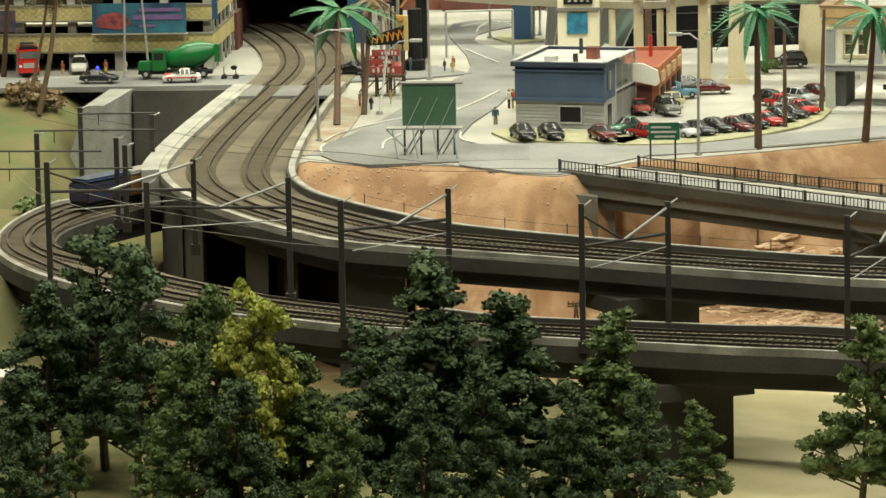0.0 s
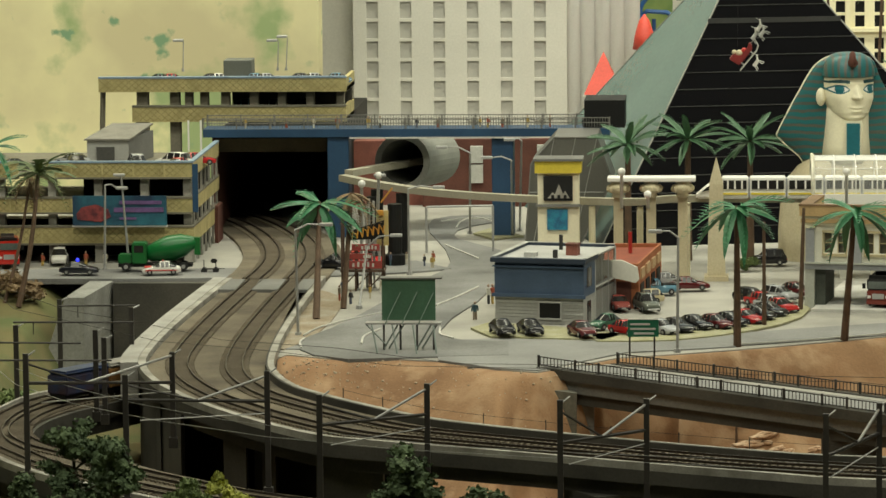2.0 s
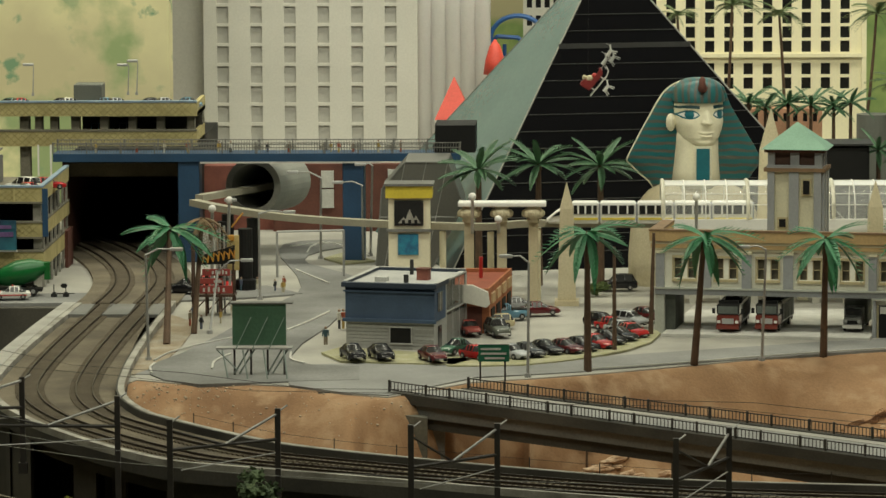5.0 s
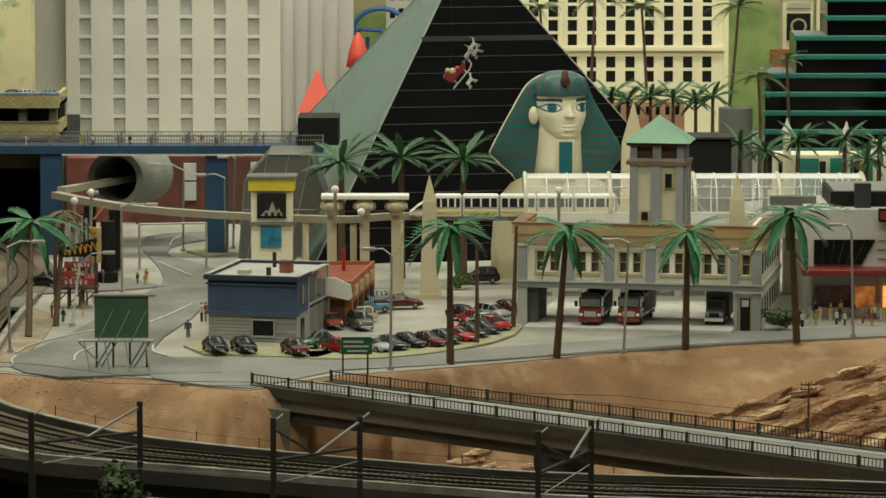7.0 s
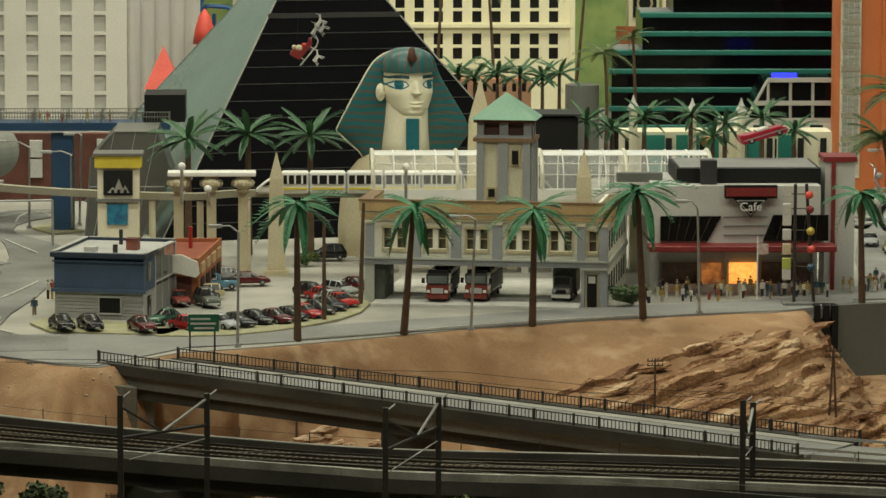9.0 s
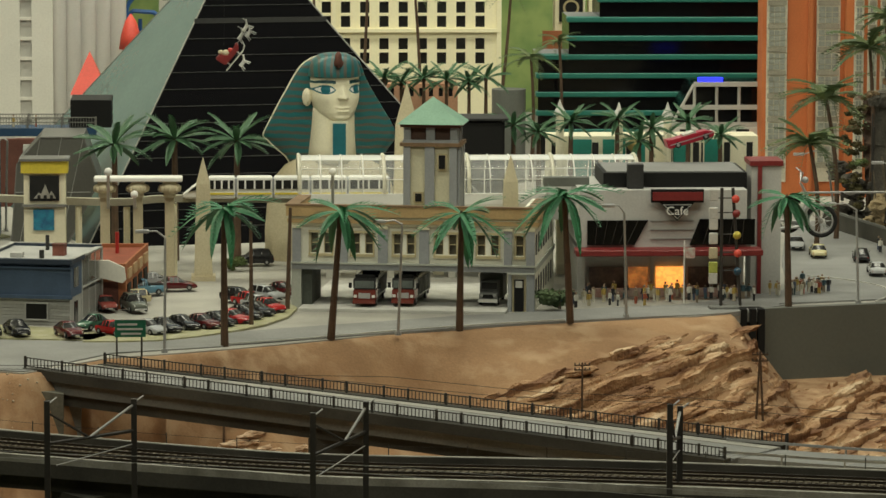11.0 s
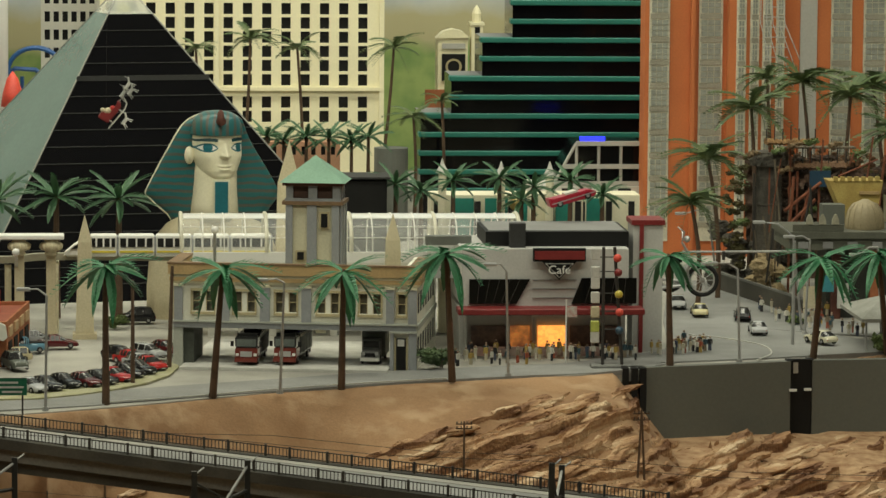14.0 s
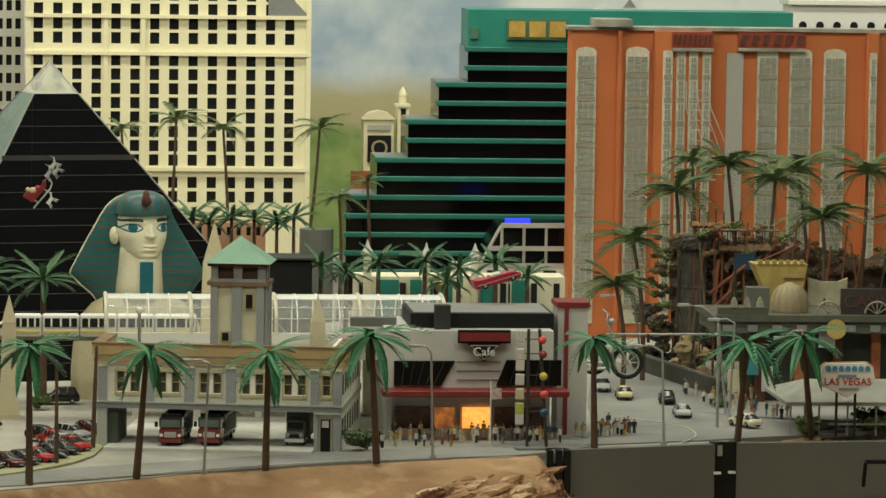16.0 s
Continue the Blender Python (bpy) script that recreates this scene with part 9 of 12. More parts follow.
def ball_tower():
    v = thing("sign_tower", "dark lattice pole with coloured balls and square panels", "sign tower")
    y = 4.57
    u = y / 7459
    X0, Zb = 0.5530, 0.0
    part("base", bevelled(boxed(X0 - 0.013, y - 0.01, 0, X0 + 0.02, y + 0.012, 0.004), 0.001, 1), CONCRETE, v)
    for dx, top in ((0.0, 0.134), (0.012, 0.134)):
        part("pole", tubed((X0 + dx * 1.8, y, 0.004), (X0 + dx, y, top), 0.0018, n=8), IRON, v)
    for dz, dx, m in ((0.122, 0.011, REDROOF), (0.106, 0.012, DARKRED), (0.082, 0.013, mat("yellow_ball", (0.6, 0.5, 0.08), 0.3)), (0.062, 0.014, REDROOF), (0.042, 0.014, mat("blue_ball", (0.04, 0.1, 0.16), 0.3))):
        part("ball", ball(bmesh.new(), (X0 + dx + 0.004, y - 0.002, dz), 0.0046, 2), m, v, smooth_faces=True)
        part("bar", tubed((X0 - 0.006, y, dz + 0.001), (X0 + dx + 0.004, y, dz + 0.001), 0.0007, n=5), IRON, v)
    for dz, m in ((0.12, PALE), (0.1, PALE), (0.088, PALE), (0.072, PALE), (0.056, SANDSTONE), (0.04, mat("lime_panel", (0.5, 0.55, 0.12), 0.5)), (0.028, PALE)):
        part("panel", bevelled(boxed(X0 - 0.0135, y - 0.002, dz, X0 - 0.004, y + 0.003, dz + 0.0125), 0.0008, 1), m, v)
    c = thing("roof_car", "red toy convertible tilted on a pole over the cafe", "car model", (0.5445, 4.8000, 0.1596), 12)
    c.matrix_world = pose(*(0.5444, 4.8000, 0.1609), 0, -16, 8)
    RDP = paint((0.42, 0.02, 0.045), 0.3)
    part("body", side_plate([(-0.028, 0.002), (0.026, 0.001), (0.0285, 0.006), (0.02, 0.0105), (-0.02, 0.0115), (-0.029, 0.013)], 0.0095, 0.0012), RDP, c)
    part("bench_seat", boxed(-0.008, -0.0075, 0.0112, 0.006, 0.0075, 0.0135), OFFWHITE, c)
    part("windscreen", boxed(0.0065, -0.0075, 0.0108, 0.0075, 0.0075, 0.016), PALE, c)
    part("chrome_strip", boxed(-0.026, -0.0099, 0.0055, 0.026, -0.0096, 0.0066), SILVER, c)
    part("headlight", ball(bmesh.new(), (0.0275, -0.006, 0.0065), 0.0016, 1), WHITE, c)
    part("headlight", ball(bmesh.new(), (0.0275, 0.006, 0.0065), 0.0016, 1), WHITE, c)
    wheels(c, (0.017, -0.017), 0.0095, 0.0038)
    p = thing("roof_pole", "thin black pole carrying the tilted red car", "pole", (0.5573, 4.8000, 0.1276))
    part("pole", tubed((0, 0, -0.012), (0, 0, 0.034), 0.0011, n=7), BLACK, p)


ball_tower()


def motorcycle():
    v = thing("motorcycle_sculpture", "oversized chrome motorcycle sculpture mounted on the cafe wall", "motorcycle", (0, 0, 0))
    v.matrix_world = Matrix.Translation((0.6684, 4.7200, 0.0811))
    u = 4.72 / 7459

    def wheel(cx, cz, R, parent):
        bm = bmesh.new()
        n, m = 30, 8
        ring = []
        for i in range(n):
            a = 2 * math.pi * i / n
            ring.append([bm.verts.new((cx + (R + 0.0028 * math.cos(b)) * math.cos(a), 0.0028 * math.sin(b), cz + (R + 0.0028 * math.cos(b)) * math.sin(a))) for b in [2 * math.pi * j / m for j in range(m)]])
        for i in range(n):
            for j in range(m):
                bm.faces.new((ring[i][j], ring[(i + 1) % n][j], ring[(i + 1) % n][(j + 1) % m], ring[i][(j + 1) % m]))
        w = part("wheel", bm, TYRE, parent)
        part("rim", lathe_y(cx, cz, R - 0.0035, R - 0.0018), SILVER, w)
        for i in range(10):
            a = 2 * math.pi * i / 10
            part("spoke", tubed((cx, 0, cz), (cx + (R - 0.002) * math.cos(a), 0, cz + (R - 0.002) * math.sin(a)), 0.0004, n=5), SILVER, w)
        part("hub", tubed((cx, -0.002, cz), (cx, 0.002, cz), 0.003, n=10), SILVER, w)

    def lathe_y(cx, cz, r0, r1):
        bm = bmesh.new()
        n = 28
        rows = [[bm.verts.new((cx + r * math.cos(2 * math.pi * i / n), y, cz + r * math.sin(2 * math.pi * i / n))) for i in range(n)] for r, y in ((r0, -0.0016), (r1, -0.0016), (r1, 0.0016), (r0, 0.0016))]
        for k in range(4):
            for i in range(n):
                bm.faces.new((rows[k][i], rows[k][(i + 1) % n], rows[(k + 1) % 4][(i + 1) % n], rows[(k + 1) % 4][i]))
        return bm

    wheel(25 * u, -2 * u, 26 * u, v)
    wheel(-34 * u, 0, 20 * u, v)
    part("fork", tubed((25 * u, -0.004, -2 * u), (-12 * u, -0.004, 66 * u), 0.0012, n=6), SILVER, v)
    part("fork", tubed((25 * u, 0.004, -2 * u), (-12 * u, 0.004, 66 * u), 0.0012, n=6), SILVER, v)
    part("handlebar", chain(bmesh.new(), [(-18 * u, -0.012, 92 * u), (-10 * u, -0.008, 86 * u), (-12 * u, 0, 68 * u), (-10 * u, 0.008, 86 * u), (-18 * u, 0.012, 92 * u)], [0.0009] * 5, 6), SILVER, v)
    part("headlamp", ball(bmesh.new(), (-4 * u, 0, 72 * u), 0.004, 2), SILVER, v)
    part("engine", bevelled(boxed(-22 * u, -0.006, -8 * u, 0, 0.006, 18 * u), 0.002), SILVER, v)
    for x, lean in ((-18, -9), (-8, 9)):
        part("cylinder", tubed((x * u, -0.0045, 14 * u), ((x + lean) * u, -0.0045, 30 * u), 0.0034, 0.003, 10), SILVER, v)
    part("frame_tube", chain(bmesh.new(), [(-34 * u, -0.003, 0), (-20 * u, -0.003, -12 * u), (2 * u, -0.003, -8 * u), (-8 * u, -0.003, 56 * u), (-32 * u, -0.003, 30 * u), (-34 * u, -0.003, 0)], [0.0011] * 6, 6), SILVER, v)
    part("tank", bevelled(boxed(-32 * u, -0.006, 30 * u, -6 * u, 0.006, 48 * u), 0.004), BLACK, v)
    part("second_exhaust", tubed((-14 * u, -0.0075, -2 * u), (-56 * u, -0.0075, 2 * u), 0.002, n=8), SILVER, v)
    part("seat", bevelled(boxed(-52 * u, -0.004, 16 * u, -28 * u, 0.004, 26 * u), 0.0025), BLACK, v)
    part("exhaust", tubed((-10 * u, -0.007, -10 * u), (-50 * u, -0.007, -14 * u), 0.0022, n=8), SILVER, v)
    part("mudguard", bevelled(boxed(8 * u, -0.004, 24 * u, 40 * u, 0.004, 29 * u), 0.001), SILVER, v)
    part("wall_strut", tubed((-20 * u, 0.006, 10 * u), (-20 * u, 0.03, 10 * u), 0.0016, n=6), IRON, v)


motorcycle()


# ---- trees ----
def leaf_mat(name, a, b):
    return mat(name, a, 0.8, b, 60, 900, 0.35, 0.3)


FOLIAGE = {"dark": leaf_mat("dark_foliage", (0.11, 0.16, 0.07), (0.05, 0.082, 0.036)), "mid": leaf_mat("green_foliage", (0.17, 0.225, 0.075), (0.085, 0.13, 0.042)), "lime": leaf_mat("yellow_green_foliage", (0.52, 0.53, 0.11), (0.3, 0.35, 0.075))}


def leaf_cloud(clumps, seed, per=120, leaf=0.0023):
    """Many small leaf blades gathered round the clump centres."""
    rnd = np.random.RandomState(seed)
    verts, faces = [], []
    for (cx, cy, cz, r) in clumps:
        n = int(per * (r / 0.014) ** 2) + 10
        d = rnd.normal(size=(n, 3))
        d /= np.linalg.norm(d, axis=1)[:, None]
        d[:, 2] = np.where(d[:, 2] < -0.2, d[:, 2] * 0.45, d[:, 2])
        p = np.array((cx, cy, cz)) + d * r * rnd.uniform(0.62, 1.08, (n, 1)) * np.array((1, 1, 0.72))
        u = rnd.normal(size=(n, 3))
        u /= np.linalg.norm(u, axis=1)[:, None]
        w = np.cross(u, d + rnd.normal(scale=0.4, size=(n, 3)))
        w /= np.linalg.norm(w, axis=1)[:, None] + 1e-9
        s = leaf * rnd.uniform(0.6, 1.25, (n, 1))
        for a, b, c, e in zip(p - u * s, p + w * s * 0.8, p + u * s, p - w * s * 0.8):
            i = len(verts)
            verts += [tuple(a), tuple(b), tuple(c), tuple(e)]
            faces.append((i, i + 1, i + 2, i + 3))
        core = bmesh.new()
        bmesh.ops.create_icosphere(core, subdivisions=2, radius=1)
        i = len(verts)
        for v in core.verts:
            q = v.co * r * (0.62 + 0.5 * noise.noise(v.co * 2.1 + Vector((cx, cy, cz)) * 90))
            verts.append((cx + q.x, cy + q.y, cz + q.z * 0.72))
        faces += [tuple(i + v.index for v in f.verts) for f in core.faces]
        core.free()
    me = bpy.data.meshes.new("crown")
    me.from_pydata(verts, [], faces)
    return me


def tree_parts(seed, h, spread, layers, dome=False):
    """Trunk, limbs and crown of a layered, gappy tree."""
    rnd = random.Random(seed)
    trunk = [(0, 0, -0.01)]
    x = y = 0.0
    for k in range(1, 7):
        x += rnd.uniform(-0.003, 0.003)
        y += rnd.uniform(-0.003, 0.003)
        trunk.append((x, y, h * k / 6.6))
    limbs, clumps = [], []
    for k in range(layers):
        f = 0.3 + 0.7 * k / (layers - 1)
        z = h * f
        reach = spread * (1.0 - ((f - 0.3) / 0.7) ** 1.5 * 0.8) * rnd.uniform(0.75, 1.1)
        if dome:
            reach = spread * math.sqrt(max(0.1, 1 - ((f - 0.62) / 0.42) ** 2))
        j = min(6, int(f * 6.6))
        base = trunk[j]
        m = max(3, int(7 * (1.15 - f)) + rnd.randint(0, 2))
        for q in range(m):
            a = 2 * math.pi * (q + rnd.random() * 0.7) / m + k
            rr = reach * rnd.uniform(0.55, 1.0)
            tip = (base[0] + rr * math.cos(a), base[1] + rr * math.sin(a), z - rr * 0.12 + rnd.uniform(-0.006, 0.01))
            limbs.append(((base[0], base[1], z - rr * 0.45), tip))
            clumps.append((*tip, rnd.uniform(0.009, 0.015)))
            for _ in range(2):
                clumps.append((tip[0] * 0.85 + rnd.uniform(-0.014, 0.014), tip[1] * 0.85 + rnd.uniform(-0.014, 0.014), tip[2] + rnd.uniform(-0.008, 0.01), rnd.uniform(0.006, 0.01)))
            if rr > 0.02:
                clumps.append((tip[0] * 0.62, tip[1] * 0.62, tip[2] + rnd.uniform(-0.004, 0.008), rnd.uniform(0.01, 0.016)))
            if rnd.random() < 0.7:
                clumps.append((tip[0] + rnd.uniform(-0.014, 0.014), tip[1] + rnd.uniform(-0.014, 0.014), tip[2] + rnd.uniform(-0.012, 0.012), rnd.uniform(0.008, 0.013)))
    clumps.append((trunk[-1][0], trunk[-1][1], h, 0.012))
    bt = chain(bmesh.new(), trunk, [0.0042 - 0.0005 * i for i in range(7)], 8)
    mt = bpy.data.meshes.new("trunk")
    bt.to_mesh(mt)
    bt.free()
    mt.materials.append(BARK)
    bl = bmesh.new()
    for a, b in limbs:
        tube(bl, a, b, 0.0013, 0.0006, 5)
    ml = bpy.data.meshes.new("limbs")
    bl.to_mesh(ml)
    bl.free()
    ml.materials.append(BARK)
    return mt, ml, leaf_cloud(clumps, seed)


SHAPES = [tree_parts(3, 0.2, 0.062, 8), tree_parts(8, 0.2, 0.08, 9), tree_parts(15, 0.2, 0.05, 9), tree_parts(23, 0.2, 0.07, 7), tree_parts(31, 0.2, 0.046, 9, True)]
CROWNS = {}


def tree(at, h, shape, tone, turn, wide=1.0):
    text = {"dark": "dark green layered foam-foliage tree with slim trunk", "mid": "mid-green leafy tree with gaps and slim trunk", "lime": "yellow-green leafy tree standing among darker trees"}[tone]
    v = thing("tree", text, "tree", at, turn, "trees before the viaduct")
    k = h / 0.2
    v.scale = (k * wide, k * wide, k)
    mt, ml, mc = SHAPES[shape]
    if (shape, tone) not in CROWNS:
        c = mc.copy()
        c.materials.append(FOLIAGE[tone])
        CROWNS[shape, tone] = c
    for name, me in (("trunk", mt), ("limb", ml), ("crown", CROWNS[shape, tone])):
        new(name, me).parent = v
    return v


def grow(top, shape, tone, turn, wide=1.0):
    x, y, z = top
    b = land(x, y) - 0.004
    tree((x, y, b), (z - b) * 0.98, shape, tone, turn, wide)


grow((-0.5402, 3.4200, 0.0545), 1, "dark", 10, 1.0)
grow((-0.5035, 3.3600, 0.0467), 3, "dark", 70, 0.9)
grow((-0.5822, 3.3800, 0.0201), 0, "dark", 140, 1.0)
grow((-0.4398, 3.2600, 0.0342), 0, "mid", 200, 0.9)
grow((-0.3817, 3.2000, 0.0480), 4, "lime", 30, 0.72)
grow((-0.4250, 3.2400, 0.0374), 4, "mid", 130, 0.66)
grow((-0.3951, 3.1400, -0.0121), 1, "dark", 250, 0.9)
grow((-0.4369, 3.1800, 0.0022), 3, "mid", 310, 0.95)
grow((-0.3557, 3.2000, -0.0044), 2, "mid", 95, 1.1)
grow((-0.2631, 3.3000, 0.0465), 2, "dark", 45, 1.15)
grow((-0.2994, 3.2400, 0.0078), 2, "dark", 120, 1.1)
grow((-0.1851, 3.2700, 0.0241), 2, "dark", 170, 1.2)
grow((-0.2060, 3.2000, -0.0073), 0, "dark", 15, 0.8)
grow((-0.1053, 3.2800, 0.0105), 2, "mid", 260, 1.15)
grow((-0.1414, 3.2200, -0.0295), 0, "dark", 75, 0.9)
grow((-0.0837, 3.2000, -0.0301), 3, "dark", 190, 0.9)
grow((-0.0407, 3.2500, -0.0506), 0, "mid", 33, 0.95)
grow((0.0873, 3.2400, 0.0112), 3, "mid", 80, 1.0)
grow((0.1275, 3.2600, 0.0198), 1, "mid", 180, 1.0)
grow((-0.5589, 3.1000, -0.0242), 0, "dark", 220, 0.9)
grow((-0.5191, 3.0500, -0.0492), 3, "dark", 20, 0.8)
grow((-0.2537, 3.1600, -0.0168), 0, "dark", 300, 0.8)
grow((-0.3133, 3.1200, -0.0302), 1, "mid", 5, 0.8)
grow((-0.5467, 3.3000, -0.0699), 0, "mid", 66, 0.7)
grow((-0.6406, 3.3500, 0.0071), 1, "dark", 66, 0.9)
grow((0.1867, 3.2200, 0.0092), 1, "dark", 66, 0.9)


def bush(at, r, tone, label, name="bush"):
    rnd = random.Random(int(at[0] * 1e4))
    me = leaf_cloud([(rnd.uniform(-r, r) * 0.7, rnd.uniform(-r, r) * 0.5, r * rnd.uniform(0.3, 0.9), r * 0.5) for _ in range(9)], 5, 60, 0.0022)
    me.materials.append(FOLIAGE[tone] if tone in FOLIAGE else tone)
    v = thing(name, label, name, at)
    new("foliage", me).parent = v


bush((0.3647, 4.5604, 0.0000), 0.021, "dark", "dark green shrub beside the fire station")
bush((0.3807, 4.6059, 0.0000), 0.015, "dark", "dark green shrub beside the fire station")
bush((0.0206, 4.9148, 0.0000), 0.014, "mid", "green grassy shrub by the colonnade")
bush(on_land(-0.8379, 4.8), 0.026, BROWNLEAF, "dry brown shrub on the yellow slope")
bush(on_land(-0.8107, 4.78), 0.022, BROWNLEAF, "dry brown shrub on the yellow slope")
bush((-0.7317, 4.2128, -0.0550), 0.02, "mid", "bright green shrub by the track")
bush((0.8891, 4.6891, 0.0000), 0.018, "mid", "green shrub by the white canopy")
bush((0.9682, 4.7091, 0.0000), 0.025, "mid", "green shrub by the white canopy")
bush((0.826, 4.93, 0.0000), 0.012, "mid", "green shrub at the avenue kerb")
bush((0.9375, 5.1196, 0.0000), 0.02, "mid", "green shrub beside the rocks")


def pebbles():
    rnd = random.Random(4)
    bm = bmesh.new()
    for k in range(420):
        x = rnd.uniform(-0.52, -0.12) if k < 200 else rnd.gauss(-0.41, 0.045)
        y = float(np.interp(x, fx, fy)) - abs(rnd.gauss(0.03, 0.05)) - 0.004
        r = rnd.choice((0.0005, 0.0006, 0.0008, 0.001, 0.0016))
        ball(bm, (x, y, land(x, y) + r * 0.3), r, 1, 0, (1, 1, 0.7))
    ob = part("pebbles", bm, mat("pale_pebble", (0.58, 0.47, 0.35), 0.9))
    tagged(ob, "small pale pebbles scattered over the sandy slope", "pebbles", kind="stuff")


pebbles()


def boulder(bm, at, r, seed, squash=(1, 1, 1), fine=3):
    res = bmesh.ops.create_icosphere(bm, subdivisions=fine, radius=1)
    for v in res["verts"]:
        n = noise.noise(v.co * 1.7 + Vector((seed, 0, 0))) * 0.45 + noise.noise(v.co * 5 + Vector((0, seed, 0))) * 0.16
        layer = 0.05 * math.sin(v.co.z * 16 + seed)
        v.co = Vector(at) + Vector((v.co.x * squash[0], v.co.y * squash[1], v.co.z * squash[2])) * r * (1 + n + layer)


def rocks(name, items, material, label):
    bm = bmesh.new()
    for i, (at, r, sq) in enumerate(items):
        boulder(bm, at, r, i * 3.7, sq)
    return tagged(part(name, bm, material), label, "rock")


CLIFF = mat("layered_rock", (0.36, 0.215, 0.12), 0.95, (0.56, 0.41, 0.265), 26, 260, 0.45, 0.9)
nt = CLIFF.node_tree
geo, dot, comb, band = (nt.nodes.new(k) for k in ("ShaderNodeNewGeometry", "ShaderNodeVectorMath", "ShaderNodeCombineXYZ", "ShaderNodeTexNoise"))
sep, scl, tint, mixer = (nt.nodes.new(k) for k in ("ShaderNodeSeparateXYZ", "ShaderNodeMath", "ShaderNodeValToRGB", "ShaderNodeMix"))
dot.operation, dot.inputs[1].default_value = "DOT_PRODUCT", (-36.0, 17.0, 100.0)
nt.links.new(geo.outputs["Position"], dot.inputs[0])
for n in nt.nodes:
    if n.bl_idname == "ShaderNodeTexNoise" and n != band:
        nt.links.new(geo.outputs["Position"], n.inputs["Vector"])
nt.links.new(geo.outputs["Position"], sep.inputs[0])
scl.operation, scl.inputs[1].default_value = "MULTIPLY", 14.0
nt.links.new(sep.outputs[0], scl.inputs[0])
nt.links.new(scl.outputs[0], comb.inputs[0])
nt.links.new(dot.outputs["Value"], comb.inputs[1])
nt.links.new(comb.outputs[0], band.inputs["Vector"])
band.inputs["Scale"].default_value, band.inputs["Detail"].default_value = 0.9, 6.0
nt.links.new(band.outputs[0], tint.inputs[0])
tint.color_ramp.elements[0].position, tint.color_ramp.elements[0].color = 0.4, (0.17, 0.07, 0.032, 1)
tint.color_ramp.elements[1].position, tint.color_ramp.elements[1].color = 0.64, (0.78, 0.6, 0.4, 1)
tint.color_ramp.elements.new(0.52).color = (0.44, 0.25, 0.125, 1)
mixer.data_type, mixer.inputs[0].default_value = "RGBA", 0.8
nt.links.new(nt.nodes["Principled BSDF"].inputs["Base Color"].links[0].from_socket, mixer.inputs[6])
nt.links.new(tint.outputs[0], mixer.inputs[7])
nt.links.new(mixer.outputs[2], nt.nodes["Principled BSDF"].inputs["Base Color"])
nt.nodes["Bump"].inputs["Distance"].default_value = 0.004
RUBBLE = mat("pale_rubble", (0.7, 0.52, 0.36), 0.95, (0.42, 0.25, 0.14), 50, 300, 0.4, 0.9)
rnd = random.Random(12)


def spot(*k):
    """A fixed random number for a block of a layer."""
    return math.modf(abs(math.sin(k[0] * 12.9898 + k[1] * 78.233 + 1.7) * 43758.5453))[0]


def outcrop():
    """Tilted rock layers broken into blocks, lying on the slope."""
    bx, by = (0.14, 0.2, 0.255, 0.318, 0.37, 0.441, 0.515, 0.562, 0.7, 1.3), (4.12, 4.28, 4.338, 4.37, 4.394, 4.424, 4.486, 4.506, 4.6, 4.64)
    xs, ys = np.linspace(0.14, 1.25, 480), np.linspace(3.9, 4.64, 270)
    verts = []
    for y in ys:
        for x in xs:
            z = land(x, y)
            wob = noise.noise((x * 9, y * 9, 2.0))
            inner = (float(np.interp(x, bx, by)) + 0.012 * noise.noise((x * 40, y * 20, 5.0)) - y) / 0.03
            inner = min(1.0, inner)
            if inner < -0.5:
                verts.append((x, y, z - 0.012))
                continue
            q = z + 0.17 * (y - 4.2) - 0.36 * x + 0.016 * wob + 0.003 * noise.noise((x * 45, y * 45, 1.0))
            rise = 0.0
            for period, tall, cells, key in ((0.0165, 0.0165, 11.0, 0.0), (0.0062, 0.0058, 26.0, 50.0)):
                k, st = math.floor(q / period), (q / period) % 1.0
                cell = math.floor((x + 0.31 * spot(k, key)) * cells + 0.8 * noise.noise((x * 30, y * 30, key)))
                rise += tall * (0.12 + 0.88 * spot(k + key, cell)) * (1 - st) ** 0.8
            rise += 0.005 * noise.noise((x * 26, y * 26, 8.0)) + 0.0018 * noise.noise((x * 110, y * 110, 3.0))
            fade = max(0.0, inner)
            verts.append((x, y - rise * 0.35 * fade, z - 0.006 * (1 - fade) + (rise - 0.006) * fade))
    w = len(xs)
    faces = [(j * w + i, j * w + i + 1, (j + 1) * w + i + 1, (j + 1) * w + i) for j in range(len(ys) - 1) for i in range(w - 1)]
    me = bpy.data.meshes.new("rock_outcrop")
    me.from_pydata(verts, [], faces)
    me.materials.append(CLIFF)
    tagged(new("rock_outcrop", me), "tilted layered orange-brown rock outcrop on the sandy slope", "rock", "", "structure")


outcrop()
edge_x, edge_y = (0.2, 0.261, 0.328, 0.377, 0.441, 0.515, 0.562, 0.6, 0.7, 1.3), (4.25, 4.31, 4.345, 4.37, 4.408, 4.475, 4.49, 4.44, 4.52, 4.56)
LEDGES = []
for k in range(10):
    bm = bmesh.new()
    boulder(bm, (0, 0, 0), 1.0, k * 3.7, (0.8 + 0.05 * k, 0.55, 0.3), 3)
    for q in bm.verts:
        q.co.z = max(-0.24, min(0.24, q.co.z))
        q.co.y = max(-0.5, min(0.5, q.co.y))
    LEDGES.append(bpy.data.meshes.new("rock_ledge"))
    bm.to_mesh(LEDGES[k])
    bm.free()
    LEDGES[k].materials.append(CLIFF)
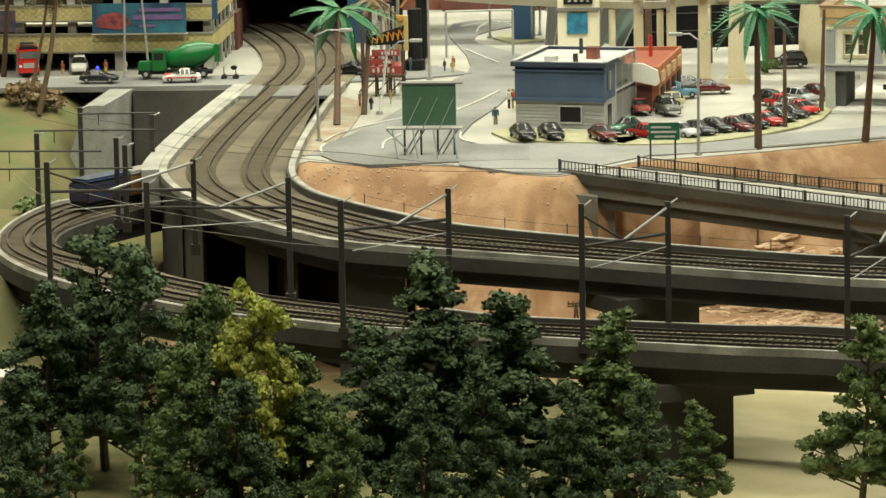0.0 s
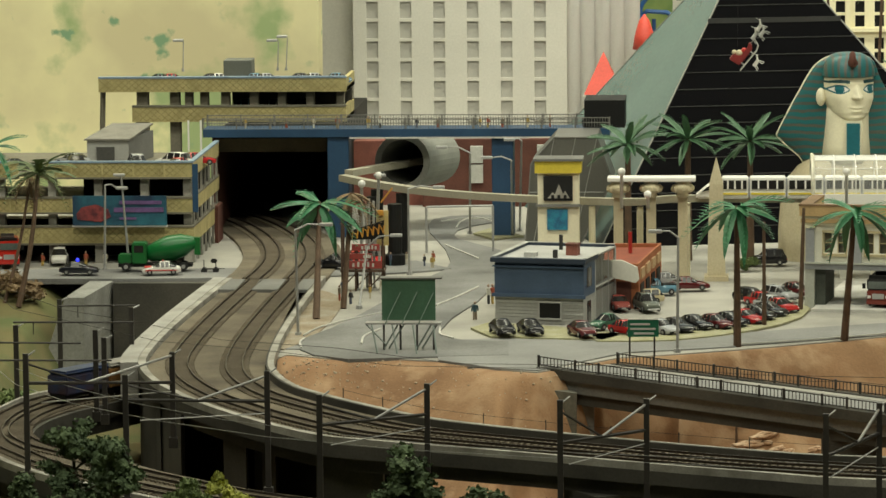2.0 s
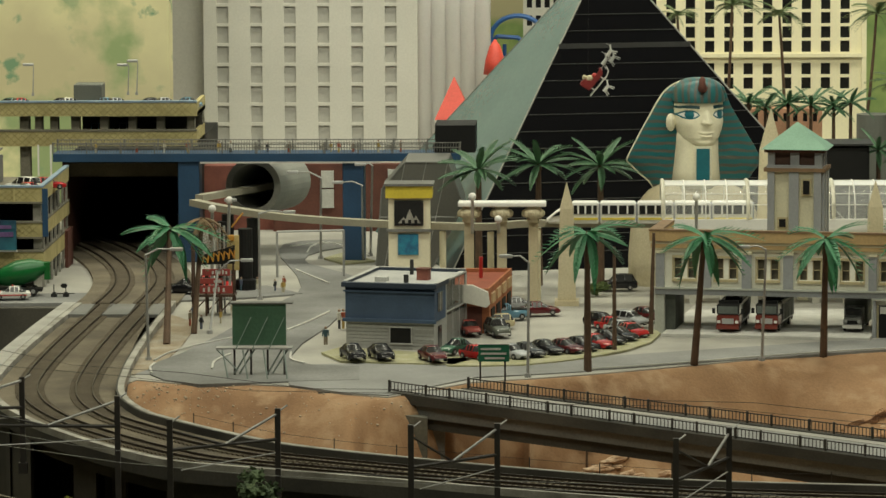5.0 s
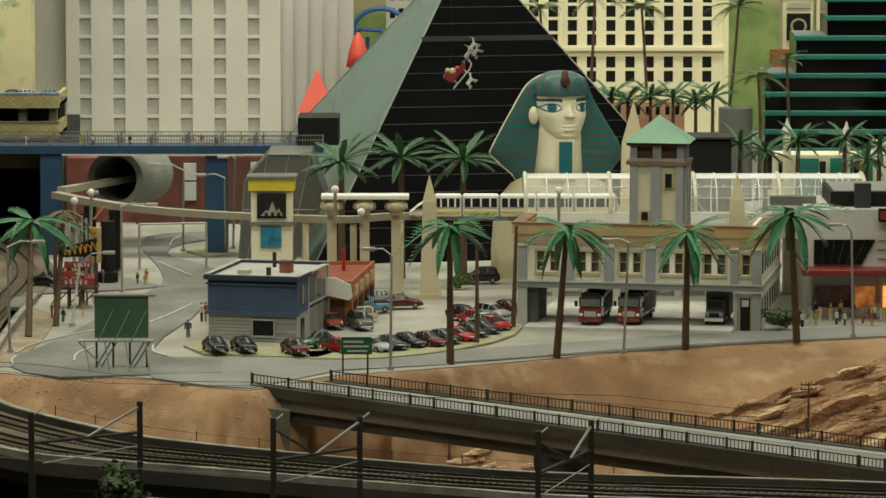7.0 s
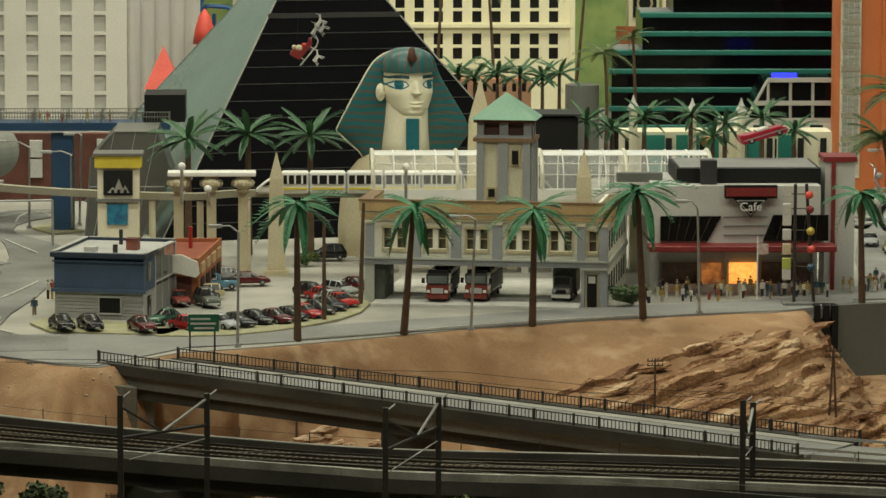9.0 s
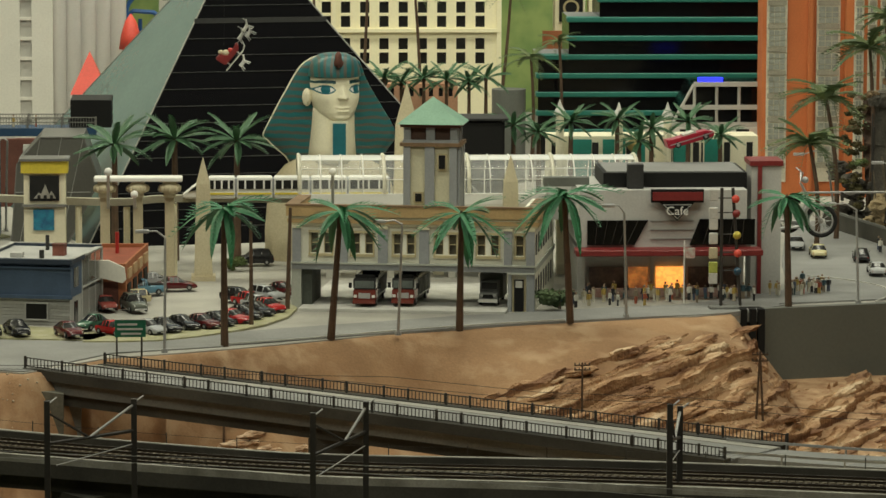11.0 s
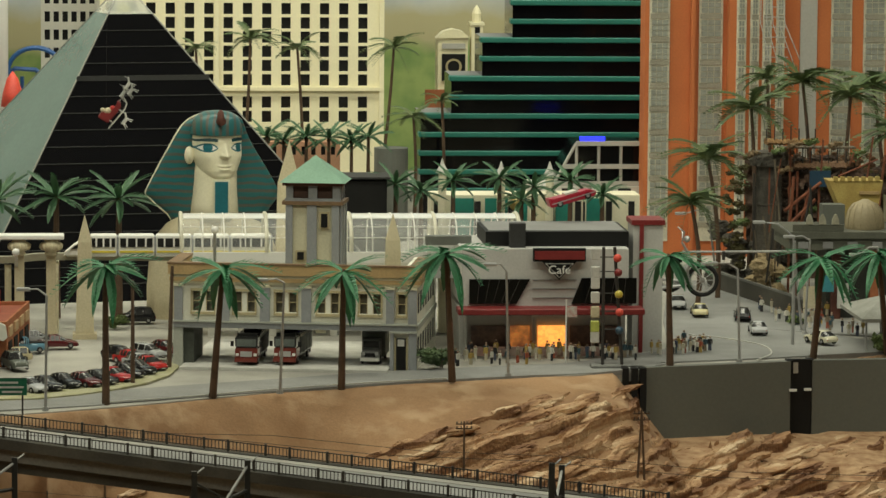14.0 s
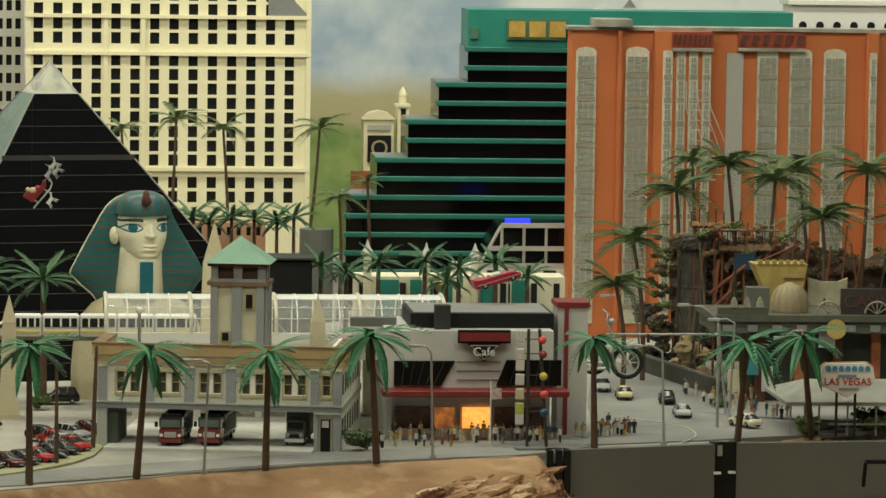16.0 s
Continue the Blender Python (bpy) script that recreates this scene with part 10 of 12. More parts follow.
for k in range(190):
    gx = rnd.uniform(0.22, 0.62) if k < 140 else rnd.uniform(0.6, 1.1)
    top = float(np.interp(gx, edge_x, edge_y))
    gy = rnd.uniform(3.99, top)
    if 0.565 < gx < 0.64 and gy > 4.36:
        continue
    rr = rnd.uniform(0.007, 0.018)
    ob = new("rock_ledge", LEDGES[k % 10])
    ob.matrix_world = pose(gx, gy, land(gx, gy) + rr * 0.1 + 0.002, rnd.uniform(0, 25), rnd.uniform(-24, -10), rnd.uniform(-16, 16)) @ Matrix.Diagonal((rr * 1.25, rr, rr, 1))
    tagged(ob, "tilted layered orange-brown rock ledge on the slope", "rock", "rock ledges")
for k in range(72):
    gx, gy = (rnd.uniform(-0.09, 0.14), rnd.uniform(4.0, 4.13)) if k < 58 else (rnd.uniform(0.015, 0.09), rnd.uniform(4.21, 4.24))
    rr = rnd.uniform(0.003, 0.009)
    ob = rocks("rock_ledge", [((0, 0, 0), rr, (2.4, 0.9, 0.6))], RUBBLE, "broken pale orange rock under the road bridge")
    ob.matrix_world = pose(gx, gy, land(gx, gy), 0, rnd.uniform(-24, 4), rnd.uniform(-40, 40))
    ob["group"] = "rock ledges"


for k in range(16):
    ob = new("rock_ledge", LEDGES[k % 10])
    gx, gy, rr = rnd.uniform(0.53, 0.6), rnd.uniform(3.985, 4.03), rnd.uniform(0.004, 0.009)
    ob.matrix_world = pose(gx, gy, land(gx, gy) + rr * 0.2, rnd.uniform(-10, 25), rnd.uniform(-24, 4), rnd.uniform(-40, 40)) @ Matrix.Diagonal((rr * 1.3, rr, rr * 1.4, 1))
    tagged(ob, "broken pale orange rock at the foot of the bridge", "rock", "broken rocks at the bridge foot")
hub = (0.115, 4.21, -0.1)
for k in range(36):
    gx, gy = hub[0] + rnd.uniform(-0.05, 0.05), hub[1] + rnd.uniform(-0.05, 0.012)
    rr = rnd.uniform(0.004, 0.011)
    ob = new("rock_ledge", LEDGES[k % 10])
    ob.matrix_world = pose(gx, gy, land(gx, gy) + rr * 0.1, rnd.uniform(-10, 25), rnd.uniform(-24, 4), rnd.uniform(-40, 40)) @ Matrix.Diagonal((rr, rr, rr * 1.3, 1))
    tagged(ob, "broken pale orange rock under the road bridge", "rock", "broken rocks under the bridge")


# ---- train on the lower line ----
def wagon(c, w, colour, top, label, roof):
    v = thing("railway_wagon", label, "railway wagon", c, w, "train on the lower line")
    v.scale = (0.72, 0.8, 0.78)
    part("underframe", boxed(-0.052, -0.013, 0.007, 0.052, 0.013, 0.011), BLACK, v)
    part("body", bevelled(boxed(-0.052, -0.0165, 0.0112, 0.052, 0.0165, top), 0.0015), colour, v)
    part("roof", bevelled(boxed(-0.051, -0.0155, top, 0.051, 0.0155, top + 0.006), 0.0025), roof, v)
    for x in (-0.034, 0.034):
        part("bogie", boxed(x - 0.011, -0.0095, 0.0052, x + 0.011, 0.0095, 0.0068), IRON, v)
    for k in range(6):
        part("side_rib", boxed(-0.045 + k * 0.018, -0.0172, 0.012, -0.0435 + k * 0.018, -0.0166, top - 0.001), IRON, v)
    for x in (-0.04, -0.028, 0.028, 0.04):
        for s in (-1, 1):
            part("wheel", tubed((x, s * 0.0072, 0.0062), (x, s * 0.0092, 0.0062), 0.0055, n=12), IRON, v)


TARP = mat("blue_tarpaulin", (0.02, 0.045, 0.13), 0.6, (0.012, 0.02, 0.05), 60, 500, 0.3)
tr = between(la, lb, 0.7)
dists = [0.0]
for p, q in zip(tr, tr[1:]):
    dists.append(dists[-1] + (q - p).length)
for s, colour, top, label, roof in ((0.022, mat("dull_orange_wagon", (0.3, 0.15, 0.04), 0.6, (0.14, 0.08, 0.03), 60, 400, 0.3), 0.036, "dull orange toy railway wagon on the curved track", mat("grey_wagon_roof", (0.3, 0.29, 0.26), 0.8)), (0.09, mat("deep_blue_wagon", (0.02, 0.035, 0.09), 0.6, (0.05, 0.02, 0.02), 50, 400, 0.3), 0.036, "dark blue toy railway wagon with a covered load", TARP)):
    i = min(range(1, 119), key=lambda j: abs(dists[j] - s))
    d = tr[i + 1] - tr[i - 1]
    wagon(tr[i] + Vector((0, 0, 0.0042)), math.degrees(math.atan2(d.y, d.x)), colour, top, label, roof)


# ---- castle roofs, coaster, far towers ----
def castle():
    v = thing("castle_tower", "white castle tower with a bright red pointed roof", "tower", (-0.1781, 5.95, 0), group="castle towers")
    zr, zt = 0.1219, 0.1812
    part("shaft", boxed(-0.02, -0.02, 0, 0.02, 0.02, zr - 0.001), WHITE, v)
    bm = bmesh.new()
    e = [(-0.027, -0.027, zr), (0.027, -0.027, zr), (0.027, 0.027, zr), (-0.027, 0.027, zr)]
    for i in range(4):
        face(bm, (e[i], e[(i + 1) % 4], (0, 0, zt)))
    face(bm, e)
    part("red_roof", bm, REDROOF, v)
    part("roof_edge", boxed(-0.0275, -0.0275, zr - 0.003, 0.0275, 0.0275, zr - 0.0005), OFFWHITE, v)
    w = thing("castle_tower", "slim castle tower with a rounded red cone roof", "tower", (-0.1221, 6.05, 0), group="castle towers")
    zr, zt = 0.1766, 0.2270
    part("shaft", tubed((0, 0, 0), (0, 0, zr), 0.012, n=16), OFFWHITE, w)
    part("red_roof", lathe(bmesh.new(), [(0.017, zr), (0.014, zr + (zt - zr) * 0.4), (0.008, zr + (zt - zr) * 0.8), (0.001, zt)], n=16), REDROOF, w, smooth_faces=True)
    c = thing("roller_coaster", "blue looping roller coaster track", "roller coaster")
    cx, cy, cz = (-0.0917, 6.2000, 0.2177)
    TB = mat("coaster_blue", (0.03, 0.12, 0.36), 0.4)
    for off in (-0.006, 0.006):
        pts = [(cx + 0.04 * math.cos(a), cy + off, cz + 0.034 * math.sin(a)) for a in [math.pi * 2 * k / 26 for k in range(27)]]
        part("track_tube", chain(bmesh.new(), pts, [0.0032] * 27, 8), TB, c)
        pts = [(cx - 0.06 + 0.03 * k, cy + off + 0.02, cz - 0.02 + 0.025 * math.sin(k * 1.1)) for k in range(9)]
        part("track_tube", chain(bmesh.new(), pts, [0.003] * 9, 8), TB, c)
    for k in range(8):
        part("support", tubed((cx - 0.05 + 0.03 * k, cy + 0.03, 0), (cx - 0.05 + 0.03 * k, cy + 0.03, cz - 0.01), 0.003, n=7), TB, c)
    b = thing("theatre_tower", "cream theatre front with belfry and dark ring sign", "building")
    y = 6.42
    x0, z0, x1, z1 = 0.5179, 0.1784, 0.5637, 0.2550
    part("front", boxed(x0, y, 0, x1, y + 0.05, z1), CREAM, b)
    part("pediment", slab(bmesh.new(), [(x0 - 0.003, z1), (x1 + 0.003, z1), (x1 - 0.008, z1 + 0.01), (x0 + (x1 - x0) / 2, z1 + 0.014), (x0 + 0.008, z1 + 0.01)], y - 0.004, y + 0.03), CREAM, b)
    px0, pz0, px1, pz1 = 0.5238, 0.1897, 0.5597, 0.2307
    p = part("sign_panel", boxed(px0, y - 0.004, pz0, px1, y - 0.0004, pz1), BLACK, b, "black panel with a pale ring")
    letters("O", ((px0 + px1) / 2, y - 0.0046, (pz0 + pz1) / 2), 0.034, mat("pale_gold", (0.5, 0.42, 0.24), 0.5), p)
    part("frieze_bar", boxed(px0, y - 0.003, pz1 + 0.008, px1, y - 0.0003, pz1 + 0.016), RECESS, b)
    tx0, tz0, tx1, tz1 = 0.5691, 0.1788, 0.5867, 0.2899
    part("belfry_shaft", boxed(tx0, y - 0.002, 0, tx1, y + 0.03, tz0 + (tz1 - tz0) * 0.86), CREAM, b)
    part("belfry_arch", boxed(tx0 + 0.005, y - 0.0035, tz0 + (tz1 - tz0) * 0.66, tx1 - 0.005, y - 0.0022, tz0 + (tz1 - tz0) * 0.84), DARKGLASS, b)
    part("belfry_slot", boxed(tx0 + 0.0075, y - 0.0035, tz0 + (tz1 - tz0) * 0.42, tx1 - 0.0075, y - 0.0022, tz0 + (tz1 - tz0) * 0.54), DARKGLASS, b)
    part("belfry_cap", boxed(tx0 - 0.002, y - 0.004, tz0 + (tz1 - tz0) * 0.86, tx1 + 0.002, y + 0.032, tz0 + (tz1 - tz0) * 0.9), CREAM, b)
    part("lantern", lathe(bmesh.new(), [(0.007, 0), (0.007, 0.012), (0.0075, 0.013), (0.005, 0.019), (0.001, 0.026)], ((tx0 + tx1) / 2, y + 0.012, tz0 + (tz1 - tz0) * 0.9), 12), CREAM, b)
    part("red_plinth", boxed(x0 - 0.02, y - 0.01, 0, x1 + 0.01, y - 0.0045, z0 - 0.002), ORANGEBRICK, b)
    a = thing("arcade_building", "white building with a row of dark arches", "building")
    y = 6.5
    x0, z0, x1, z1 = 1.1918, 0.3767, 1.5048, 0.4357
    xs = [x0 + 0.018 + 0.027 * k for k in range(11)]
    facade(a, x0, 0.0, x1, z1, y, xs, [z0 + (z1 - z0) * 0.35], 0.0125, 0.012, WHITE, DARKGLASS, 0.006, 0.08)
    for c in xs:
        part("arch_head", tubed((c, y - 0.0008, z0 + (z1 - z0) * 0.35 + 0.006), (c, y + 0.0005, z0 + (z1 - z0) * 0.35 + 0.006), 0.0062, n=16), DARKGLASS, a)
    part("cornice", boxed(x0 - 0.006, y - 0.008, z1, x1, y + 0.08, z1 + 0.006), WHITE, a)
    part("upper_storey", boxed(x0 + 0.01, y + 0.01, z1 + 0.0062, x1, y + 0.08, z1 + 0.08), WHITE, a)
    d = thing("lattice_tower", "thin grey lattice tower base behind the roofs", "tower")
    p0, p1 = (0.8509, 6.3000, 0.4196), (0.9644, 6.3000, 0.4209)
    for k in range(7):
        f = k / 6
        part("strut", tubed((p0[0] + (p1[0] - p0[0]) * f, 6.3, p0[2] - 0.05), (p0[0] + (p1[0] - p0[0]) * (0.15 + 0.7 * (1 - f)), 6.3, p0[2] + 0.08), 0.0012, n=5), STEEL, d)
    part("beam", tubed((p0[0], 6.3, p0[2] + 0.012), (p1[0], 6.3, p0[2] + 0.012), 0.0015, n=5), STEEL, d)
    part("foot", boxed(p0[0], 6.29, 0, p1[0], 6.31, p0[2] - 0.05), STEEL, d)


castle()


# ---- low resort buildings before the glass hotel ----
def resort():
    v = thing("resort_pavilion", "cream and teal resort pavilions with little pointed turrets", "building")
    y = 5.45
    x0, z0, x1, z1 = 0.4323, 0.0657, 0.7061, 0.1188
    px = (x1 - x0) / 370
    part("long_wall", boxed(x0, y, 0, x1, y + 0.06, z1 - 0.012), STATUE, v)
    for a, b in ((665, 705), (725, 765), (780, 800), (850, 880), (905, 935)):
        part("teal_panel", boxed(x0 + (a - 630) * px, y - 0.003, 0.01, x0 + (b - 630) * px, y - 0.0004, z1 - 0.016), TEAL, v)
    for a in (640, 712, 772, 842, 890, 945, 985):
        part("dark_arch", boxed(x0 + (a - 630) * px - 0.004, y - 0.0025, 0.0, x0 + (a - 630) * px + 0.004, y - 0.0003, z1 - 0.02), DARKGLASS, v)
    for a, t in ((648, 425), (752, 430), (838, 430)):
        X, Zt = x0 + (a - 630) * px, z1 + (475 - t) * px
        part("turret", tubed((X, y - 0.01, 0), (X, y - 0.01, Zt - 0.016), 0.0055, n=10), STATUE, v)
        part("turret_cap", lathe(bmesh.new(), [(0.0085, -0.003), (0.0075, 0), (0.003, 0.008), (0.0005, 0.016)], (X, y - 0.01, Zt - 0.016), 12), PALE, v)
    part("gold_dome", ball(bmesh.new(), (0.5415, 5.4300, 0.0967), 0.0092, 2), mat("dull_gold", (0.35, 0.27, 0.1), 0.35, None, 40, 300, 0.2, 0.05, 0.5), v, smooth_faces=True)
    w = thing("dark_canopy", "black flat canopy building behind the station", "building")
    x0, z0, x1, z1 = 0.2936, 0.0817, 0.3644, 0.1498
    z1 -= 0.008
    part("body", bevelled(boxed(x0, 5.3, 0, x1, 5.36, z1), 0.003), BLACK, w)
    part("roof_rim", boxed(x0 - 0.004, 5.294, z1 + 0.0002, x1 + 0.004, 5.366, z1 + 0.0025), DARKROOF, w)
    g = thing("grey_silo", "plain grey rounded silo beside the palms", "building", (0.4109, 5.9, 0))
    part("shell", tubed((0, 0, 0), (0, 0, 0.1308), 0.024, n=24), GREYPANEL, g)
    o = thing("terracotta_building", "pale terracotta low building among the palms", "building")
    x0, z0, x1, z1 = 0.2344, 0.0826, 0.3362, 0.1425
    facade(o, x0, 0, x1, z1, 5.85, steps(x0 + 0.01, x1 - 0.01, 7), [z1 - 0.012], 0.006, 0.012, mat("terracotta", (0.5, 0.27, 0.16), 0.7), DARKGLASS, 0.004, 0.05)
    s = thing("sleigh_ornament", "small red sleigh with white draught animals hung before the pyramid", "ornament")
    s.matrix_world = pose(*(0.0169, 4.9500, 0.2557), 0, -50, 0)
    hull = part("sleigh", bevelled(slab(bmesh.new(), [(-0.016, -0.006), (0.008, -0.006), (0.013, -0.001), (0.012, 0.003), (0.006, -0.001), (-0.006, -0.001), (-0.01, 0.008), (-0.018, 0.008)], -0.008, 0.008), 0.0012), DARKRED, s)
    for k, (x, z, r) in enumerate(((-0.005, 0.003, 0.0045), (-0.011, 0.004, 0.004), (0.001, 0.001, 0.0035), (-0.008, 0.0085, 0.003))):
        part("load", ball(bmesh.new(), (x, -0.002 + 0.002 * (k % 2), z), r, 2), (SANDSTONE, BROWNRED, RED, SANDSTONE)[k], s)
    for y in (-0.007, 0.007):
        part("runner", chain(bmesh.new(), [(-0.02, y, -0.0105), (0.01, y, -0.0105), (0.016, y, -0.008), (0.018, y, -0.003)], [0.0007] * 4, 5), PALE, hull)
        for x in (-0.012, 0.005):
            part("runner_post", tubed((x, y, -0.0105), (x, y, -0.005), 0.0005, n=5), PALE, hull)
    part("shaft", tubed((0.012, 0, 0), (0.034, 0, 0.003), 0.0006, n=6), GREYROCK, s)
    for k, (x, z, m) in enumerate(((0.022, 0.002, GREYWALL), (0.033, 0.004, PALE), (0.03, -0.003, GREYWALL), (-0.001, -0.02, WHITE))):
        bm = bmesh.new()
        tube(bm, (x - 0.005, 0, z), (x + 0.004, 0, z + 0.001), 0.0024, 0.002, 8)
        tube(bm, (x + 0.003, 0, z + 0.001), (x + 0.0065, 0, z + 0.005), 0.0014, 0.001, 6)
        ball(bm, (x + 0.007, 0, z + 0.0055), 0.0015, 1)
        for q in (-0.004, -0.0025, 0.0025, 0.004):
            tube(bm, (x + q, 0.001, z), (x + q * 1.6, 0.001, z - 0.0065), 0.0006, 0.0005, 5)
        for y in (-0.001, 0.001):
            tube(bm, (x + 0.007, y, z + 0.0065), (x + 0.006, y * 3, z + 0.0105), 0.0004, 0.0003, 4)
        part("draught_shape", bm, m, s)
    part("wire", tubed((0.0, 0, 0.01), (1.2, 0, 1.0), 0.00012, n=4), IRON, s)


resort()


# ---- rock island and shops along the avenue ----
def island():
    GREY = mat("grey_crag", (0.13, 0.115, 0.095), 0.95, (0.07, 0.065, 0.055), 40, 400, 0.4, 0.9)
    BROWN = mat("brown_crag", (0.2, 0.11, 0.055), 0.95, (0.11, 0.06, 0.035), 40, 400, 0.4, 0.9)
    TANROCK = mat("tan_crag", (0.45, 0.35, 0.2), 0.95, (0.32, 0.24, 0.14), 40, 400, 0.4, 0.9)
    rr = random.Random(9)

    def heap(centres, n, r0, r1, spread, m, label):
        items = []
        for c in centres:
            for _ in range(n):
                r = rr.uniform(r0, r1)
                items.append(((c[0] + rr.uniform(-spread, spread), c[1] + rr.uniform(-0.015, 0.02), max(0.002, c[2] + rr.uniform(-spread, spread))), r, (rr.uniform(0.8, 1.5), 1, rr.uniform(0.6, 1.1))))
        rocks("rock_crag", items, m, label)["kind"] = "stuff"

    tw = thing("stone_tower", "dark grey round stone tower with a wider rim", "tower", (0.8433, 5.25, 0.0))
    zt = 0.1815
    for name, prof in (("shaft", [(0.0185, 0.0), (0.0175, zt * 0.4), (0.0165, zt * 0.62), (0.0178, zt * 0.635), (0.0165, zt * 0.65), (0.016, zt - 0.019)]), ("rim", [(0.016, zt - 0.0189), (0.0235, zt - 0.017), (0.0245, zt - 0.006), (0.0235, zt), (0.0, zt + 0.001)])):
        bm = lathe(bmesh.new(), prof, (0, 0, 0), 28)
        bmesh.ops.subdivide_edges(bm, edges=list(bm.edges), cuts=2, use_grid_fill=True)
        for vv in bm.verts:
            k = 1 + 0.1 * noise.noise(vv.co * 160) + 0.07 * noise.noise(vv.co * 420)
            vv.co.x, vv.co.y = vv.co.x * k, vv.co.y * k
        part(name, bm, GREY, tw)
    me = leaf_cloud([(c[0] + rr.uniform(-0.012, 0.012), 5.26 + rr.uniform(-0.01, 0.01), c[1] + rr.uniform(-0.014, 0.014), rr.uniform(0.005, 0.009)) for c in ((0.8076, 0.141), (0.803, 0.112), (0.812, 0.087), (0.802, 0.062), (0.82, 0.047), (0.809, 0.162)) for _ in range(6)], 3, 90, 0.002)
    me.materials.append(mat("trailing_plants", (0.15, 0.12, 0.05), 0.95, (0.06, 0.065, 0.025), 60, 400, 0.4, 0.9))
    tagged(new("trailing_plant", me), "dry trailing plants beside the stone tower", "plant", kind="stuff")
    # near-black rocks stand in for the shade inside the hollow
    heap([(0.8740, 5.3000, 0.1484), (0.9046, 5.3000, 0.1521), (0.9339, 5.3000, 0.1487), (0.8774, 5.3000, 0.1230), (0.9053, 5.3000, 0.1159), (0.9312, 5.3000, 0.1015), (0.8839, 5.3000, 0.0940), (0.9133, 5.3000, 0.0832)], 14, 0.003, 0.0065, 0.018, mat("hollow_shade_rock", (0.075, 0.045, 0.03), 0.95, (0.025, 0.018, 0.015), 60, 400, 0.4, 0.9), "rocks coloured very dark for the shade in the hollow behind the ship")
    heap([(0.8870, 5.3500, 0.1658), (0.9017, 5.3500, 0.1637), (0.9164, 5.3500, 0.1659), (0.9312, 5.3500, 0.1668), (0.9459, 5.3500, 0.1698), (0.9645, 5.3500, 0.1626), (0.9830, 5.3500, 0.1590), (1.0016, 5.3500, 0.1554), (1.0165, 5.3500, 0.1519), (1.0536, 5.3500, 0.1484)], 6, 0.0015, 0.0045, 0.01, BROWN, "brown rocky ledges below the palms")
    # rock face added here, its dark brown carries the shade behind the shops
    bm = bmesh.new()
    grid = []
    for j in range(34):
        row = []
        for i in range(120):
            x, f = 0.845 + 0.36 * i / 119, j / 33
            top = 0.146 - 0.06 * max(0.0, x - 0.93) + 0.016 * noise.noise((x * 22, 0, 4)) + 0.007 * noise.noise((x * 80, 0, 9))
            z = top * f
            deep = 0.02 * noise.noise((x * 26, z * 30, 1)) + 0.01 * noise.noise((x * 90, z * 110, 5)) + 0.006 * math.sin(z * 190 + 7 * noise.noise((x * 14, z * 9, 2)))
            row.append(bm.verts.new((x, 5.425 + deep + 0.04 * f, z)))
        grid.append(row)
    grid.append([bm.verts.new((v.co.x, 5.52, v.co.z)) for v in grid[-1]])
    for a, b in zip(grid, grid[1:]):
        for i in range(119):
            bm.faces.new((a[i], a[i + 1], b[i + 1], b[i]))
    tagged(part("rock_cliff", bm, mat("shaded_crag", (0.105, 0.06, 0.038), 0.95, (0.035, 0.024, 0.018), 40, 400, 0.4, 0.9)), "dark brown rock cliff added to carry shade behind the shops", "cliff", "", "structure")
    me = leaf_cloud([(rr.uniform(0.93, 1.19), rr.uniform(5.38, 5.43), rr.uniform(0.118, 0.15), rr.uniform(0.004, 0.008)) for _ in range(46)], 8, 70, 0.0018)
    me.materials.append(mat("dry_scrub", (0.17, 0.14, 0.055), 0.95, (0.06, 0.07, 0.025), 60, 400, 0.4, 0.9))
    tagged(new("dry_scrub", me), "dry olive scrub along the top of the rocks", "plant", kind="stuff")
    heap([(0.8290, 5.2000, 0.0434), (0.8507, 5.2000, 0.0327), (0.8330, 5.2000, 0.0220), (0.8475, 5.2000, 0.0113), (0.8220, 5.2000, 0.0327)], 3, 0.006, 0.011, 0.01, TANROCK, "tan tumbled rocks beside the avenue")
    heap([(0.8071, 5.3200, 0.0698), (0.8223, 5.3200, 0.0407), (0.8007, 5.3200, 0.0188), (0.8661, 5.3200, 0.0481), (0.8083, 5.3200, 0.0042), (0.8375, 5.3200, 0.0116), (0.8811, 5.3200, 0.0336), (0.9029, 5.3200, 0.0410)], 8, 0.004, 0.01, 0.015, GREY, "dark grey crag with trailing plants")
    w = thing("retaining_wall", "long dark wall along the back of the avenue", "wall")
    a, b = Vector((0.7797, 5.3239, 0.0000)), Vector((0.8494, 4.9956, 0.0000))
    part("wall_face", sweep(bmesh.new(), [a, b], [a + Vector((0, 0.01, 0)), b + Vector((0, 0.01, 0))], 0, 0.022), DARKCONC, w)
    part("coping", sweep(bmesh.new(), [a - Vector((0, 0.002, 0)), b - Vector((0, 0.002, 0))], [a + Vector((0, 0.012, 0)), b + Vector((0, 0.012, 0))], 0.0222, 0.025), CONCRETE, w)
    t = thing("timber_rig", "reddish timber masts and crossed beams on the rocks", "timber frame")
    RW = mat("red_timber", (0.26, 0.085, 0.04), 0.8, (0.15, 0.05, 0.028), 80, 500, 0.3)
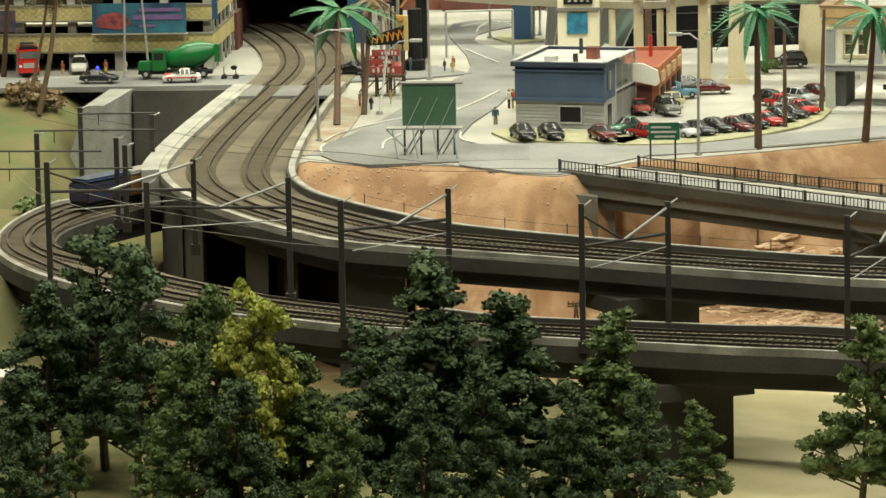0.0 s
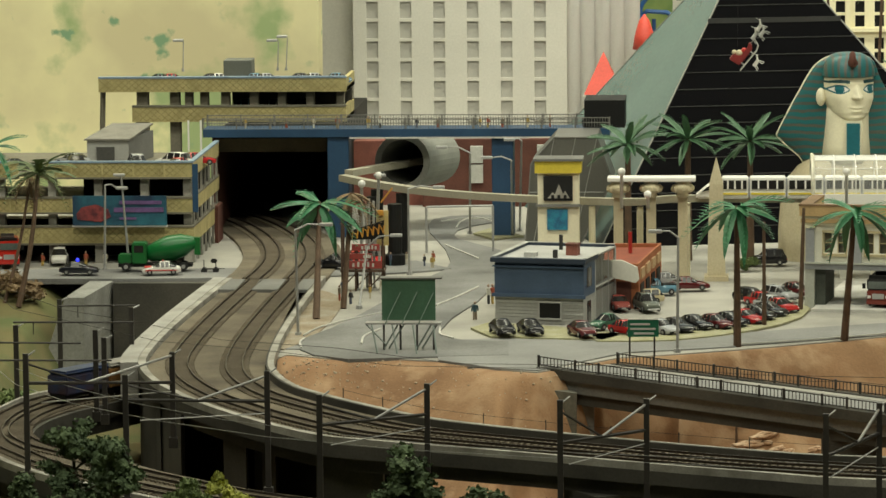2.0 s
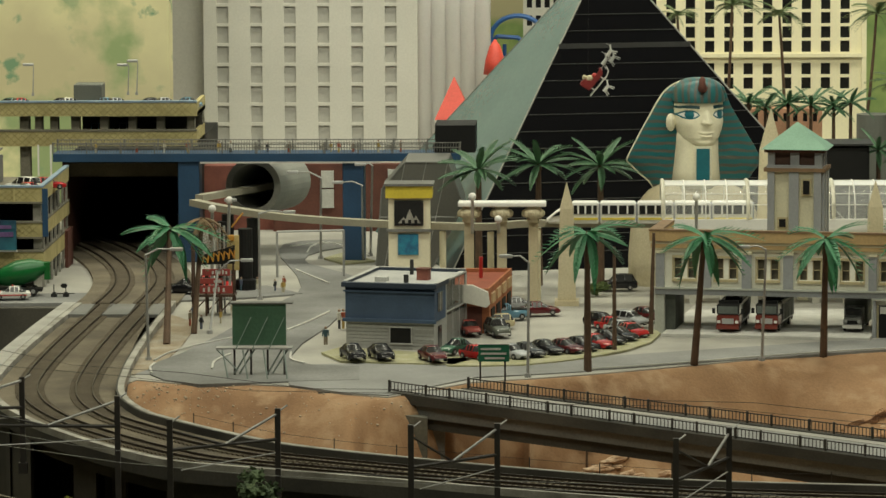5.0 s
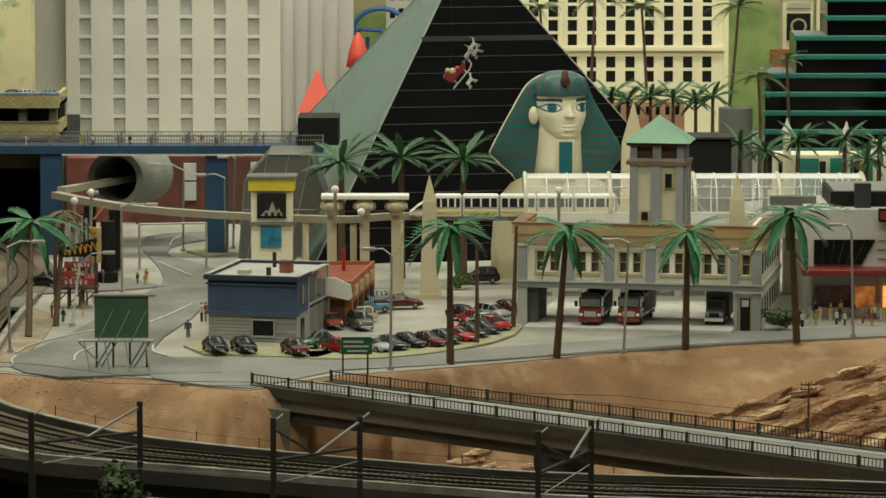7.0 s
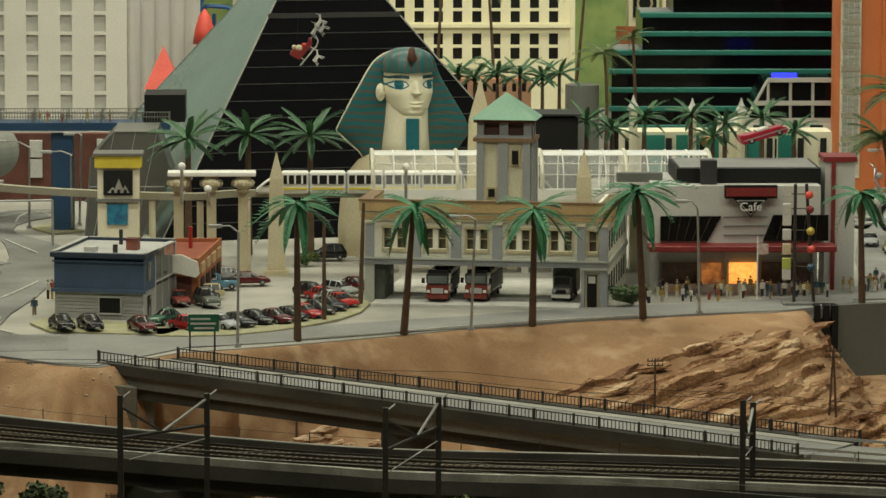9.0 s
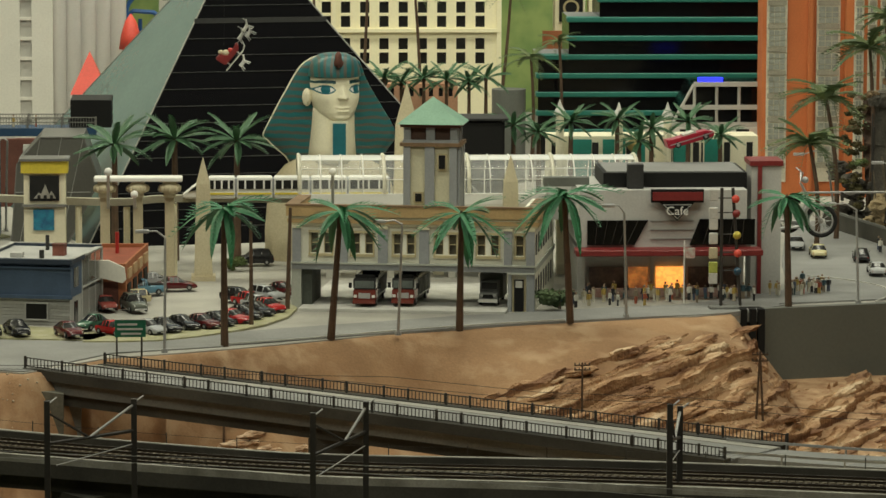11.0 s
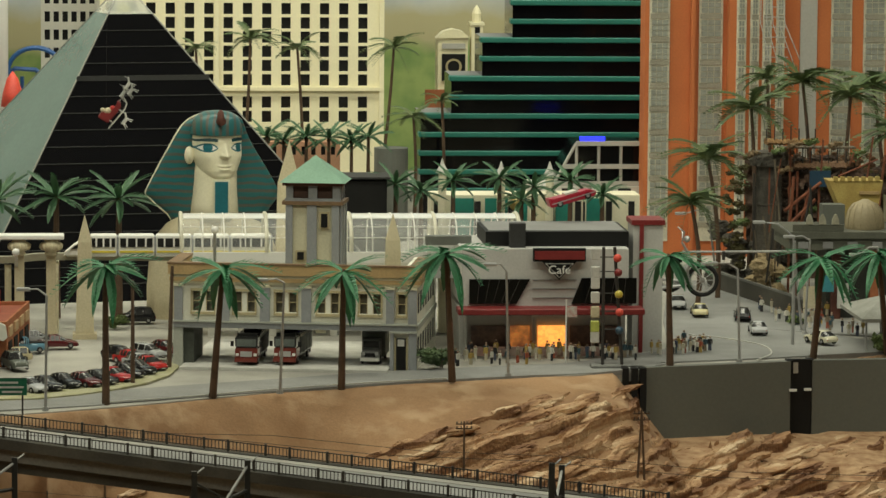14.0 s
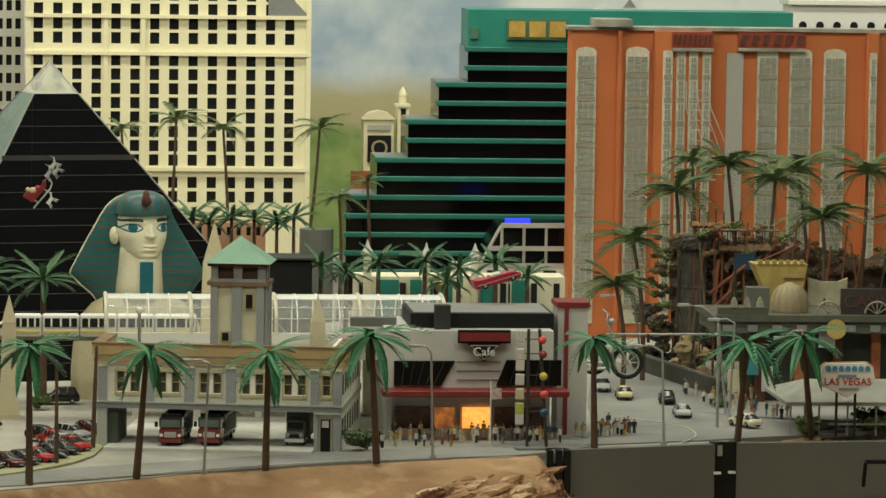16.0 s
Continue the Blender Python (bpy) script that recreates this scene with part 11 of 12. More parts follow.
    for k, (p, q) in enumerate((((0.8619, 5.2000, 0.0827), (0.8676, 5.2000, 0.1539)), ((0.8748, 5.2000, 0.0828), (0.8880, 5.2000, 0.1398)), ((0.8563, 5.2000, 0.1112), (0.9022, 5.2000, 0.1470)), ((0.8642, 5.1900, 0.0980), (0.8937, 5.1900, 0.1266)),
                                ((0.9376, 5.2000, 0.1685), (0.9430, 5.2000, 0.1842)), ((0.9235, 5.2000, 0.1542), (0.9734, 5.2000, 0.1759)), ((0.9596, 5.2000, 0.1473), (0.9670, 5.2000, 0.2043)), ((0.9019, 5.2000, 0.1612), (0.9039, 5.2000, 0.2003)), ((1.0249, 5.2000, 0.1262), (1.0304, 5.2000, 0.1976)))):
        part("beam", tubed(p, q, 0.0022 if k < 4 else 0.0012, n=7), RW, t)
    THATCH = mat("ochre_thatch", (0.3, 0.17, 0.06), 0.95, (0.17, 0.09, 0.035), 90, 700, 0.4, 0.9)
    for (x0, z0), (x1, z1), m in (((0.8374, 0.1880), (0.8992, 0.1998), THATCH), ((0.8726, 0.1574), (0.9388, 0.1714), BROWN)):
        hut = thing("thatched_deck", "ragged brown thatched platform above the rocks", "deck", group="decks on the rocks")
        bm = bmesh.new()
        rows = [[bm.verts.new((x0 + (x1 - x0) * i / 40 + 0.002 * noise.noise((i * 0.7, j, 3)), 5.24 + dy, zz + 0.0022 * noise.noise((i * 0.45, j * 2.0, x0 * 9)) + 0.001 * noise.noise((i * 1.9, j, 1)))) for i in range(41)] for j, (dy, zz) in enumerate(((0.012, z0 + 0.004), (-0.012, z0 + 0.0035), (-0.016, z0 + 0.006), (-0.008, z1 - 0.003), (0.008, z1 - 0.002), (0.014, z0 + 0.006)))]
        for j in range(6):
            for i in range(40):
                bm.faces.new((rows[j][i], rows[j][i + 1], rows[(j + 1) % 6][i + 1], rows[(j + 1) % 6][i]))
        for i in (0, 40):
            bm.faces.new([r[i] for r in rows])
        bmesh.ops.recalc_face_normals(bm, faces=bm.faces)
        part("thatch", bm, m, hut)
        for f in (0.08, 0.5, 0.92):
            part("post", tubed((x0 + (x1 - x0) * f, 5.235, 0.0), (x0 + (x1 - x0) * f, 5.235, z0), 0.0016, n=6), RW, hut)
        for k in range(7):
            part("torch_post", tubed((x0 + (x1 - x0) * k / 6, 5.232, z1 - 0.003), (x0 + (x1 - x0) * k / 6, 5.232, z1 + 0.012 + 0.004 * (k % 2)), 0.0008, n=5), IRON, hut)
    bd = thing("picture_board", "deep blue picture board under the platform", "board")
    part("board", boxed(0.8894, 5.21, 0.1404, 0.9160, 5.214, 0.1603), mat("board_blue", (0.02, 0.07, 0.13), 0.6), bd)
    part("board_post", tubed((0.9023, 5.216, 0), (0.9023, 5.216, 0.1589), 0.0016, n=6), RW, bd)
    for k in range(34):
        x, z, yy = rr.uniform(0.8, 1.1), rr.uniform(0.06, 0.16), rr.uniform(5.17, 5.23)
        tm = thing("timber_pole", "weathered leaning timber pole on the rocks", "timber", group="timbers on the rocks")
        part("pole", tubed((x, yy, max(0, z - 0.07)), (x + rr.uniform(-0.015, 0.015), yy, z + rr.uniform(0.0, 0.035)), rr.uniform(0.0007, 0.0016), n=6), (RW, BARK, IRON)[k % 3], tm)
    d2 = thing("timber_deck", "plank walkway with rail posts over the rocks", "deck")
    for k in range(9):
        p = Vector((0.8590, 5.2700, 0.1849)) + Vector((0.011 * k, 0, 0))
        part("plank", boxed(p.x, p.y - 0.01, p.z - 0.001, p.x + 0.0095, p.y + 0.012, p.z + 0.001), BARK, d2)
        part("rail_post", tubed((p.x, p.y - 0.009, p.z - 0.02), (p.x, p.y - 0.009, p.z + 0.012), 0.0006, n=5), BARK, d2)
    for i, p in enumerate([(0.8151, 5.2200, 0.1803), (0.8473, 5.2200, 0.1841), (0.8687, 5.2200, 0.1913), (0.8902, 5.2200, 0.1950), (0.9191, 5.2200, 0.1916), (0.9481, 5.2200, 0.1811), (0.8550, 5.2200, 0.1592), (0.9053, 5.2200, 0.1594), (0.7908, 5.2200, 0.1374), (0.8024, 5.2200, 0.0947), (0.8638, 5.2200, 0.0806), (0.8920, 5.2200, 0.1093)]):
        me = leaf_cloud([(0, 0, 0, 0.008), (0.008, 0, 0.002, 0.006)], i, 40, 0.0022)
        me.materials.append(FOLIAGE["mid"] if i % 2 else BROWNLEAF)
        ob = new("rock_plant", me)
        ob.location = p
        tagged(ob, "small plant tuft growing on the rocks", "plant", "rock plants")
    d = thing("scaffold", "pale curved lattice frame against the orange hotel", "frame")
    for k in range(5):
        a, b = Vector((0.8858, 5.6000, 0.3534)), Vector((0.9072, 5.6000, 0.2394))
        o = Vector((k * 0.0075, 0, 0))
        part("upright", chain(bmesh.new(), [b + o * 1.6, a + o * 1.1 - Vector((0, 0, 0.03)), a + o + Vector((0, 0, 0.004))], [0.0007] * 3, 5), PALE, d)
    for k in range(8):
        z = 0.3459 - k * 0.0135
        part("rung", tubed((0.8888, 5.6, z), (0.9173 + k * 0.0012, 5.6, z), 0.0006, n=5), PALE, d)
    g = thing("domed_pavilion", "old gold tower and ribbed tan dome above the shops", "building")
    x0, z0, x1, z1 = 0.8968, 0.0886, 0.9571, 0.1599
    OCH = mat("ochre_wall", (0.5, 0.38, 0.12), 0.7, (0.4, 0.28, 0.08), 60, 500, 0.25)
    part("gold_tower", slab(bmesh.new(), [(x0 + 0.02, 0), (x1 - 0.008, 0), (x1 - 0.006, z1 * 0.75), (x1 + 0.001, z1), (x0 - 0.006, z1), (x0 + 0.012, z1 * 0.75)], 5.08, 5.12), OCH, g)
    part("dark_bar", boxed(x0 + 0.032, 5.077, z1 - 0.0165, x1 - 0.004, 5.0796, z1 - 0.0125), TAN, g)
    for k in range(7):
        part("merlon", boxed(x0 + (x1 - x0) * k / 7, 5.078, z1, x0 + (x1 - x0) * (k + 0.6) / 7, 5.084, z1 + 0.005), OCH, g)
    dx, dz = 0.9250, 0.1006
    DM = mat("dome_tan", (0.34, 0.28, 0.17), 0.6, None, 40, 400, 0.2)
    part("dome", lathe(bmesh.new(), [(0.0222, 0), (0.0237, 0.01), (0.0233, 0.02), (0.0205, 0.03), (0.0145, 0.0375), (0.006, 0.0412), (0.0045, 0.0425), (0.0, 0.043)], (dx, 5.02, dz), 24), DM, g, smooth_faces=True)
    for k in range(9):
        a = math.pi + math.pi * k / 8
        part("dome_rib", chain(bmesh.new(), [(dx + r * math.cos(a), 5.02 + r * math.sin(a), dz + z) for r, z in ((0.0224, 0), (0.0239, 0.01), (0.0235, 0.02), (0.0207, 0.0302), (0.0147, 0.0378))], [0.0005] * 5, 5), DM, g)
    wx0, wz0, wx1, wz1 = 0.9625, 0.0867, 1.0121, 0.1394
    part("white_screen", slab(bmesh.new(), [(wx0 + 0.004, 0), (wx1 - 0.004, 0), (wx1, wz1 + 0.002), (wx1 - 0.012, wz1 - 0.003), (wx0 + 0.02, wz1 - 0.003), (wx0, wz1 + 0.002)], 5.1, 5.105), mat("stained_cloth", (0.5, 0.47, 0.34), 0.8, (0.34, 0.31, 0.2), 50, 400, 0.3), g)
    part("red_cross_bar", boxed((wx0 + wx1) / 2 - 0.012, 5.098, wz0 + 0.012, (wx0 + wx1) / 2 + 0.004, 5.0996, wz0 + 0.0145), DARKRED, g)
    part("red_cross_bar", boxed((wx0 + wx1) / 2 - 0.005, 5.098, wz0 + 0.002, (wx0 + wx1) / 2 - 0.003, 5.0996, wz0 + 0.03), DARKRED, g)
    bx0, bz0, bx1, bz1 = 0.8787, 0.1070, 0.9060, 0.1334
    part("grey_block", boxed(bx0, 5.05, 0, bx1, 5.075, bz1), GREYPANEL, g)
    # shop row
    s = thing("shop_row", "dark shop row with grey-green cornice and brown pillars", "building")
    y = 4.98
    X0, Z0, X1, Z1 = 0.8274, 0.0102, 1.2673, 0.1076
    CORN = mat("grey_green_cornice", (0.11, 0.112, 0.085), 0.7, None, 40, 400, 0.2)
    part("cornice", boxed(X0, y, Z1 - 0.022, X1, y + 0.12, Z1 - 0.008), CORN, s)
    part("cornice_top", boxed(X0 - 0.003, y - 0.004, Z1 - 0.0078, X1, y + 0.12, Z1), CORN, s)
    # dark sheet stands in for the shade below the cornice
    part("shade_front", boxed(X0 + 0.05, y + 0.03, 0, X1, y + 0.1, Z1 - 0.0222), mat("shop_shade", (0.045, 0.05, 0.04), 0.6), s)
    for k in range(14):
        part("cornice_block", boxed(X0 + 0.01 + k * 0.03, y - 0.002, Z1 - 0.02, X0 + 0.022 + k * 0.03, y - 0.0003, Z1 - 0.012), GREYROOF, s)
    GHOST = mat("pale_ornament", (0.36, 0.34, 0.25), 0.75, (0.22, 0.21, 0.16), 60, 400, 0.25)
    part("parapet", boxed(X0 + 0.004, y + 0.002, Z1 + 0.0002, 0.8932, y + 0.006, Z1 + 0.0085), CORN, s)
    for cx in (0.8512, 0.8670, 0.8828):
        part("pointed_merlon", slab(bmesh.new(), [(cx - 0.0045, Z1 + 0.0088), (cx + 0.0045, Z1 + 0.0088), (cx + 0.0036, Z1 + 0.015), (cx + 0.0012, Z1 + 0.021), (cx - 0.0012, Z1 + 0.021), (cx - 0.0036, Z1 + 0.015)], y + 0.001, y + 0.006), GHOST, s)
    for cx in (0.9665, 1.0260):
        arch = part("arch_ornament", chain(bmesh.new(), [(cx + 0.0145 * math.cos(math.pi * i / 12), y + 0.004, Z1 + 0.0015 + 0.0145 * math.sin(math.pi * i / 12)) for i in range(13)], [0.0013] * 13, 6), GHOST, s)
        for i in range(1, 6):
            part("arch_spoke", tubed((cx, y + 0.004, Z1 + 0.001), (cx + 0.0138 * math.cos(math.pi * i / 6), y + 0.004, Z1 + 0.0015 + 0.0138 * math.sin(math.pi * i / 6)), 0.0006, n=5), GHOST, arch)
    for k in range(8):
        x = X0 + 0.055 + k * 0.047
        part("pillar", boxed(x, y + 0.018, 0, x + 0.011, y + 0.0295, Z1 - 0.0225), (BROWNRED, ORANGEBRICK)[k % 2], s)
    for k, (a, b, c, dd, m) in enumerate(((1318, 1345, 640, 670, "teal"), (1352, 1372, 655, 700, "white"), (1455, 1485, 585, 620, "white"), (1290, 1312, 660, 700, "tan"))):
        q0, w0, q1, w1 = X0 + (a - 1262) * 0.000667, Z1 - (dd - 560) * 0.000667, X0 + (b - 1262) * 0.000667, Z1 - (c - 560) * 0.000667
        part("hanging_sign", boxed(q0, y + 0.006, w0, q1, y + 0.009, w1), {"teal": mat("teal_sign", (0.05, 0.25, 0.3), 0.5), "white": PALE, "tan": SANDSTONE}[m], s)
    part("wheel_ornament", tubed((0.9739, 4.9700, 0.0918), (0.9730, 4.9650, 0.0923), 0.012, n=18), OCH, s)
    cs = thing("casino_sign", "dark sign board with dull red letters on roof", "sign")
    a0, c0, a1, c1 = 0.9830, 0.1068, 1.0668, 0.1387
    part("board", boxed(a0, 4.99, c0, a1, 4.996, c1), mat("sign_dark", (0.05, 0.04, 0.035), 0.6), cs)
    letters("CASINO", ((a0 + a1) / 2, 4.9895, (c0 + c1) / 2), 0.021, mat("dull_red_letter", (0.14, 0.05, 0.045), 0.6), cs)
    # canopy
    c = thing("canopy", "low pale grey canopy roof on posts by the avenue", "canopy")
    p = (0.8633, 4.7200, 0.0349)
    q = (1.0848, 4.7200, 0.0353)
    zc = 0.0428
    bm = bmesh.new()
    lo, hi = zc - 0.004, zc + 0.013
    A = [(p[0], 4.69, lo), (q[0], 4.69, lo), (q[0], 4.83, lo), (p[0], 4.83, lo)]
    B = [(p[0] + 0.035, 4.75, hi), (q[0], 4.75, hi), (q[0], 4.77, hi), (p[0] + 0.035, 4.77, hi)]
    for i in range(4):
        face(bm, (A[i], A[(i + 1) % 4], B[(i + 1) % 4], B[i]))
    face(bm, B)
    face(bm, A)
    SAILCLOTH = mat("grey_canopy", (0.33, 0.33, 0.3), 0.8, (0.24, 0.24, 0.21), 30, 400, 0.2)
    part("roof", bm, SAILCLOTH, c)
    part("roof_edge", boxed(p[0], 4.688, lo - 0.004, q[0], 4.832, lo - 0.0002), SAILCLOTH, c)
    for k in range(7):
        x = p[0] + 0.006 + k * 0.033
        part("post", tubed((x, 4.695, 0), (x, 4.695, lo - 0.004), 0.0012, n=6), STEEL, c)
    part("rail", boxed(p[0] + 0.05, 4.692, 0.012, q[0], 4.694, 0.014), LIP, c)
    # welcome sign
    w = thing("welcome_sign", "retro diamond-shaped white town sign with red letters", "sign")
    x, z = 0.9295, 0.0632
    u = 4.67 / 7459
    pts = [(-48, 26), (-40, 34), (34, 36), (46, 28), (50, 8), (44, -4), (2, -26), (-40, -8), (-50, 4)]
    part("face", slab(bmesh.new(), [(x + a * u, z + b * u) for a, b in pts], 4.67, 4.674), WHITE, w)
    part("rim", slab(bmesh.new(), [(x + a * u * 1.05, z + b * u * 1.06) for a, b in pts], 4.6742, 4.677), TAN, w)
    letters("LAS VEGAS", (x, 4.6694, z + 2 * u), 0.0112, RED, w)
    for k in range(7):
        part("blue_disc", tubed((x + (-36 + 12 * k) * u, 4.6698, z + 26 * u), (x + (-36 + 12 * k) * u, 4.669, z + 26 * u), 0.0032, n=12), mat("sign_blue", (0.08, 0.3, 0.5), 0.5), w)
    part("text_bar", boxed(x - 18 * u, 4.669, z + 11 * u, x + 16 * u, 4.6697, z + 15 * u), mat("bar_blue", (0.2, 0.35, 0.55), 0.5), w)
    part("text_bar", boxed(x - 16 * u, 4.669, z - 13 * u, x + 20 * u, 4.6697, z - 9 * u), mat("bar_grey", (0.3, 0.33, 0.4), 0.5), w)
    for dx in (-17, 17):
        part("post", tubed((x + dx * u, 4.679, 0), (x + dx * u, 4.679, z - 5 * u), 0.0016, n=7), IRON, w)
    t = thing("traffic_gantry", "grey street gantry carrying signals across the avenue", "gantry")
    a, b = Vector((0.6655, 4.7500, 0.1088)), Vector((0.7943, 4.7500, 0.1093))
    part("arm", tubed(a, b, 0.0014, n=6), STEEL, t)
    part("post", tubed((b.x, 4.75, 0), b + Vector((0, 0, 0.012)), 0.002, n=8), STEEL, t)
    part("signal", bevelled(boxed(a.x + 0.045, 4.744, a.z - 0.009, a.x + 0.0485, 4.749, a.z + 0.001), 0.0006, 1), IRON, t)
    wl = thing("wall_corner_block", "grey angled concrete end block of the panel wall", "wall", kind="structure")
    part("block", prism(bmesh.new(), [(0.9249, 4.7031), (0.9742, 4.7330), (0.9810, 4.75), (0.9387, 4.75)], -0.25, 0.006), mat("rough_grey_concrete", (0.2, 0.205, 0.18), 0.85, (0.14, 0.145, 0.125), 26, 300, 0.25), wl)
    part("bracket", boxed(0.9329, 4.57, -0.0153, 1.0074, 4.577, -0.0109), BLACK, wl)
    part("bracket", tubed((0.9329, 4.574, -0.0134), (0.9362, 4.6, -0.0440), 0.0022, n=6), BLACK, wl)


island()


# ---- little figures ----
def figure_mesh(seed):
    rnd = random.Random(seed)
    bm = bmesh.new()
    tube(bm, (0, -0.0013, 0), (0, -0.0009, 0.0095), 0.0011, 0.0014, 6, 0)
    tube(bm, (0, 0.0013, 0), (0, 0.0009, 0.0095), 0.0011, 0.0014, 6, 0)
    tube(bm, (0, 0, 0.009), (0, 0, 0.0165), 0.0021, 0.0025, 7, 1)
    for s in (-1, 1):
        tube(bm, (0, s * 0.0027, 0.016), (rnd.uniform(-0.002, 0.003), s * 0.0033, rnd.uniform(0.008, 0.0105)), 0.0008, 0.0007, 5, 1)
    ball(bm, (0, 0, 0.0189), 0.0017, 1, 2)
    me = bpy.data.meshes.new("figurine")
    bm.to_mesh(me)
    bm.free()
    tones = [(0.03, 0.03, 0.035), (0.3, 0.24, 0.17), (0.62, 0.56, 0.42), (0.09, 0.11, 0.17), (0.42, 0.1, 0.05), (0.8, 0.77, 0.68), (0.06, 0.12, 0.15), (0.55, 0.38, 0.1)]
    for k in range(3):
        c = tuple(q * 0.8 for q in tones[(seed * 3 + k * 5) % 8]) if k < 2 else (0.3, 0.2, 0.14)
        me.materials.append(paint(c, 0.6))
    return me


FIGURES = [figure_mesh(k) for k in range(8)]
rnd = random.Random(77)


def figure(at, k, group, tall=0.8):
    ob = new("figurine", FIGURES[k % 8])
    ob.matrix_world = pose(*at, 0, 0, rnd.uniform(0, 360)) @ Matrix.Diagonal((tall, tall, tall * rnd.uniform(0.86, 1.08), 1))
    tagged(ob, "tiny painted plastic figurine standing on the ground", "figurine", group)


def crowd(points, group, jitter=0.006, tall=0.8):
    for i, p in enumerate(points):
        figure((p[0] + rnd.uniform(-jitter, jitter), p[1] + rnd.uniform(-jitter, jitter), p[2]), rnd.randrange(8), group, tall)


crowd([(0.3674, 4.5662, 0.0020), (0.3768, 4.5751, 0.0020), (0.3935, 4.5656, 0.0020), (0.4020, 4.5930, 0.0020), (0.4158, 4.6065, 0.0020), (0.4269, 4.6249, 0.0020), (0.4399, 4.6293, 0.0020), (0.4484, 4.6198, 0.0020), (0.4624, 4.6336, 0.0020), (0.4764, 4.6474, 0.0020), (0.4850, 4.6378, 0.0020), (0.4947, 4.6282, 0.0020), (0.5091, 4.6562, 0.0020), (0.5156, 4.6278, 0.0020), (0.5261, 4.6369, 0.0020), (0.5409, 4.6555, 0.0020), (0.5514, 4.6364, 0.0020), (0.5652, 4.6456, 0.0020), (0.5860, 4.6594, 0.0020), (0.5949, 4.6544, 0.0020), (0.6101, 4.6732, 0.0020), (0.6209, 4.6826, 0.0020), (0.6311, 4.6728, 0.0020)], "figurines before the cafe", 0.012, 0.86)
crowd([(0.4235, 4.6580, 0.0020), (0.4371, 4.6672, 0.0020), (0.4507, 4.6765, 0.0020), (0.4593, 4.6667, 0.0020), (0.4739, 4.6856, 0.0020), (0.4862, 4.6805, 0.0020), (0.5505, 4.6840, 0.0020), (0.5837, 4.6930, 0.0020), (0.6074, 4.7022, 0.0020)], "figurines before the cafe", 0.012, 0.86)
crowd([(0.6391, 4.6747, 0.0030), (0.6488, 4.6987, 0.0030), (0.6493, 4.6649, 0.0030), (0.6611, 4.7130, 0.0030), (0.6595, 4.6743, 0.0030), (0.6674, 4.6934, 0.0030), (0.6752, 4.7127, 0.0030), (0.6756, 4.6836, 0.0030), (0.6856, 4.7125, 0.0030), (0.6866, 4.6930, 0.0030), (0.6619, 4.7474, 0.0030), (0.6710, 4.7423, 0.0030)], "figurines at the street corner")
crowd([(0.8518, 5.0101, 0.0030), (0.8496, 4.9557, 0.0030), (0.8739, 5.0381, 0.0030), (0.8831, 5.0106, 0.0030), (0.8518, 5.0938, 0.0030), (0.8376, 5.0936, 0.0030), (0.8721, 4.8506, 0.0030), (0.8889, 4.8508, 0.0030), (0.8724, 4.9293, 0.0030), (0.8296, 4.9180, 0.0030), (0.9318, 5.0113, 0.0030), (0.8118, 4.9551, 0.0030), (0.8256, 5.1507, 0.0030)], "figurines on the avenue pavement", 0.01)
crowd([(0.8190, 4.9737, 0.0030), (0.8305, 4.9899, 0.0030), (0.8193, 4.9466, 0.0030), (0.8312, 4.9357, 0.0030), (0.8353, 4.9195, 0.0030), (0.8376, 4.8930, 0.0030), (0.8520, 4.9460, 0.0030), (0.8501, 4.9033, 0.0030), (0.8592, 4.9244, 0.0030), (0.8586, 4.8664, 0.0030), (0.8685, 4.8924, 0.0030), (0.8666, 4.8506, 0.0030), (0.8723, 4.8298, 0.0030), (0.8819, 4.8091, 0.0030), (0.8914, 4.8397, 0.0030), (0.8077, 5.0456, 0.0030), (0.8124, 5.0399, 0.0030), (0.8071, 5.0681, 0.0030), (0.8488, 4.9677, 0.0030), (0.8560, 4.8821, 0.0030)], "figurines along the shop fronts", 0.004)
crowd([(0.405 + 0.0068 * k + rnd.uniform(-0.012, 0.012), 4.578 + 0.0016 * k + abs(rnd.gauss(0, 0.028)), 0.002) for k in range(28)], "figurines before the cafe", 0.009, 0.84)
crowd([(0.645 + 0.0032 * k, 4.675 + 0.014 * math.sin(k * 2.7) + 0.0015 * k, 0.003) for k in range(14)], "figurines at the street corner", 0.004)
crowd([(-0.2741, 4.4915, 0.0020), (-0.2667, 4.6183, 0.0020), (-0.2623, 4.6184, 0.0020)], "figurines by the blue shop", 0.0, 1.05)
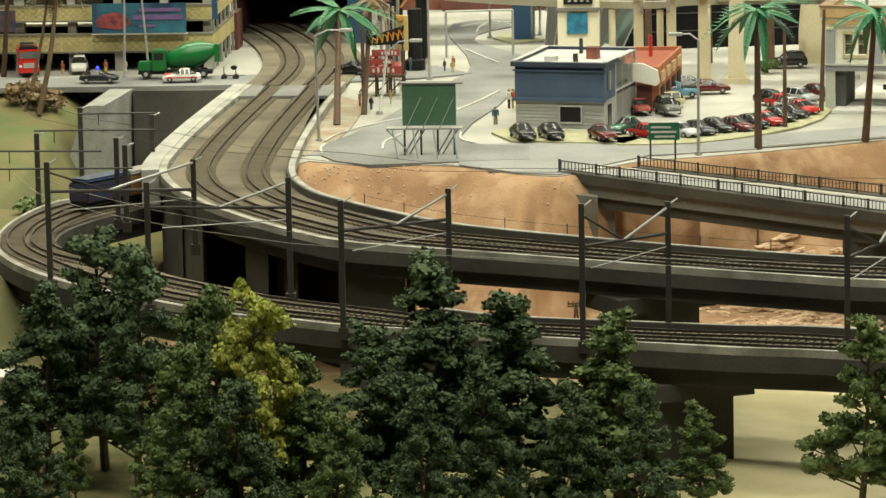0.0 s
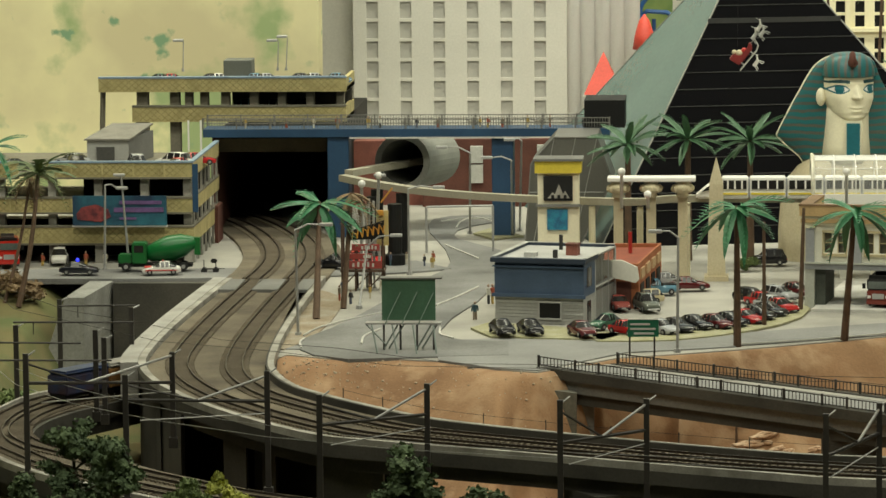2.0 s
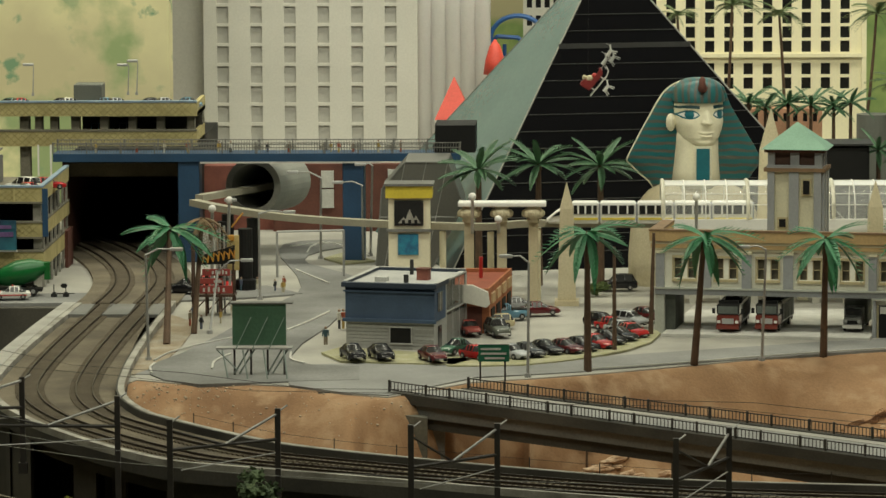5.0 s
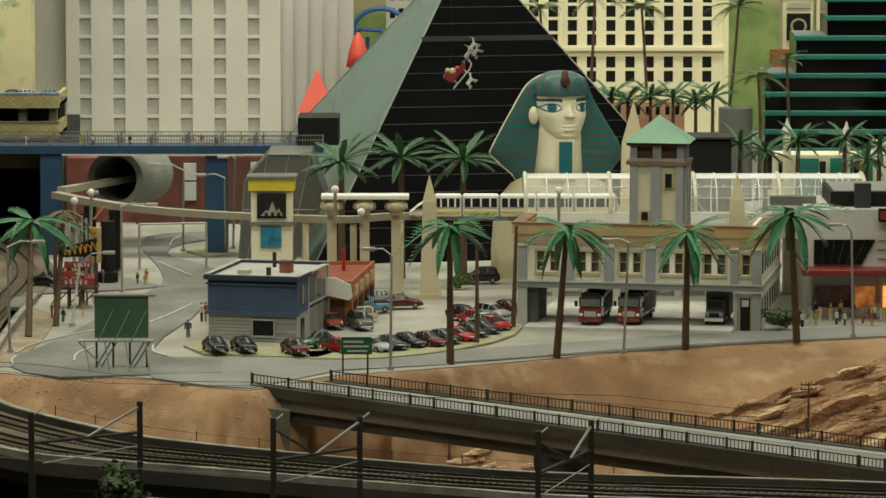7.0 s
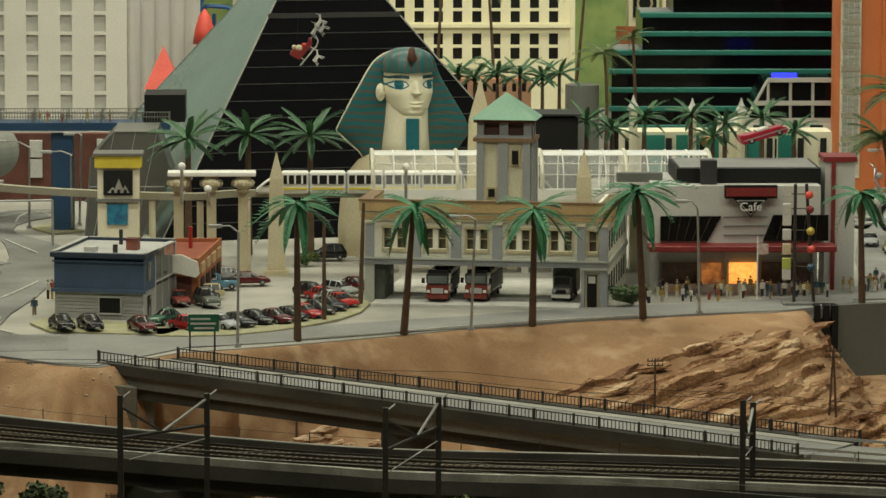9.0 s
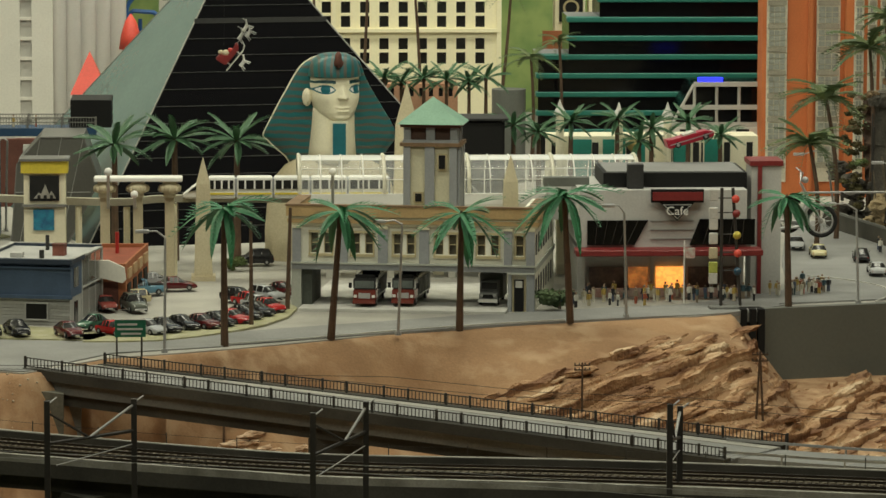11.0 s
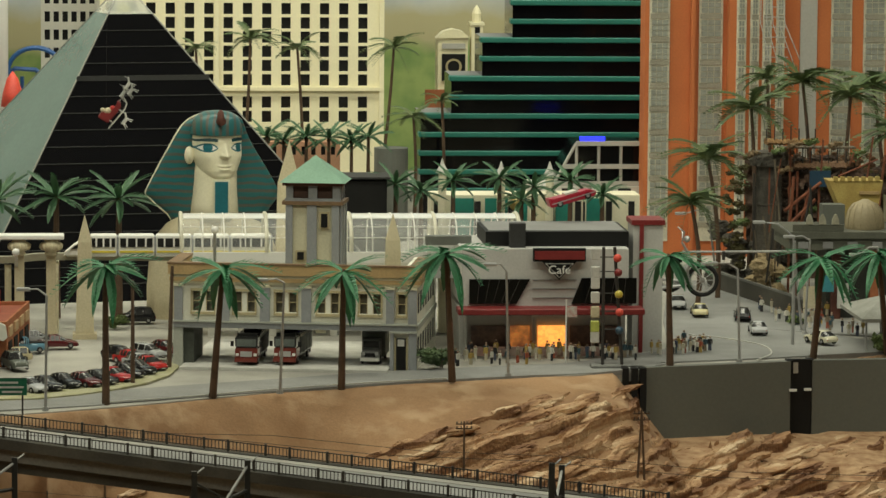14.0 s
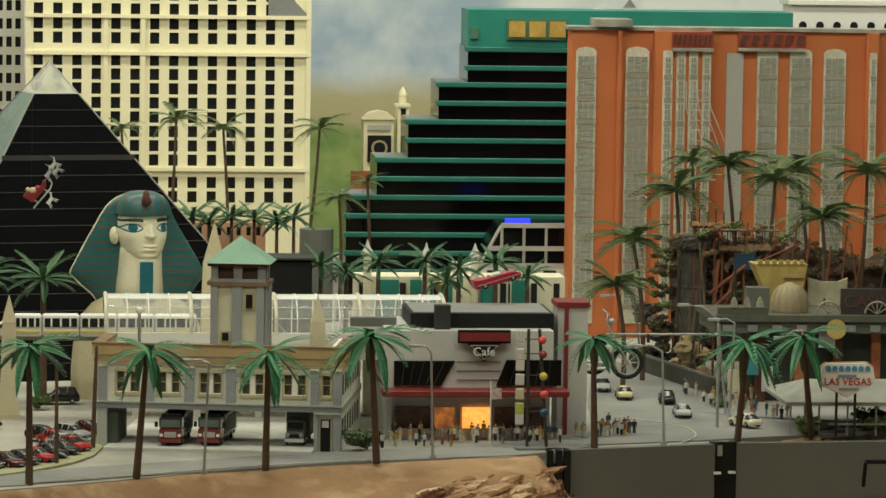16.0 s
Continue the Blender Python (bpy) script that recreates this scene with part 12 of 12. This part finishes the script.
crowd([(-0.4308, 4.6478, 0.0020), (-0.4150, 4.6481, 0.0020), (-0.4416, 4.6953, 0.0020), (-0.4184, 4.6152, 0.0020), (-0.3989, 4.7203, 0.0020), (-0.4004, 4.6626, 0.0020), (-0.4045, 4.9495, 0.0020), (-0.3890, 4.9659, 0.0020), (-0.3519, 4.9665, 0.0020), (-0.3463, 4.9346, 0.0020), (-0.3609, 4.9503, 0.0020)], "figurines by the tall signs")
crowd([(-0.7669, 4.9516, 0.0030), (-0.8190, 4.9508, 0.0030), (-0.7468, 4.9732, 0.0030)], "figurines by the car park", 0.0)
deck = (-0.5867, 5.2700, 0.1356)
crowd([(deck[0] + dx, 5.27, deck[2] + 0.0003) for dx in (0.06, 0.09, 0.13, 0.145, 0.19, 0.225, 0.27, 0.28, 0.3, 0.36, 0.4, 0.15, 0.33, 0.03, -0.02)], "figurines on the footbridge", 0.004)
for g in ((0.4294, 4.7014, 0.0000), (0.4959, 4.7243, 0.0000), (0.5103, 4.7386, 0.0000)):
    v = thing("parasol", "green cafe parasol on a thin pole", "parasol", g, group="cafe parasols")
    part("pole", tubed((0, 0, 0), (0, 0, 0.016), 0.0005, n=5), STEEL, v)
    part("canopy", lathe(bmesh.new(), [(0.011, 0.015), (0.006, 0.0185), (0.0006, 0.021)], n=8), SIGNGREEN, v)
f = thing("flag_pole", "white pole with a small red and white flag", "flag pole", (0.5162, 4.6052, 0.0000))
part("pole", tubed((0, 0, 0), (0, 0, 0.072), 0.0008, n=6), WHITE, f)
part("flag", boxed(0.001, -0.0003, 0.052, 0.012, 0.0003, 0.064), mat("faded_flag", (0.5, 0.25, 0.22), 0.7, (0.55, 0.55, 0.5), 200, 900, 0.3), f)
h = thing("small_hut", "white and pink striped hut with a red roof light", "hut", on_land(-0.6399, 3.5))
part("wall", boxed(-0.03, 0, -0.01, 0.009, 0.03, 0.028), OFFWHITE, h)
for k in range(3):
    part("stripe", boxed(-0.03, -0.0006, 0.002 + k * 0.009, 0.009, -0.0001, 0.006 + k * 0.009), mat("faded_red", (0.4, 0.14, 0.12), 0.7), h)
part("roof", boxed(-0.032, -0.003, 0.0282, 0.011, 0.033, 0.031), PALE, h)
